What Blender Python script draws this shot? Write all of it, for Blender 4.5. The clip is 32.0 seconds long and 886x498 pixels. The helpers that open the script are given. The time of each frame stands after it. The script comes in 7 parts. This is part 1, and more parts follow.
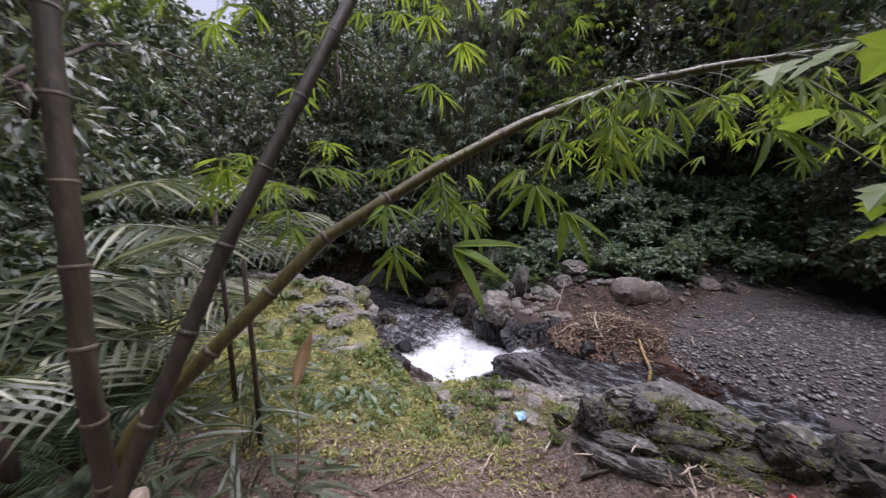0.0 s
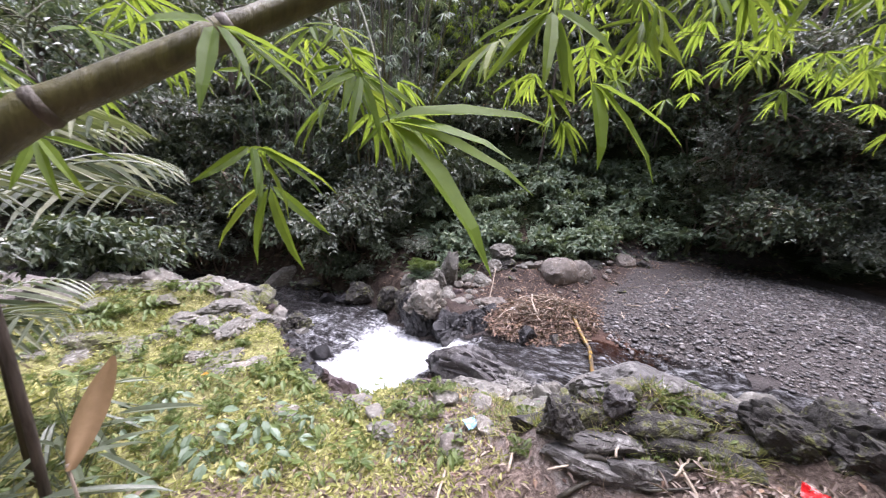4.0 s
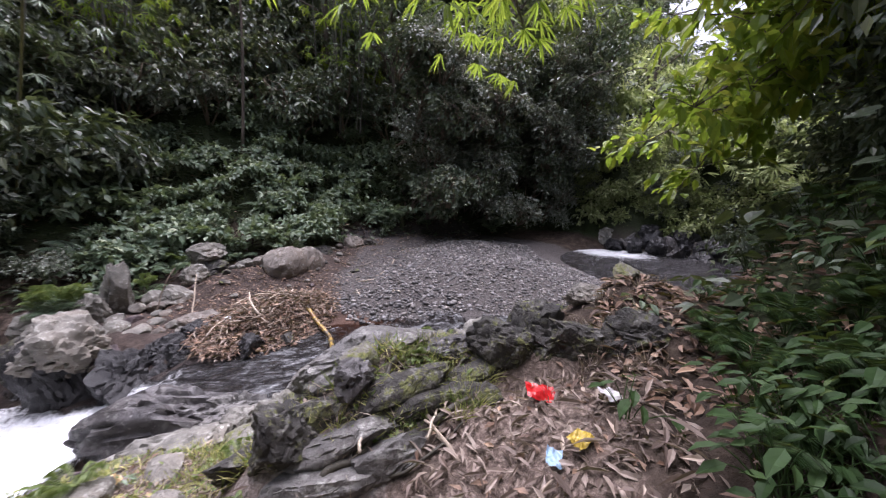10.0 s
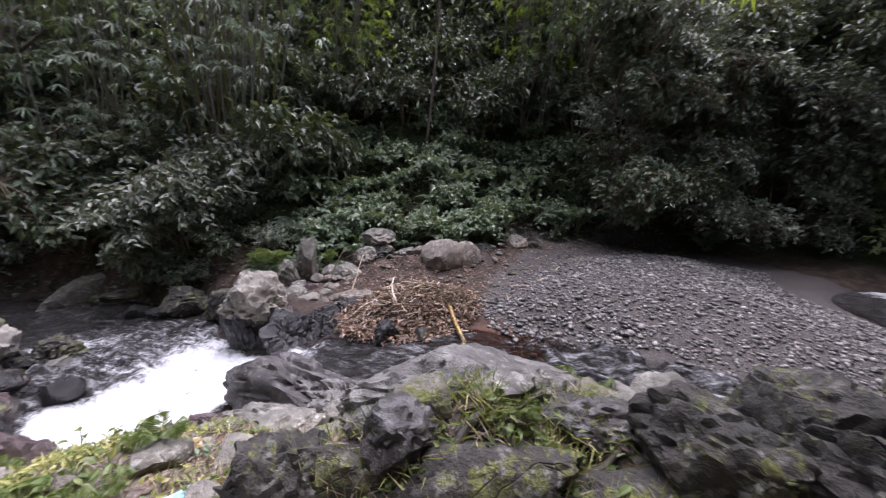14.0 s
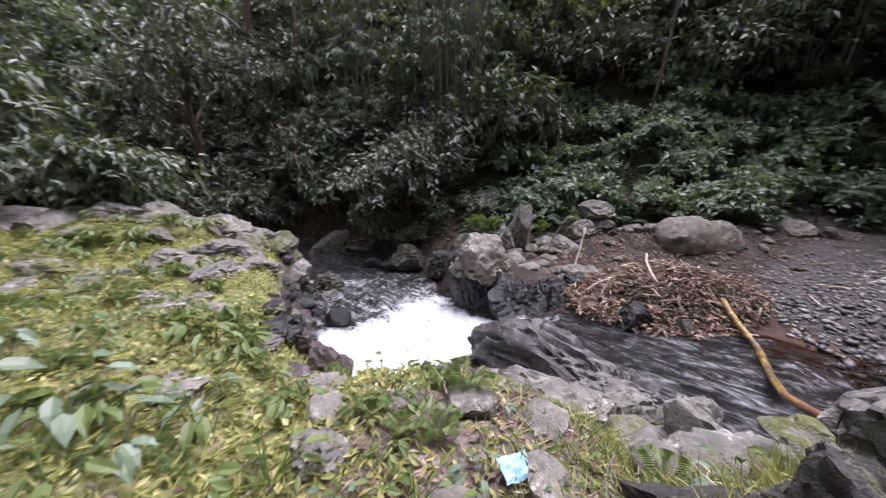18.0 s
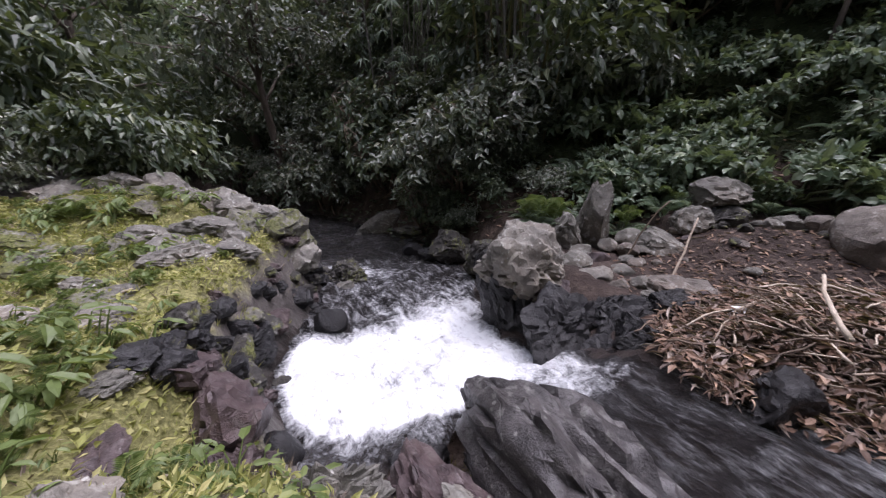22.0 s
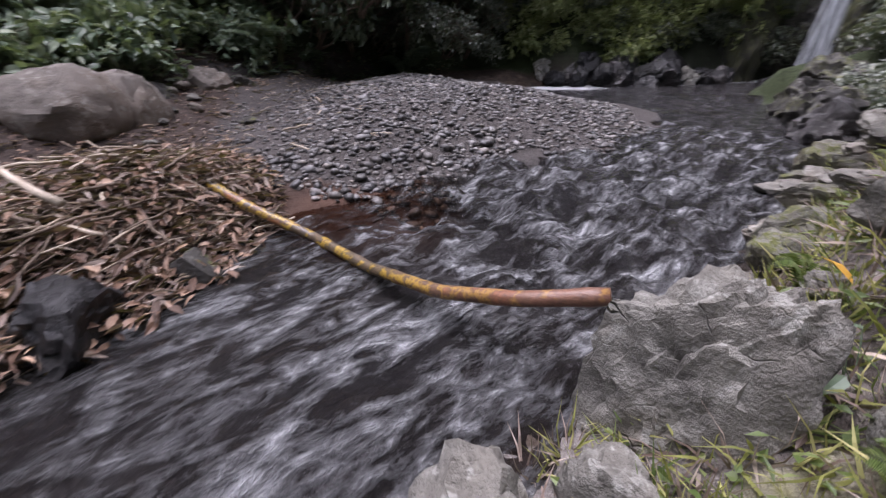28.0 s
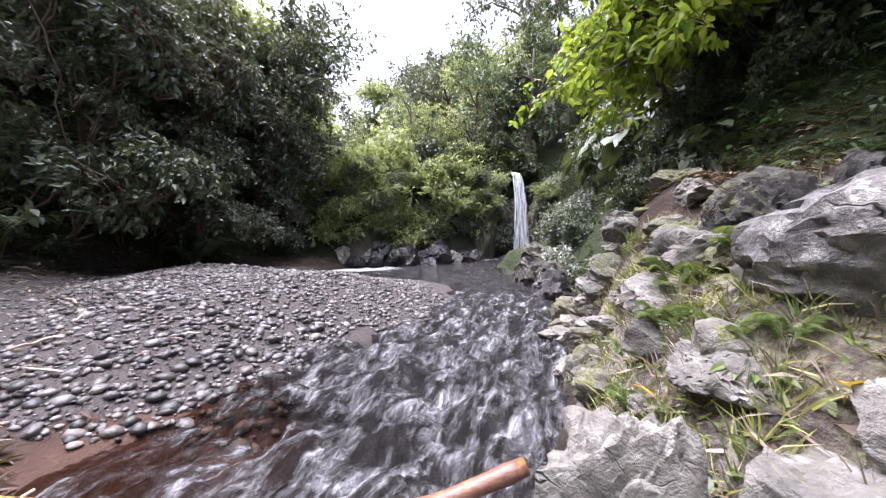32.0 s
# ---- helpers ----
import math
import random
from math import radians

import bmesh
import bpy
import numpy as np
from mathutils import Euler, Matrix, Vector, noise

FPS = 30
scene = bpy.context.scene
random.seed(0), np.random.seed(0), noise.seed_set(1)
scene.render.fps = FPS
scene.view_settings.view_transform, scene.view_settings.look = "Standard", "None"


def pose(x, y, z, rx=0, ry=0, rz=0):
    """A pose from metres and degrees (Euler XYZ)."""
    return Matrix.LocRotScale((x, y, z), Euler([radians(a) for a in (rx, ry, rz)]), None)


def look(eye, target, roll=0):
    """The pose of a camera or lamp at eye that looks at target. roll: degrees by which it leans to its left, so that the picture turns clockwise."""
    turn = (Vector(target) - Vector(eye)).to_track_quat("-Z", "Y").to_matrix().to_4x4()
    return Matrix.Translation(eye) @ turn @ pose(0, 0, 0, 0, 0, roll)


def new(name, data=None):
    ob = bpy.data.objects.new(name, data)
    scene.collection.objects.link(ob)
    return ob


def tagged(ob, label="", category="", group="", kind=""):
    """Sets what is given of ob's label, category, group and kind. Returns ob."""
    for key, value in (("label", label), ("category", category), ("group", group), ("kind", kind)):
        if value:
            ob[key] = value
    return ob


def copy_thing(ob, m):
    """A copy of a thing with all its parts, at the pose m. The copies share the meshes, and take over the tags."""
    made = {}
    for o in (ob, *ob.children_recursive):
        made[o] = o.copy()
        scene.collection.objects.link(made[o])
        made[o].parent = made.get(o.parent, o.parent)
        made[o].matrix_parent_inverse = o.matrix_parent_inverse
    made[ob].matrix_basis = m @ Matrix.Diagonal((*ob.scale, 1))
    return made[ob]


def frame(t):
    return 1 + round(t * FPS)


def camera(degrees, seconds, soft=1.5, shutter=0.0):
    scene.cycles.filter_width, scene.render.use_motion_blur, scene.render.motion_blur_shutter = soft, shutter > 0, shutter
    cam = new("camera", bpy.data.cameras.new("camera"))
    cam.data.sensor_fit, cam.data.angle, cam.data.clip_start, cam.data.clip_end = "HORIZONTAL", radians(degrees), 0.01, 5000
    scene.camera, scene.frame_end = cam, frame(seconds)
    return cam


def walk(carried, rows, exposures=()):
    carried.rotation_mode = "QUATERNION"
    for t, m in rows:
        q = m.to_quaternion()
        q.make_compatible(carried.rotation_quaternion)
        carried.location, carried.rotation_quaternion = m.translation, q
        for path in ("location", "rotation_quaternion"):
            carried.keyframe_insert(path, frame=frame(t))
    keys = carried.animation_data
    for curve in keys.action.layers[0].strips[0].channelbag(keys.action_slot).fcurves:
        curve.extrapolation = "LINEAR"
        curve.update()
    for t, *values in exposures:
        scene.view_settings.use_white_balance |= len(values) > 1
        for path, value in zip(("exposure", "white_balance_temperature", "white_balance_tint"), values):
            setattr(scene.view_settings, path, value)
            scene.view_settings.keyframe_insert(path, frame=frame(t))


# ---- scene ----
cam = camera(102.8, 32.0, soft=1.2, shutter=0.4)
PATH = [
    (0, (0.059, 0.441, 2.976), (0.126, 2.378, 2.481), 2.9),
    (0.5, (0.034, 0.591, 2.878), (0.356, 2.507, 2.403), 3.6),
    (1, (0.043, 0.711, 2.826), (0.636, 2.563, 2.362), 3.8),
    (1.5, (0.083, 0.852, 2.733), (0.764, 2.677, 2.283), 3.7),
    (2, (0.107, 0.999, 2.602), (0.849, 2.806, 2.175), 3.9),
    (2.5, (0.127, 1.095, 2.567), (0.925, 2.873, 2.118), 4.0),
    (3, (0.139, 1.173, 2.542), (0.904, 2.965, 2.094), 4.3),
    (3.5, (0.112, 1.182, 2.582), (0.752, 3.019, 2.116), 4.0),
    (4, (0.078, 1.174, 2.588), (0.586, 3.045, 2.096), 3.6),
    (4.5, (0.057, 1.159, 2.614), (0.461, 3.049, 2.1), 3.3),
    (6.5, (0.003, 1.308, 2.51), (0.388, 3.204, 2.002), 3.4),
    (7, (0.02, 1.318, 2.524), (0.505, 3.19, 2.013), 3.1),
    (7.5, (0.098, 1.372, 2.473), (0.763, 3.195, 1.987), 3.4),
    (8, (0.158, 1.336, 2.474), (1.036, 3.068, 1.994), 2.8),
    (8.5, (0.273, 1.348, 2.38), (1.376, 2.953, 1.927), 2.8),
    (9, (0.418, 1.439, 2.234), (1.74, 2.874, 1.796), 2.6),
    (9.5, (0.531, 1.515, 2.21), (2.049, 2.75, 1.799), 2.9),
    (10, (0.679, 1.583, 2.116), (2.316, 2.661, 1.718), 2.6),
    (10.5, (0.819, 1.642, 2.015), (2.515, 2.632, 1.635), 2.8),
    (11, (0.945, 1.684, 1.956), (2.691, 2.586, 1.583), 2.9),
    (11.5, (1.074, 1.715, 1.94), (2.821, 2.612, 1.561), 2.6),
    (12, (1.21, 1.764, 1.901), (2.864, 2.813, 1.493), 3.0),
    (12.5, (1.335, 1.844, 1.863), (2.857, 3.078, 1.464), 3.4),
    (13, (1.422, 1.893, 1.852), (2.77, 3.32, 1.466), 3.4),
    (13.5, (1.479, 1.917, 1.862), (2.591, 3.531, 1.463), 3.4),
    (14, (1.47, 1.972, 1.849), (2.382, 3.705, 1.441), 3.4),
    (14.5, (1.432, 2.028, 1.849), (2.115, 3.856, 1.411), 3.4),
    (15, (1.383, 2.043, 1.873), (1.728, 3.958, 1.412), 3.1),
    (15.5, (1.317, 2.118, 1.765), (1.317, 4.063, 1.302), 3.4),
    (17.5, (0.858, 2.381, 1.579), (0.659, 4.303, 1.06), 1.8),
    (18, (0.759, 2.565, 1.511), (0.81, 4.49, 0.969), 2.3),
    (18.5, (0.715, 2.771, 1.433), (0.996, 4.676, 0.892), 2.7),
    (19, (0.748, 2.973, 1.39), (1.152, 4.859, 0.86), 3.1),
    (19.5, (0.791, 3.153, 1.361), (1.154, 5.043, 0.815), 3.2),
    (20, (0.886, 3.316, 1.321), (1.14, 5.22, 0.766), 2.8),
    (20.5, (1.016, 3.478, 1.271), (1.121, 5.387, 0.686), 2.3),
    (21, (1.146, 3.624, 1.256), (1.095, 5.539, 0.679), 2.2),
    (21.5, (1.251, 3.748, 1.24), (1.042, 5.64, 0.625), 1.9),
    (22, (1.367, 3.84, 1.277), (0.932, 5.679, 0.624), 0.9),
    (22.5, (1.401, 3.883, 1.294), (0.898, 5.702, 0.633), 0.7),
    (23, (1.398, 3.891, 1.278), (0.93, 5.707, 0.584), 1.1),
    (23.5, (1.419, 3.893, 1.27), (1.004, 5.703, 0.528), 0.8),
    (24, (1.453, 3.897, 1.268), (1.233, 5.725, 0.486), 1.5),
    (24.5, (1.486, 3.904, 1.237), (1.557, 5.722, 0.406), 2.4),
    (26.5, (1.718, 4.013, 0.972), (2.778, 5.364, -0.053), 3.3),
    (27, (1.761, 4.07, 0.946), (3.154, 5.084, -0.07), 3.6),
    (27.5, (1.862, 4.116, 0.884), (3.454, 4.791, -0.121), 2.3),
    (28, (1.943, 4.231, 0.848), (3.688, 4.466, -0.101), 1.5),
    (28.5, (1.979, 4.372, 0.758), (3.806, 4.266, -0.049), 1.7),
    (29, (1.962, 4.441, 0.796), (3.787, 3.977, 0.123), 0.2),
    (29.5, (1.97, 4.443, 0.828), (3.765, 3.751, 0.284), -0.1),
    (30, (1.978, 4.436, 0.847), (3.747, 3.596, 0.437), 0.1),
    (30.5, (1.975, 4.436, 0.875), (3.744, 3.547, 0.597), -0.0),
    (31, (1.969, 4.448, 0.892), (3.757, 3.57, 0.711), 0.1),
    (31.5, (1.967, 4.46, 0.894), (3.78, 3.621, 0.803), 0.6),
    (32, (1.96, 4.476, 0.902), (3.803, 3.701, 0.892), 0.6),
]
walk(cam, [(t, look(eye, target, roll)) for t, eye, target, roll in PATH], [(t, stops, 5900, 27) for t, stops in ((0, 0.66), (1, 1.75), (2, 1.75), (7, 1.75), (9, 1.5), (9.6, 1.36), (11, 1.75), (13, 1.3), (14, 1.3), (15, 1.68), (17, 1.25), (18, 1.25), (19, 1.6), (20, 1.6), (21, 1.2), (22.4, 0.6), (23, 0.45), (23.6, 0.2), (24, 0.35), (25, 0.8), (27, 1.82), (28, 1.06), (29, 1.0), (30, 1.6), (31, 2.0), (32, 2.15))])

# ---- world and light ----
SUN_EL, SUN_AZ = radians(74), radians(42)
world = bpy.data.worlds.new("world")
scene.world = world
world.use_nodes = True
wn = world.node_tree
sky = wn.nodes.new("ShaderNodeTexSky")
sky.sky_type, sky.sun_disc = "NISHITA", False
sky.sun_elevation, sky.sun_rotation = SUN_EL, SUN_AZ
sky.air_density, sky.dust_density = 1.0, 4.0
wn.nodes["Background"].inputs["Strength"].default_value = 0.115
pale = wn.nodes.new("ShaderNodeHueSaturation")
pale.inputs["Saturation"].default_value = 0.3
wn.links.new(sky.outputs[0], pale.inputs["Color"])
wn.links.new(pale.outputs[0], wn.nodes["Background"].inputs["Color"])
sun = new("sun", bpy.data.lights.new("sun", "SUN"))
sun.data.energy, sun.data.angle, sun.data.color = 3.0, radians(60), (1.0, 0.97, 0.92)
sun.matrix_world = look((math.sin(SUN_AZ) * math.cos(SUN_EL) * 50, math.cos(SUN_AZ) * math.cos(SUN_EL) * 50, math.sin(SUN_EL) * 50), (0, 0, 0))


# ---- node and mesh helpers ----
class Mat:
    """A small builder of procedural materials."""

    def __init__(self, name):
        self.m = bpy.data.materials.new(name)
        self.m.use_nodes = True
        self.t = self.m.node_tree
        self.b = self.t.nodes["Principled BSDF"]
        self.out = self.t.nodes["Material Output"]

    def n(self, kind, **sets):
        node = self.t.nodes.new("ShaderNode" + kind)
        for k, v in sets.items():
            if k in node.inputs:
                node.inputs[k].default_value = v
        return node

    def l(self, a, b):
        self.t.links.new(a, b)

    def noise(self, scale, detail=4.0, rough=0.6, vec=None, dist=0.0):
        nd = self.n("TexNoise", Scale=scale, Detail=detail, Roughness=rough, Distortion=dist)
        if vec is not None:
            self.l(vec, nd.inputs["Vector"])
        return nd.outputs[0]

    def coord(self, which="Object"):
        return self.t.nodes.new("ShaderNodeTexCoord").outputs[which]

    def pos(self):
        return self.t.nodes.new("ShaderNodeNewGeometry").outputs["Position"]

    def scaled(self, vec, s):
        mp = self.n("Mapping")
        mp.inputs["Scale"].default_value = s
        self.l(vec, mp.inputs["Vector"])
        return mp.outputs[0]

    def attr(self, name):
        a = self.t.nodes.new("ShaderNodeAttribute")
        a.attribute_name = name
        return a.outputs["Fac"]

    def ramp(self, fac, stops, mode="LINEAR"):
        r = self.t.nodes.new("ShaderNodeValToRGB")
        r.color_ramp.interpolation = mode
        el = r.color_ramp.elements
        while len(el) < len(stops):
            el.new(0.5)
        for e, (p, c) in zip(el, stops):
            e.position = p
            e.color = (*c, 1) if not isinstance(c, (int, float)) else (c, c, c, 1)
        self.l(fac, r.inputs[0])
        return r.outputs[0]

    def mix(self, fac, a, b):
        mx = self.t.nodes.new("ShaderNodeMix")
        mx.data_type = "RGBA"
        for sock, v in ((mx.inputs[0], fac), (mx.inputs[6], a), (mx.inputs[7], b)):
            if isinstance(v, (int, float)):
                sock.default_value = v
            elif isinstance(v, tuple):
                sock.default_value = (*v, 1)
            else:
                self.l(v, sock)
        return mx.outputs[2]

    def math(self, op, a, b=0.0, c=None):
        nd = self.t.nodes.new("ShaderNodeMath")
        nd.operation = op
        for i, v in enumerate((a, b, c)):
            if v is None:
                continue
            if isinstance(v, (int, float)):
                nd.inputs[i].default_value = v
            else:
                self.l(v, nd.inputs[i])
        return nd.outputs[0]

    def set(self, **k):
        for name, v in k.items():
            sock = self.b.inputs[name.replace("_", " ")]
            if isinstance(v, (int, float)):
                sock.default_value = v
            elif isinstance(v, tuple):
                sock.default_value = (*v, 1)
            else:
                self.l(v, sock)
        return self

    def bump(self, height, strength=0.5, distance=0.02):
        bp = self.n("Bump", Strength=strength, Distance=distance)
        self.l(height, bp.inputs["Height"])
        self.l(bp.outputs[0], self.b.inputs["Normal"])
        return self


class Build:
    """Gathers vertices and faces of one mesh."""

    def __init__(self):
        self.v, self.f, self.t, self.k = [], [], [], 0

    def add(self, verts, faces):
        verts = np.asarray(verts, float).reshape(-1, 3)
        self.v.append(verts)
        self.f.extend([tuple(int(i) + self.k for i in face) for face in faces])
        self.k += len(verts)

    def tris(self, verts, faces):
        """Vertices with an array of triangles."""
        self.v.append(verts)
        self.t.append(np.asarray(faces) + self.k)
        self.k += len(verts)

    def mesh(self, name, material, smooth=True):
        me = bpy.data.meshes.new(name)
        v = np.concatenate(self.v)
        t = np.concatenate(self.t).reshape(-1, 3) if self.t else np.zeros((0, 3), int)
        sizes = np.array([len(f) for f in self.f] + [3] * len(t), np.int32)
        loops = np.concatenate([np.array([i for f in self.f for i in f], np.int32), t.ravel().astype(np.int32)])
        me.vertices.add(len(v))
        me.vertices.foreach_set("co", v.astype(np.float32).ravel())
        me.loops.add(len(loops))
        me.loops.foreach_set("vertex_index", loops)
        me.polygons.add(len(sizes))
        me.polygons.foreach_set("loop_start", np.concatenate([[0], np.cumsum(sizes)[:-1]]).astype(np.int32))
        me.polygons.foreach_set("use_smooth", np.full(len(sizes), smooth))
        me.materials.append(material)
        me.update(calc_edges=True)
        me.validate()
        return me


def part(name, mesh, parent, label=""):
    ob = new(name, mesh)
    ob.parent = parent
    if label:
        ob["label"] = label
    return ob


def thing(name, x, y, z, label, category, group="", rz=0.0, kind=""):
    ob = new(name)
    ob.empty_display_size = 0.1
    ob.matrix_basis = pose(x, y, z, 0, 0, rz)
    return tagged(ob, label, category, group, kind)


def unit(v):
    v = np.asarray(v, float)
    return v / (np.linalg.norm(v, axis=-1, keepdims=True) + 1e-12)


def tube(points, radii, sides=6):
    """Vertices and faces of a tapered tube along points."""
    p = np.asarray(points, float)
    r = np.broadcast_to(np.asarray(radii, float), (len(p),))
    d = unit(np.gradient(p, axis=0))
    ref = np.where(np.abs(d[:, 2:3]) > 0.9, np.array([[1.0, 0, 0]]), np.array([[0, 0, 1.0]]))
    a = unit(np.cross(d, ref))
    b = np.cross(d, a)
    ang = np.linspace(0, 2 * np.pi, sides, endpoint=False)
    v = p[:, None] + r[:, None, None] * (np.cos(ang)[None, :, None] * a[:, None] + np.sin(ang)[None, :, None] * b[:, None])
    n, faces = len(p), []
    for i in range(n - 1):
        for j in range(sides):
            k = (j + 1) % sides
            faces.append((i * sides + j, i * sides + k, (i + 1) * sides + k, (i + 1) * sides + j))
    faces.append(tuple(range(sides))[::-1])
    faces.append(tuple((n - 1) * sides + j for j in range(sides)))
    return v.reshape(-1, 3), faces


def bend(a, b, sag, n=8, rng=None, wob=0.0):
    """A smooth line from a to b that bows by the vector sag."""
    u = np.linspace(0, 1, n)[:, None]
    p = np.asarray(a, float) * (1 - u) + np.asarray(b, float) * u + np.asarray(sag, float) * (4 * u * (1 - u))
    if rng is not None and wob:
        w = rng.normal(0, wob, (n, 3))
        w[0] = w[-1] = 0
        p = p + w
    return p


# leaf patterns: (along, aside, out of the blade), triangles
OVATE = (np.array([(0, 0, 0), (.42, .5, .05), (.42, 0, -.03), (.42, -.5, .05), (1, 0, -.12)]), [(0, 2, 1), (0, 3, 2), (2, 4, 1), (3, 4, 2)])
OVATE2 = (np.array([(0, 0, 0), (.25, .42, .04), (.25, 0, -.02), (.25, -.42, .04), (.62, .4, .02), (.62, 0, -.06), (.62, -.4, .02), (1, 0, -.2)]),
          [(0, 2, 1), (0, 3, 2), (1, 2, 5), (1, 5, 4), (2, 3, 6), (2, 6, 5), (4, 5, 7), (5, 6, 7)])
LANCE = (np.array([(0, 0, 0), (.15, .38, .02), (.15, 0, -.01), (.15, -.38, .02), (.45, .5, -.03), (.45, 0, -.06), (.45, -.5, -.03), (.78, .3, -.13), (.78, 0, -.15), (.78, -.3, -.13), (1, 0, -.26)]),
         [(0, 2, 1), (0, 3, 2), (1, 2, 5), (1, 5, 4), (2, 3, 6), (2, 6, 5), (4, 5, 8), (4, 8, 7), (5, 6, 9), (5, 9, 8), (7, 8, 10), (8, 9, 10)])
HEART = (np.array([(.4, 0, -.07), (0, 0, 0), (-.17, .26, .02), (.05, .48, .03), (.4, .46, .0), (.72, .26, -.06), (1, 0, -.18), (.72, -.26, -.06), (.4, -.46, .0), (.05, -.48, .03), (-.17, -.26, .02)]),
         [(0, i, i + 1) for i in range(1, 10)] + [(0, 10, 1)])
BLADE = (np.array([(0, .5, 0), (0, -.5, 0), (.5, .4, -.04), (.5, -.4, -.04), (1, 0, -.3)]), [(0, 1, 3), (0, 3, 2), (2, 3, 4)])


def leaves(bd, pos, dirs, ups, length, width, pattern):
    """Adds one leaf of the pattern at each place."""
    pos, dirs = np.asarray(pos, float).reshape(-1, 3), unit(np.asarray(dirs, float).reshape(-1, 3))
    if not len(pos):
        return
    ups = np.broadcast_to(np.asarray(ups, float), dirs.shape)
    side = unit(np.cross(ups, dirs) + 1e-6)
    nor = np.cross(dirs, side)
    L = np.broadcast_to(np.asarray(length, float), (len(pos),))[:, None, None]
    W = np.broadcast_to(np.asarray(width, float), (len(pos),))[:, None, None]
    tv, tf = pattern
    v = pos[:, None] + dirs[:, None] * L * tv[None, :, 0:1] + side[:, None] * W * tv[None, :, 1:2] + nor[:, None] * L * tv[None, :, 2:3]
    k, tf = len(tv), np.array(tf)
    bd.tris(v.reshape(-1, 3), (tf[None] + (np.arange(len(pos)) * k)[:, None, None]).reshape(-1, 3))


# ---- materials ----
def rock_material(name, dark, light, lichen=0.3, moss=0.0, rough=0.8, coat=0.0, wet=0.0):
    m = Mat(name)
    p = m.coord("Object")
    big, mid, fine = m.noise(2.2, 5, 0.62, p), m.noise(9, 6, 0.65, p), m.noise(55, 4, 0.7, p)
    col = m.ramp(m.math("ADD", m.math("MULTIPLY", big, 0.6), m.math("MULTIPLY", mid, 0.4)), [(0.33, dark), (0.52, tuple((a + b) / 2 for a, b in zip(dark, light))), (0.66, light)])
    col = m.mix(m.ramp(fine, [(0.35, 0.0), (0.75, 0.45)]), col, tuple(c * 0.5 for c in dark))
    col = m.mix(m.ramp(m.noise(1.3, 3, 0.6, p), [(0.42, 0.0), (0.62, 0.5)]), col, (dark[0] * 1.5, dark[1] * 1.25, dark[2]))
    if lichen:
        spot = m.math("MULTIPLY", m.ramp(m.noise(19, 5, 0.6, p), [(0.54, 0.0), (0.6, 1.0)]), m.ramp(m.noise(3, 2, 0.5, p), [(0.4, 0.0), (0.6, lichen)]))
        col = m.mix(spot, col, (0.46, 0.46, 0.42))
        fleck = m.n("TexVoronoi", Scale=17.0)
        m.l(p, fleck.inputs["Vector"])
        dot = m.math("MULTIPLY", m.ramp(m.math("ADD", fleck.outputs["Distance"], m.math("MULTIPLY", m.noise(60, 3, 0.6, p), 0.35)), [(0.3, 1.0), (0.36, 0.0)]), m.ramp(m.noise(5, 3, 0.6, p), [(0.47, 0.0), (0.6, min(1.0, lichen * 1.3))]))
        col = m.mix(dot, col, (0.56, 0.56, 0.52))
    warp = m.t.nodes.new("ShaderNodeMixRGB")
    warp.inputs[0].default_value = 0.12
    m.l(p, warp.inputs[1])
    wn_ = m.n("TexNoise", Scale=4.0, Detail=4.0)
    m.l(p, wn_.inputs["Vector"])
    m.l(wn_.outputs[1], warp.inputs[2])
    vor = m.n("TexVoronoi", Scale=5.5)
    vor.feature = "DISTANCE_TO_EDGE"
    m.l(m.scaled(warp.outputs[0], (1.0, 1.3, 1.9)), vor.inputs["Vector"])
    crack = m.math("MULTIPLY", m.ramp(vor.outputs[0], [(0.0, 1.0), (0.018, 0.0)]), m.ramp(m.noise(3.5, 3, 0.6, p), [(0.52, 0.0), (0.66, 1.0)]))
    col = m.mix(m.math("MULTIPLY", crack, 0.7), col, tuple(c * 0.25 for c in dark))
    if moss:
        nz = m.n("SeparateXYZ")
        m.l(m.t.nodes.new("ShaderNodeNewGeometry").outputs["Normal"], nz.inputs[0])
        patch = m.math("ADD", m.math("MULTIPLY", m.noise(4, 6, 0.7, p), 0.55), m.math("MULTIPLY", m.noise(26, 5, 0.7, p), 0.45))
        mk = m.math("MULTIPLY", m.ramp(nz.outputs[2], [(-0.1, 0.2), (0.7, 1.0)]), m.ramp(m.math("ADD", patch, m.math("MULTIPLY", crack, 0.1)), [(0.56 - 0.12 * moss, 0.0), (0.6 - 0.1 * moss, 1.0)]))
        col = m.mix(mk, col, m.ramp(fine, [(0.3, (0.045, 0.05, 0.015)), (0.5, (0.1, 0.11, 0.03)), (0.7, (0.2, 0.2, 0.07))]))
    m.set(Base_Color=col, Roughness=m.ramp(mid, [(0.3, rough if coat else rough - 0.15), (0.7, rough + (0.04 if coat else 0.12))]), Coat_Weight=coat, Coat_Roughness=0.25)
    m.b.inputs["Specular IOR Level"].default_value = 0.4 + wet
    h = m.math("ADD", m.math("ADD", m.math("MULTIPLY", m.noise(13, 6, 0.68, p), 0.7), m.math("MULTIPLY", fine, 0.45)), m.math("MULTIPLY", crack, -0.5))
    return m.bump(h, 0.85, 0.035).m


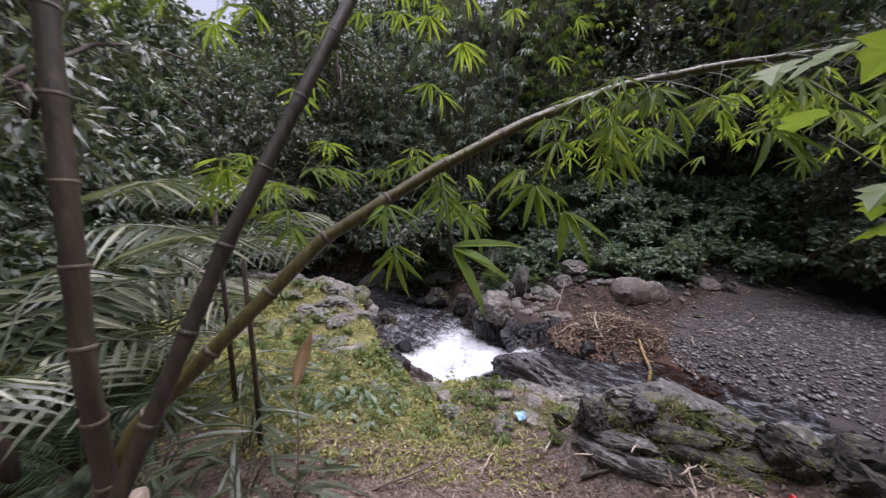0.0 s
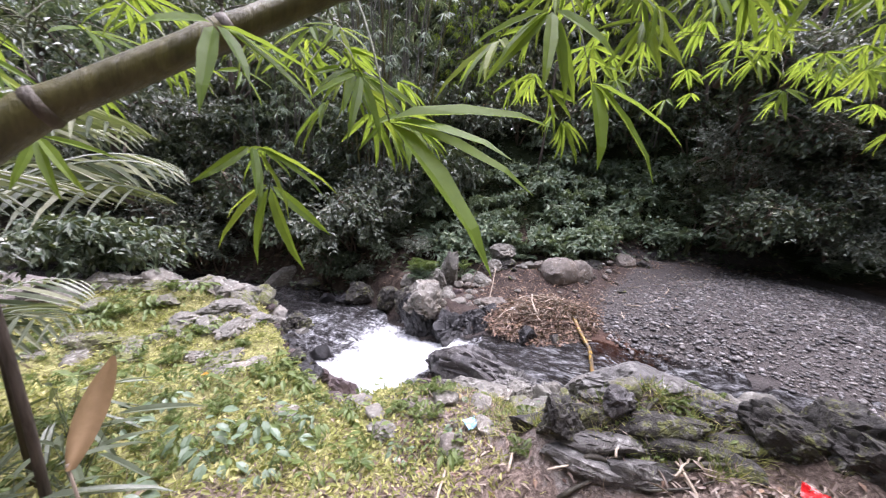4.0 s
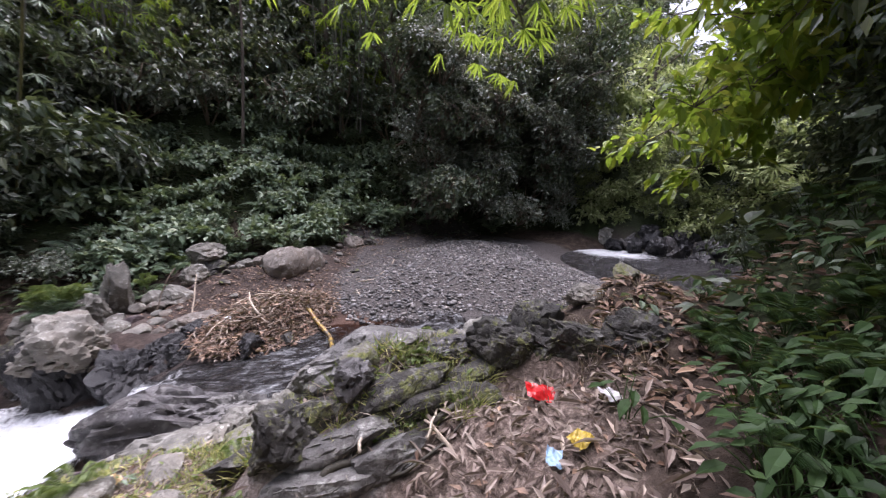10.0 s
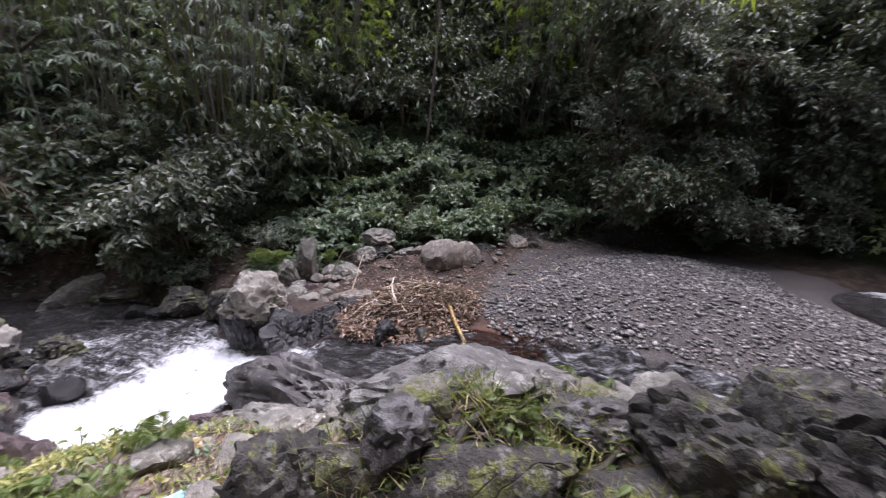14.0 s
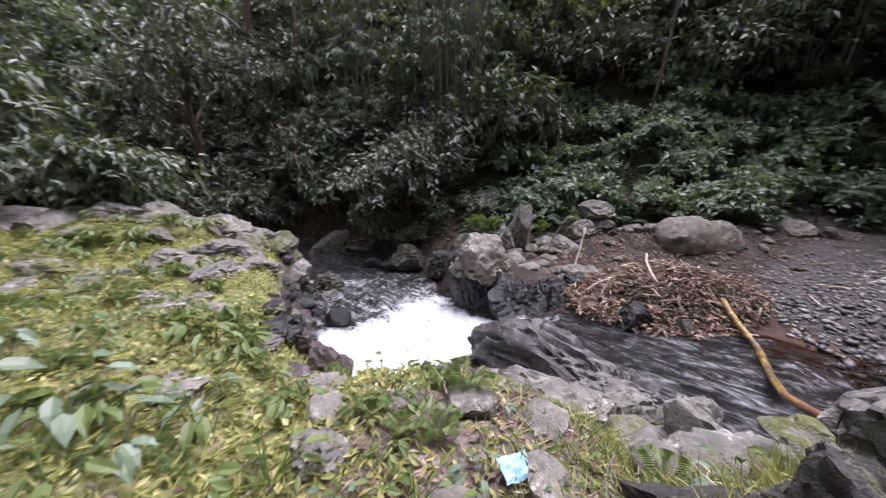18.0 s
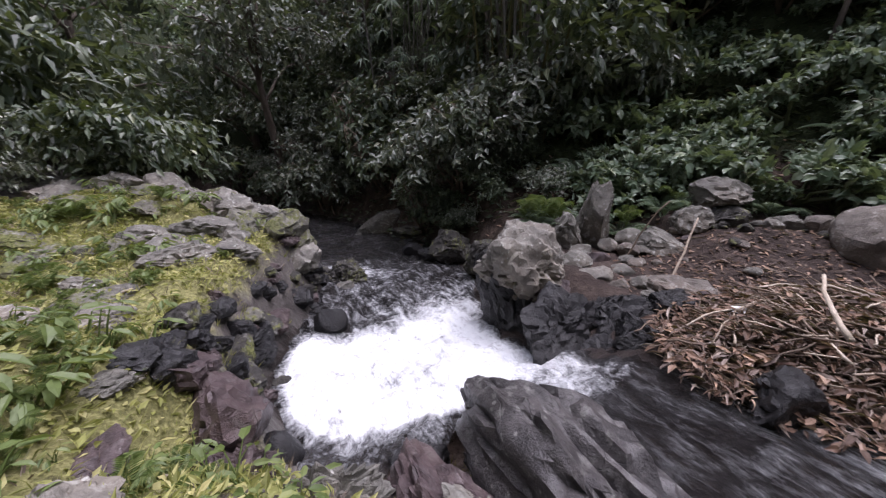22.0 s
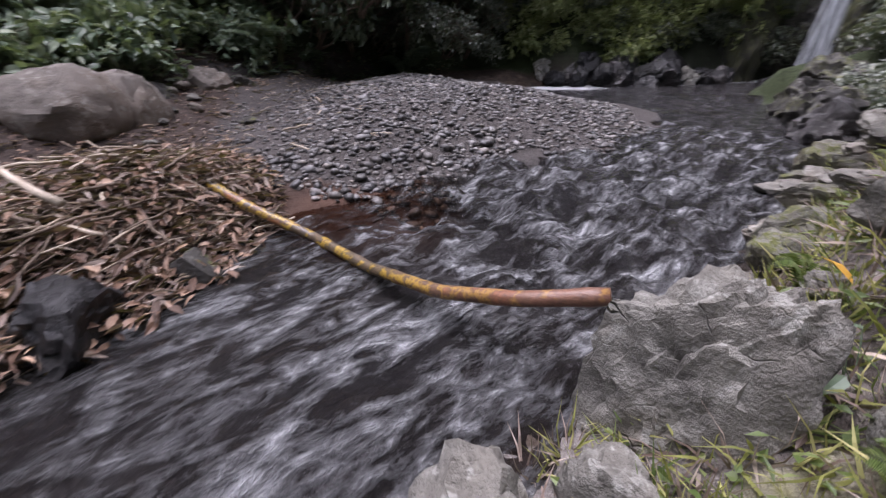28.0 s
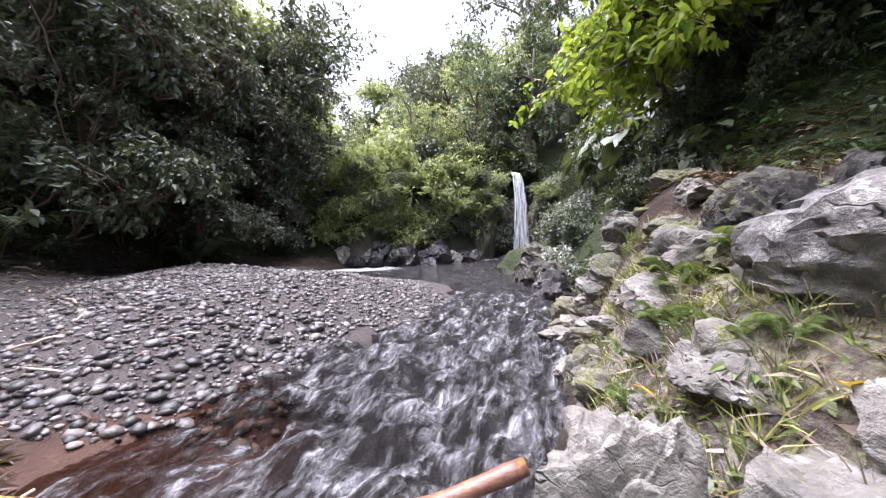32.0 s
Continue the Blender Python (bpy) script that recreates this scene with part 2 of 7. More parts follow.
ROCK = rock_material("rock", (0.085, 0.08, 0.07), (0.33, 0.32, 0.28), 0.6)
ROCK_PALE = rock_material("rock_pale", (0.12, 0.112, 0.098), (0.38, 0.36, 0.315), 0.5)
ROCK_MOSSY = rock_material("rock_mossy", (0.085, 0.08, 0.065), (0.33, 0.32, 0.27), 0.5, 0.7)
ROCK_BROWN = rock_material("rock_brown", (0.1, 0.086, 0.072), (0.29, 0.262, 0.232), 0.45)
ROCK_WET = rock_material("rock_wet", (0.008, 0.008, 0.009), (0.03, 0.029, 0.031), 0.0, 0, 0.38, 0.1, 0.0)
ROCK_SLAB = rock_material("rock_slab", (0.022, 0.02, 0.021), (0.13, 0.12, 0.118), 0.25, 0, 0.4, 0.25)
ROCK_WORN = rock_material("rock_worn", (0.045, 0.043, 0.041), (0.29, 0.28, 0.265), 0.5, 0.0, 0.48, 0.12)
ROCK_PURPLE = rock_material("rock_purple", (0.035, 0.024, 0.026), (0.16, 0.115, 0.112), 0.1, 0, 0.45, 0.15)
ROCK_CLIFF = rock_material("rock_cliff", (0.02, 0.02, 0.016), (0.085, 0.085, 0.065), 0.0, 0.9, 0.7)
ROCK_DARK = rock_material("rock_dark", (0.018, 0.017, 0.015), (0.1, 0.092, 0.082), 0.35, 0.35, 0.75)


def leaf_material(name, c1, c2, c3, rough=0.4, trans=0.35, spec=0.5):
    """Blades that vary from one to the next, with some light coming through."""
    m = Mat(name)
    geo = m.t.nodes.new("ShaderNodeNewGeometry")
    col = m.ramp(geo.outputs["Random Per Island"], [(0.0, c1), (0.55, c2), (0.96, c3), (1.0, tuple(min(1, a * 1.3 + b) for a, b in zip(c3, (0.05, 0.03, 0.0))))])
    col = m.mix(m.ramp(m.noise(35, 3, 0.6, m.pos()), [(0.3, 0.0), (0.8, 0.4)]), col, tuple(c * 0.55 for c in c1))
    m.set(Base_Color=col, Roughness=rough)
    m.b.inputs["Specular IOR Level"].default_value = spec
    tr = m.n("BsdfTranslucent")
    m.l(m.mix(0.35, col, (0.35, 0.42, 0.04)), tr.inputs["Color"])
    ms = m.n("MixShader")
    ms.inputs[0].default_value = trans
    m.l(m.b.outputs[0], ms.inputs[1])
    m.l(tr.outputs[0], ms.inputs[2])
    m.l(ms.outputs[0], m.out.inputs[0])
    return m.m


LEAF_BUSH = leaf_material("leaf_bush", (0.045, 0.062, 0.04), (0.13, 0.155, 0.11), (0.32, 0.34, 0.27), 0.36, 0.16, 0.65)
LEAF_DEEP = leaf_material("leaf_deep", (0.03, 0.048, 0.026), (0.07, 0.1, 0.057), (0.17, 0.2, 0.125), 0.42, 0.15, 0.5)
LEAF_GREEN = leaf_material("leaf_green", (0.065, 0.105, 0.062), (0.14, 0.2, 0.125), (0.29, 0.35, 0.24), 0.42, 0.25, 0.5)
LEAF_BRIGHT = leaf_material("leaf_bright", (0.12, 0.21, 0.02), (0.2, 0.31, 0.03), (0.36, 0.40, 0.05), 0.42, 0.55)
LEAF_BAMBOO = leaf_material("leaf_bamboo", (0.09, 0.16, 0.02), (0.15, 0.25, 0.03), (0.26, 0.34, 0.04), 0.5, 0.6, 0.3)
LEAF_PALM = leaf_material("leaf_palm", (0.045, 0.06, 0.035), (0.1, 0.125, 0.075), (0.28, 0.3, 0.22), 0.36, 0.25, 0.6)
LEAF_FERN = leaf_material("leaf_fern", (0.07, 0.11, 0.03), (0.125, 0.18, 0.05), (0.25, 0.29, 0.11), 0.5, 0.35)
# haze and open-sky brightness are put into this pale leaf colour
LEAF_PALE_HAZE = leaf_material("leaf_pale_haze", (0.2, 0.25, 0.1), (0.36, 0.42, 0.19), (0.55, 0.58, 0.32), 0.45, 0.45)
LEAF_MOSS = leaf_material("leaf_moss", (0.17, 0.18, 0.045), (0.36, 0.37, 0.11), (0.58, 0.53, 0.24), 0.6, 0.4)
# darkened copy of the leaf greens: the bank's shade is in the colour
LEAF_PAINTED_SHADE = leaf_material("leaf_painted_shade", (0.016, 0.034, 0.011), (0.035, 0.072, 0.023), (0.075, 0.13, 0.045), 0.55, 0.2, 0.2)
LEAF_TAN = leaf_material("leaf_tan", (0.3, 0.18, 0.09), (0.42, 0.27, 0.15), (0.55, 0.38, 0.22), 0.6, 0.35)
LEAF_DRY = leaf_material("leaf_dry", (0.09, 0.06, 0.048), (0.23, 0.17, 0.14), (0.46, 0.38, 0.32), 0.6, 0.15)
LEAF_BROWN = leaf_material("leaf_brown", (0.06, 0.033, 0.022), (0.17, 0.095, 0.06), (0.4, 0.27, 0.19), 0.6, 0.1)


def wood_material(name, c1, c2, rough=0.7, scale=(9, 9, 1.2)):
    m = Mat(name)
    p = m.scaled(m.coord("Object"), scale)
    n1 = m.noise(3, 6, 0.65, p, 0.6)
    m.set(Base_Color=m.ramp(n1, [(0.3, c1), (0.7, c2)]), Roughness=rough)
    return m.bump(m.noise(10, 5, 0.7, p), 0.5, 0.01).m


BARK = wood_material("bark", (0.05, 0.038, 0.03), (0.15, 0.12, 0.095), 0.85)
TWIG = wood_material("twig", (0.09, 0.065, 0.045), (0.2, 0.15, 0.11), 0.8)
STEM_GREEN = wood_material("stem_green", (0.05, 0.06, 0.025), (0.12, 0.13, 0.06), 0.6)
CULM = wood_material("culm", (0.03, 0.025, 0.018), (0.1, 0.085, 0.06), 0.45, (14, 14, 1.0))
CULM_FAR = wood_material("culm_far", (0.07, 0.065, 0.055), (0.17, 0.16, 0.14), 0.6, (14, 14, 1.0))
CULM_DARK = wood_material("culm_dark", (0.02, 0.018, 0.012), (0.07, 0.06, 0.04), 0.5, (14, 14, 1.0))
CULM_GREEN = wood_material("culm_green", (0.045, 0.042, 0.012), (0.15, 0.135, 0.045), 0.35, (10, 10, 1.0))
STICK = wood_material("stick", (0.22, 0.17, 0.12), (0.48, 0.4, 0.31), 0.7)
STRAW = wood_material("straw", (0.35, 0.28, 0.2), (0.6, 0.52, 0.42), 0.65)


def pole_material():
    m = Mat("rotten_pole")
    p = m.coord("Object")
    sp = m.t.nodes.new("ShaderNodeSeparateXYZ")
    m.l(p, sp.inputs[0])
    band = m.noise(6.0, 4, 0.7, m.scaled(p, (1, 1.2, 1.2)))
    col = m.ramp(band, [(0.34, (0.03, 0.02, 0.015)), (0.42, (0.13, 0.09, 0.05)), (0.5, (0.06, 0.045, 0.03)), (0.55, (0.42, 0.27, 0.03)), (0.6, (0.1, 0.06, 0.035)), (0.68, (0.34, 0.14, 0.05)), (0.75, (0.08, 0.05, 0.03))])
    redder = m.ramp(m.math("MULTIPLY", sp.outputs[0], 0.48), [(0.62, 0.0), (0.9, 0.6)])
    col = m.mix(redder, col, m.mix(m.noise(5, 3, 0.6, p), (0.11, 0.035, 0.022), (0.33, 0.15, 0.1)))
    col = m.mix(m.ramp(m.noise(40, 4, 0.7, p), [(0.45, 0.0), (0.7, 0.5)]), col, (0.03, 0.022, 0.018))
    m.set(Base_Color=col, Roughness=0.45, Coat_Weight=0.1)
    return m.bump(m.noise(60, 4, 0.7, m.scaled(p, (0.3, 1, 1))), 0.4, 0.01).m


POLE_MAT = pole_material()


def plain_material(name, col, rough=0.4, metal=0.0):
    m = Mat(name)
    c = m.mix(m.ramp(m.noise(30, 4, 0.6, m.coord("Object")), [(0.35, 0.0), (0.75, 0.55)]), col, tuple(v * 0.6 for v in col))
    m.set(Base_Color=c, Roughness=rough, Metallic=metal)
    return m.bump(m.noise(25, 3, 0.6, m.coord("Object")), 0.5, 0.01).m


def pebble_material(name, dark, pale):
    """Stones that differ from one to the next."""
    m = Mat(name)
    rnd = m.math("FRACT", m.math("ADD", m.t.nodes.new("ShaderNodeNewGeometry").outputs["Random Per Island"], m.t.nodes.new("ShaderNodeObjectInfo").outputs["Random"]))
    warm = m.mix(m.math("FRACT", m.math("MULTIPLY", rnd, 7.3)), (1.0, 0.98, 0.97), (1.0, 0.9, 0.8))
    col = m.ramp(rnd, [(0.0, dark), (0.7, tuple((a + b) / 2 for a, b in zip(dark, pale))), (1.0, pale)])
    mul = m.t.nodes.new("ShaderNodeMix")
    mul.data_type, mul.blend_type = "RGBA", "MULTIPLY"
    mul.inputs[0].default_value = 1.0
    m.l(col, mul.inputs[6])
    m.l(warm, mul.inputs[7])
    p = m.pos()
    out = m.mix(m.ramp(m.noise(60, 4, 0.7, p), [(0.35, 0.0), (0.7, 0.55)]), mul.outputs[2], tuple(c * 0.5 for c in dark))
    m.set(Base_Color=out, Roughness=0.36)
    return m.bump(m.noise(90, 4, 0.7, p), 0.6, 0.006).m


def ground_material():
    m = Mat("ground")
    p = m.pos()
    big, mid, fine, grit = m.noise(0.9, 4, 0.6, p), m.noise(6, 6, 0.65, p), m.noise(38, 5, 0.7, p), m.noise(150, 3, 0.6, p)
    soil = m.ramp(mid, [(0.3, (0.02, 0.014, 0.01)), (0.55, (0.052, 0.037, 0.027)), (0.75, (0.11, 0.083, 0.061))])
    litter = m.ramp(fine, [(0.32, (0.06, 0.042, 0.034)), (0.5, (0.16, 0.12, 0.098)), (0.66, (0.34, 0.27, 0.225))])
    moss = m.ramp(m.math("ADD", m.math("MULTIPLY", fine, 0.6), m.math("MULTIPLY", mid, 0.4)), [(0.36, (0.075, 0.07, 0.03)), (0.5, (0.2, 0.195, 0.075)), (0.64, (0.4, 0.375, 0.17))])
    # dark undergrowth floor, with the thicket's shade put into the colour too
    brush_shade = m.ramp(fine, [(0.35, (0.012, 0.018, 0.008)), (0.65, (0.05, 0.065, 0.025))])
    stone = m.ramp(m.math("ADD", m.math("MULTIPLY", fine, 0.5), m.math("MULTIPLY", mid, 0.5)), [(0.35, (0.08, 0.07, 0.062)), (0.5, (0.2, 0.18, 0.165)), (0.64, (0.36, 0.335, 0.31))])
    mud = m.ramp(m.math("ADD", m.math("MULTIPLY", mid, 0.6), m.math("MULTIPLY", fine, 0.4)), [(0.36, (0.024, 0.018, 0.015)), (0.5, (0.052, 0.038, 0.032)), (0.64, (0.1, 0.075, 0.063))])
    mud = m.mix(m.attr("red"), mud, m.mix(mid, (0.06, 0.034, 0.024), (0.115, 0.062, 0.041)))
    sand = m.ramp(m.math("ADD", m.math("MULTIPLY", fine, 0.4), m.math("MULTIPLY", grit, 0.6)), [(0.35, (0.026, 0.024, 0.023)), (0.65, (0.12, 0.106, 0.099))])
    def zone(name, soft=0.25):
        return m.ramp(m.math("ADD", m.attr(name), m.math("MULTIPLY", m.math("SUBTRACT", mid, 0.5), 0.9)), [(0.5 - soft, 0.0), (0.5 + soft, 1.0)])
    col = m.mix(zone("litter"), soil, litter)
    col = m.mix(zone("brush_shade"), col, brush_shade)
    col = m.mix(zone("stone", 0.12), col, stone)
    col = m.mix(zone("moss", 0.15), col, moss)
    col = m.mix(zone("mud"), col, mud)
    col = m.mix(zone("sand", 0.15), col, sand)
    wet = m.attr("wet")
    col = m.mix(wet, col, m.mix(0.65, col, (0.01, 0.008, 0.008)))
    m.set(Base_Color=col, Roughness=m.ramp(wet, [(0.0, 0.9), (1.0, 0.3)]))
    m.b.inputs["Specular IOR Level"].default_value = 0.25
    return m.bump(m.math("ADD", m.math("MULTIPLY", mid, 1.0), m.math("MULTIPLY", fine, 0.5)), 0.9, 0.05).m


GROUND = ground_material()


def water_material():
    m = Mat("stream_water")
    sp = m.t.nodes.new("ShaderNodeSeparateXYZ")
    m.l(m.pos(), sp.inputs[0])
    cb = m.t.nodes.new("ShaderNodeCombineXYZ")
    m.l(m.math("MULTIPLY", m.math("SUBTRACT", sp.outputs[1], sp.outputs[0]), 0.707), cb.inputs[0])
    m.l(m.math("MULTIPLY", m.math("ADD", sp.outputs[0], sp.outputs[1]), 0.707), cb.inputs[1])
    uv = cb.outputs[0]
    s1 = m.noise(1.0, 6, 0.62, m.scaled(uv, (3.6, 8.0, 1)), 0.7)
    s2 = m.noise(1.0, 5, 0.65, m.scaled(uv, (11.0, 26.0, 1)), 0.4)
    rough = m.attr("rapid")
    foam = m.attr("foam")
    # white of broken water, with sky glints painted into the same streaks
    streak_glint = m.ramp(m.math("ADD", m.math("MULTIPLY", s1, 0.65), m.math("MULTIPLY", s2, 0.35)), [(0.46, 0.0), (0.54, 0.2), (0.6, 0.55), (0.68, 1.0)])
    white = m.math("MINIMUM", m.math("ADD", m.math("MULTIPLY", streak_glint, m.math("MULTIPLY", rough, 0.95)), m.math("MULTIPLY", m.ramp(foam, [(0.02, 0.0), (0.2, 1.0)]), m.ramp(m.math("ADD", foam, m.math("MULTIPLY", m.math("SUBTRACT", m.math("ADD", m.math("MULTIPLY", m.noise(3.2, 6, 0.7, m.scaled(m.pos(), (1.3, 0.8, 1.0)), 1.2), 0.6), m.math("MULTIPLY", m.noise(16, 4, 0.7, m.pos(), 0.8), 0.4)), 0.5), 2.8)), [(0.36, 0.0), (0.62, 0.4), (1.12, 1.0)]))), 1.0)
    body = m.mix(m.noise(1.2, 3, 0.6, m.pos()), (0.01, 0.01, 0.012), (0.034, 0.029, 0.027))
    col = m.mix(white, body, m.mix(s2, (0.62, 0.65, 0.68), (0.9, 0.91, 0.92)))
    m.set(Base_Color=col, Roughness=m.math("ADD", 0.05, m.math("MULTIPLY", white, 0.5)), IOR=1.33)
    m.b.inputs["Specular IOR Level"].default_value = 0.9
    m.bump(m.math("MULTIPLY", m.math("ADD", m.math("MULTIPLY", s1, 1.0), m.math("MULTIPLY", s2, 0.7)), m.math("SUBTRACT", 1.0, m.math("MULTIPLY", foam, 0.8))), 1.0, 0.2)
    clear = m.math("MULTIPLY", m.attr("clear"), m.math("SUBTRACT", 1.0, white))
    tr = m.n("BsdfTransparent", Color=(0.62, 0.5, 0.42, 1))
    ms = m.n("MixShader")
    m.l(clear, ms.inputs[0])
    m.l(m.b.outputs[0], ms.inputs[1])
    m.l(tr.outputs[0], ms.inputs[2])
    m.l(ms.outputs[0], m.out.inputs[0])
    return m.m


WATER = water_material()


# ---- the plan: stream, banks, slopes ----
# the stream's middle line from the waterfall down: x, y, half width, level
STREAM = [(11.9, -2.2, 0.8, 0.62), (11.0, 0.2, 1.2, 0.42), (9.9, 1.9, 2.0, 0.32), (7.7, 0.7, 1.25, 0.26), (6.3, 1.5, 0.85, 0.2), (4.95, 2.72, 0.7, 0.13), (4.08, 3.72, 0.88, 0.07),
          (3.25, 4.6, 0.92, 0.02), (2.45, 5.25, 0.55, -0.03), (1.95, 5.72, 0.34, -0.12), (1.35, 6.1, 0.38, -0.42), (0.42, 6.25, 0.98, -0.6), (0.1, 7.1, 0.98, -0.63), (-0.35, 8.3, 0.95, -0.7),
          (-1.3, 9.4, 0.9, -0.85), (-2.8, 10.4, 1.0, -1.0), (-5.5, 11.6, 1.2, -1.15), (-9.0, 13.0, 1.4, -1.3), (-16, 15.0, 1.6, -1.6)]
NORTH = [(-18, 16.6), (-9, 14.6), (-4, 12.6), (-1.8, 11.1), (0, 9.7), (1.4, 9.0), (3.3, 9.0), (5.0, 8.3), (6.8, 8.05), (8.8, 7.6), (10.4, 6.9), (11.9, 5.6), (13.5, 4.8), (17, 4.2), (30, 6)]
SOUTH = [(-18, -3.0), (-6, -2.4), (-2, -2.0), (1.1, -0.9), (2.0, 0.5), (2.6, 1.05), (3.5, 1.3), (4.6, 1.1), (6.2, 0.2), (8.6, -1.7), (10.6, -3.3), (12.5, -4.6), (17, -5), (30, -7)]
BAR = [(4.05, 5.6), (4.8, 6.7), (6.3, 7.5), (9.2, 7.2), (9.9, 5.3), (8.6, 3.9), (7.9, 2.9), (6.5, 2.4), (5.45, 3.3), (4.7, 4.15), (4.28, 4.8)]
RIDGE = [(1.5, 3.02), (1.95, 2.92), (2.45, 2.68), (2.72, 2.2), (2.84, 1.75), (3.1, 1.35)]


def along(poly, x, y, closed=False):
    """Distance to a line, signed (+ to the left of its way), and the place along it."""
    x, y = np.asarray(x, float), np.asarray(y, float)
    best, sign, where = np.full(x.shape, 1e9), np.ones(x.shape), np.zeros(x.shape)
    pts = list(poly) + ([poly[0]] if closed else [])
    for i in range(len(pts) - 1):
        ax, ay, bx, by = pts[i][0], pts[i][1], pts[i + 1][0], pts[i + 1][1]
        dx, dy = bx - ax, by - ay
        u = np.clip(((x - ax) * dx + (y - ay) * dy) / (dx * dx + dy * dy), 0, 1)
        ex, ey = x - ax - u * dx, y - ay - u * dy
        d = np.hypot(ex, ey)
        near = d < best
        best = np.where(near, d, best)
        sign = np.where(near, np.sign(dx * ey - dy * ex + 1e-9), sign)
        where = np.where(near, i + u, where)
    return best, sign, where


def line_y(poly, x):
    return np.interp(x, [p[0] for p in poly], [p[1] for p in poly])


def beyond(poly, x, y):
    """Distance beyond a line that runs from west to east, + to its north."""
    d, _, _ = along(poly, x, y)
    return np.where(np.asarray(y) > line_y(poly, x), d, -d)


def ease(v):
    v = np.clip(v, 0, 1)
    return v * v * (3 - 2 * v)


def stream_at(x, y):
    """Distance outside the water's edge, side (+ left of the flow: the south bank), level, length along."""
    d, side, w = along(STREAM, x, y)
    side = np.where(np.asarray(y) < line_y(STREAM[::-1], x), 1.0, -1.0)
    k = np.arange(len(STREAM))
    hw = np.interp(w, k, [s[2] for s in STREAM])
    z = np.interp(w, k, [s[3] for s in STREAM])
    run = np.concatenate([[0], np.cumsum([math.hypot(STREAM[i + 1][0] - STREAM[i][0], STREAM[i + 1][1] - STREAM[i][1]) for i in range(len(STREAM) - 1)])])
    return d - hw, side, z, np.interp(w, k, run), w, d * side


def inside(poly, x, y):
    """How deep a place lies in a closed outline (negative outside)."""
    d, _, _ = along(poly, x, y, True)
    c = np.zeros(np.shape(x), bool)
    for i in range(len(poly)):
        (ax, ay), (bx, by) = poly[i], poly[i - 1]
        with np.errstate(divide="ignore", invalid="ignore"):
            c ^= ((ay > y) != (by > y)) & (x < (bx - ax) * (y - ay) / (by - ay + 1e-12) + ax)
    return np.where(c, d, -d)


def rough_field(x, y, scale, seed):
    """A cheap smooth noise from turned sine waves."""
    r = np.random.RandomState(seed)
    out = 0
    for i in range(7):
        a, ph, k = r.uniform(0, 6.283), r.uniform(0, 6.283), scale * r.uniform(0.6, 1.7)
        out = out + np.sin((x * math.cos(a) + y * math.sin(a)) * k + ph + 1.3 * np.sin((x * math.sin(a) - y * math.cos(a)) * k * 0.7 + 2 * ph))
    return out / 4.0


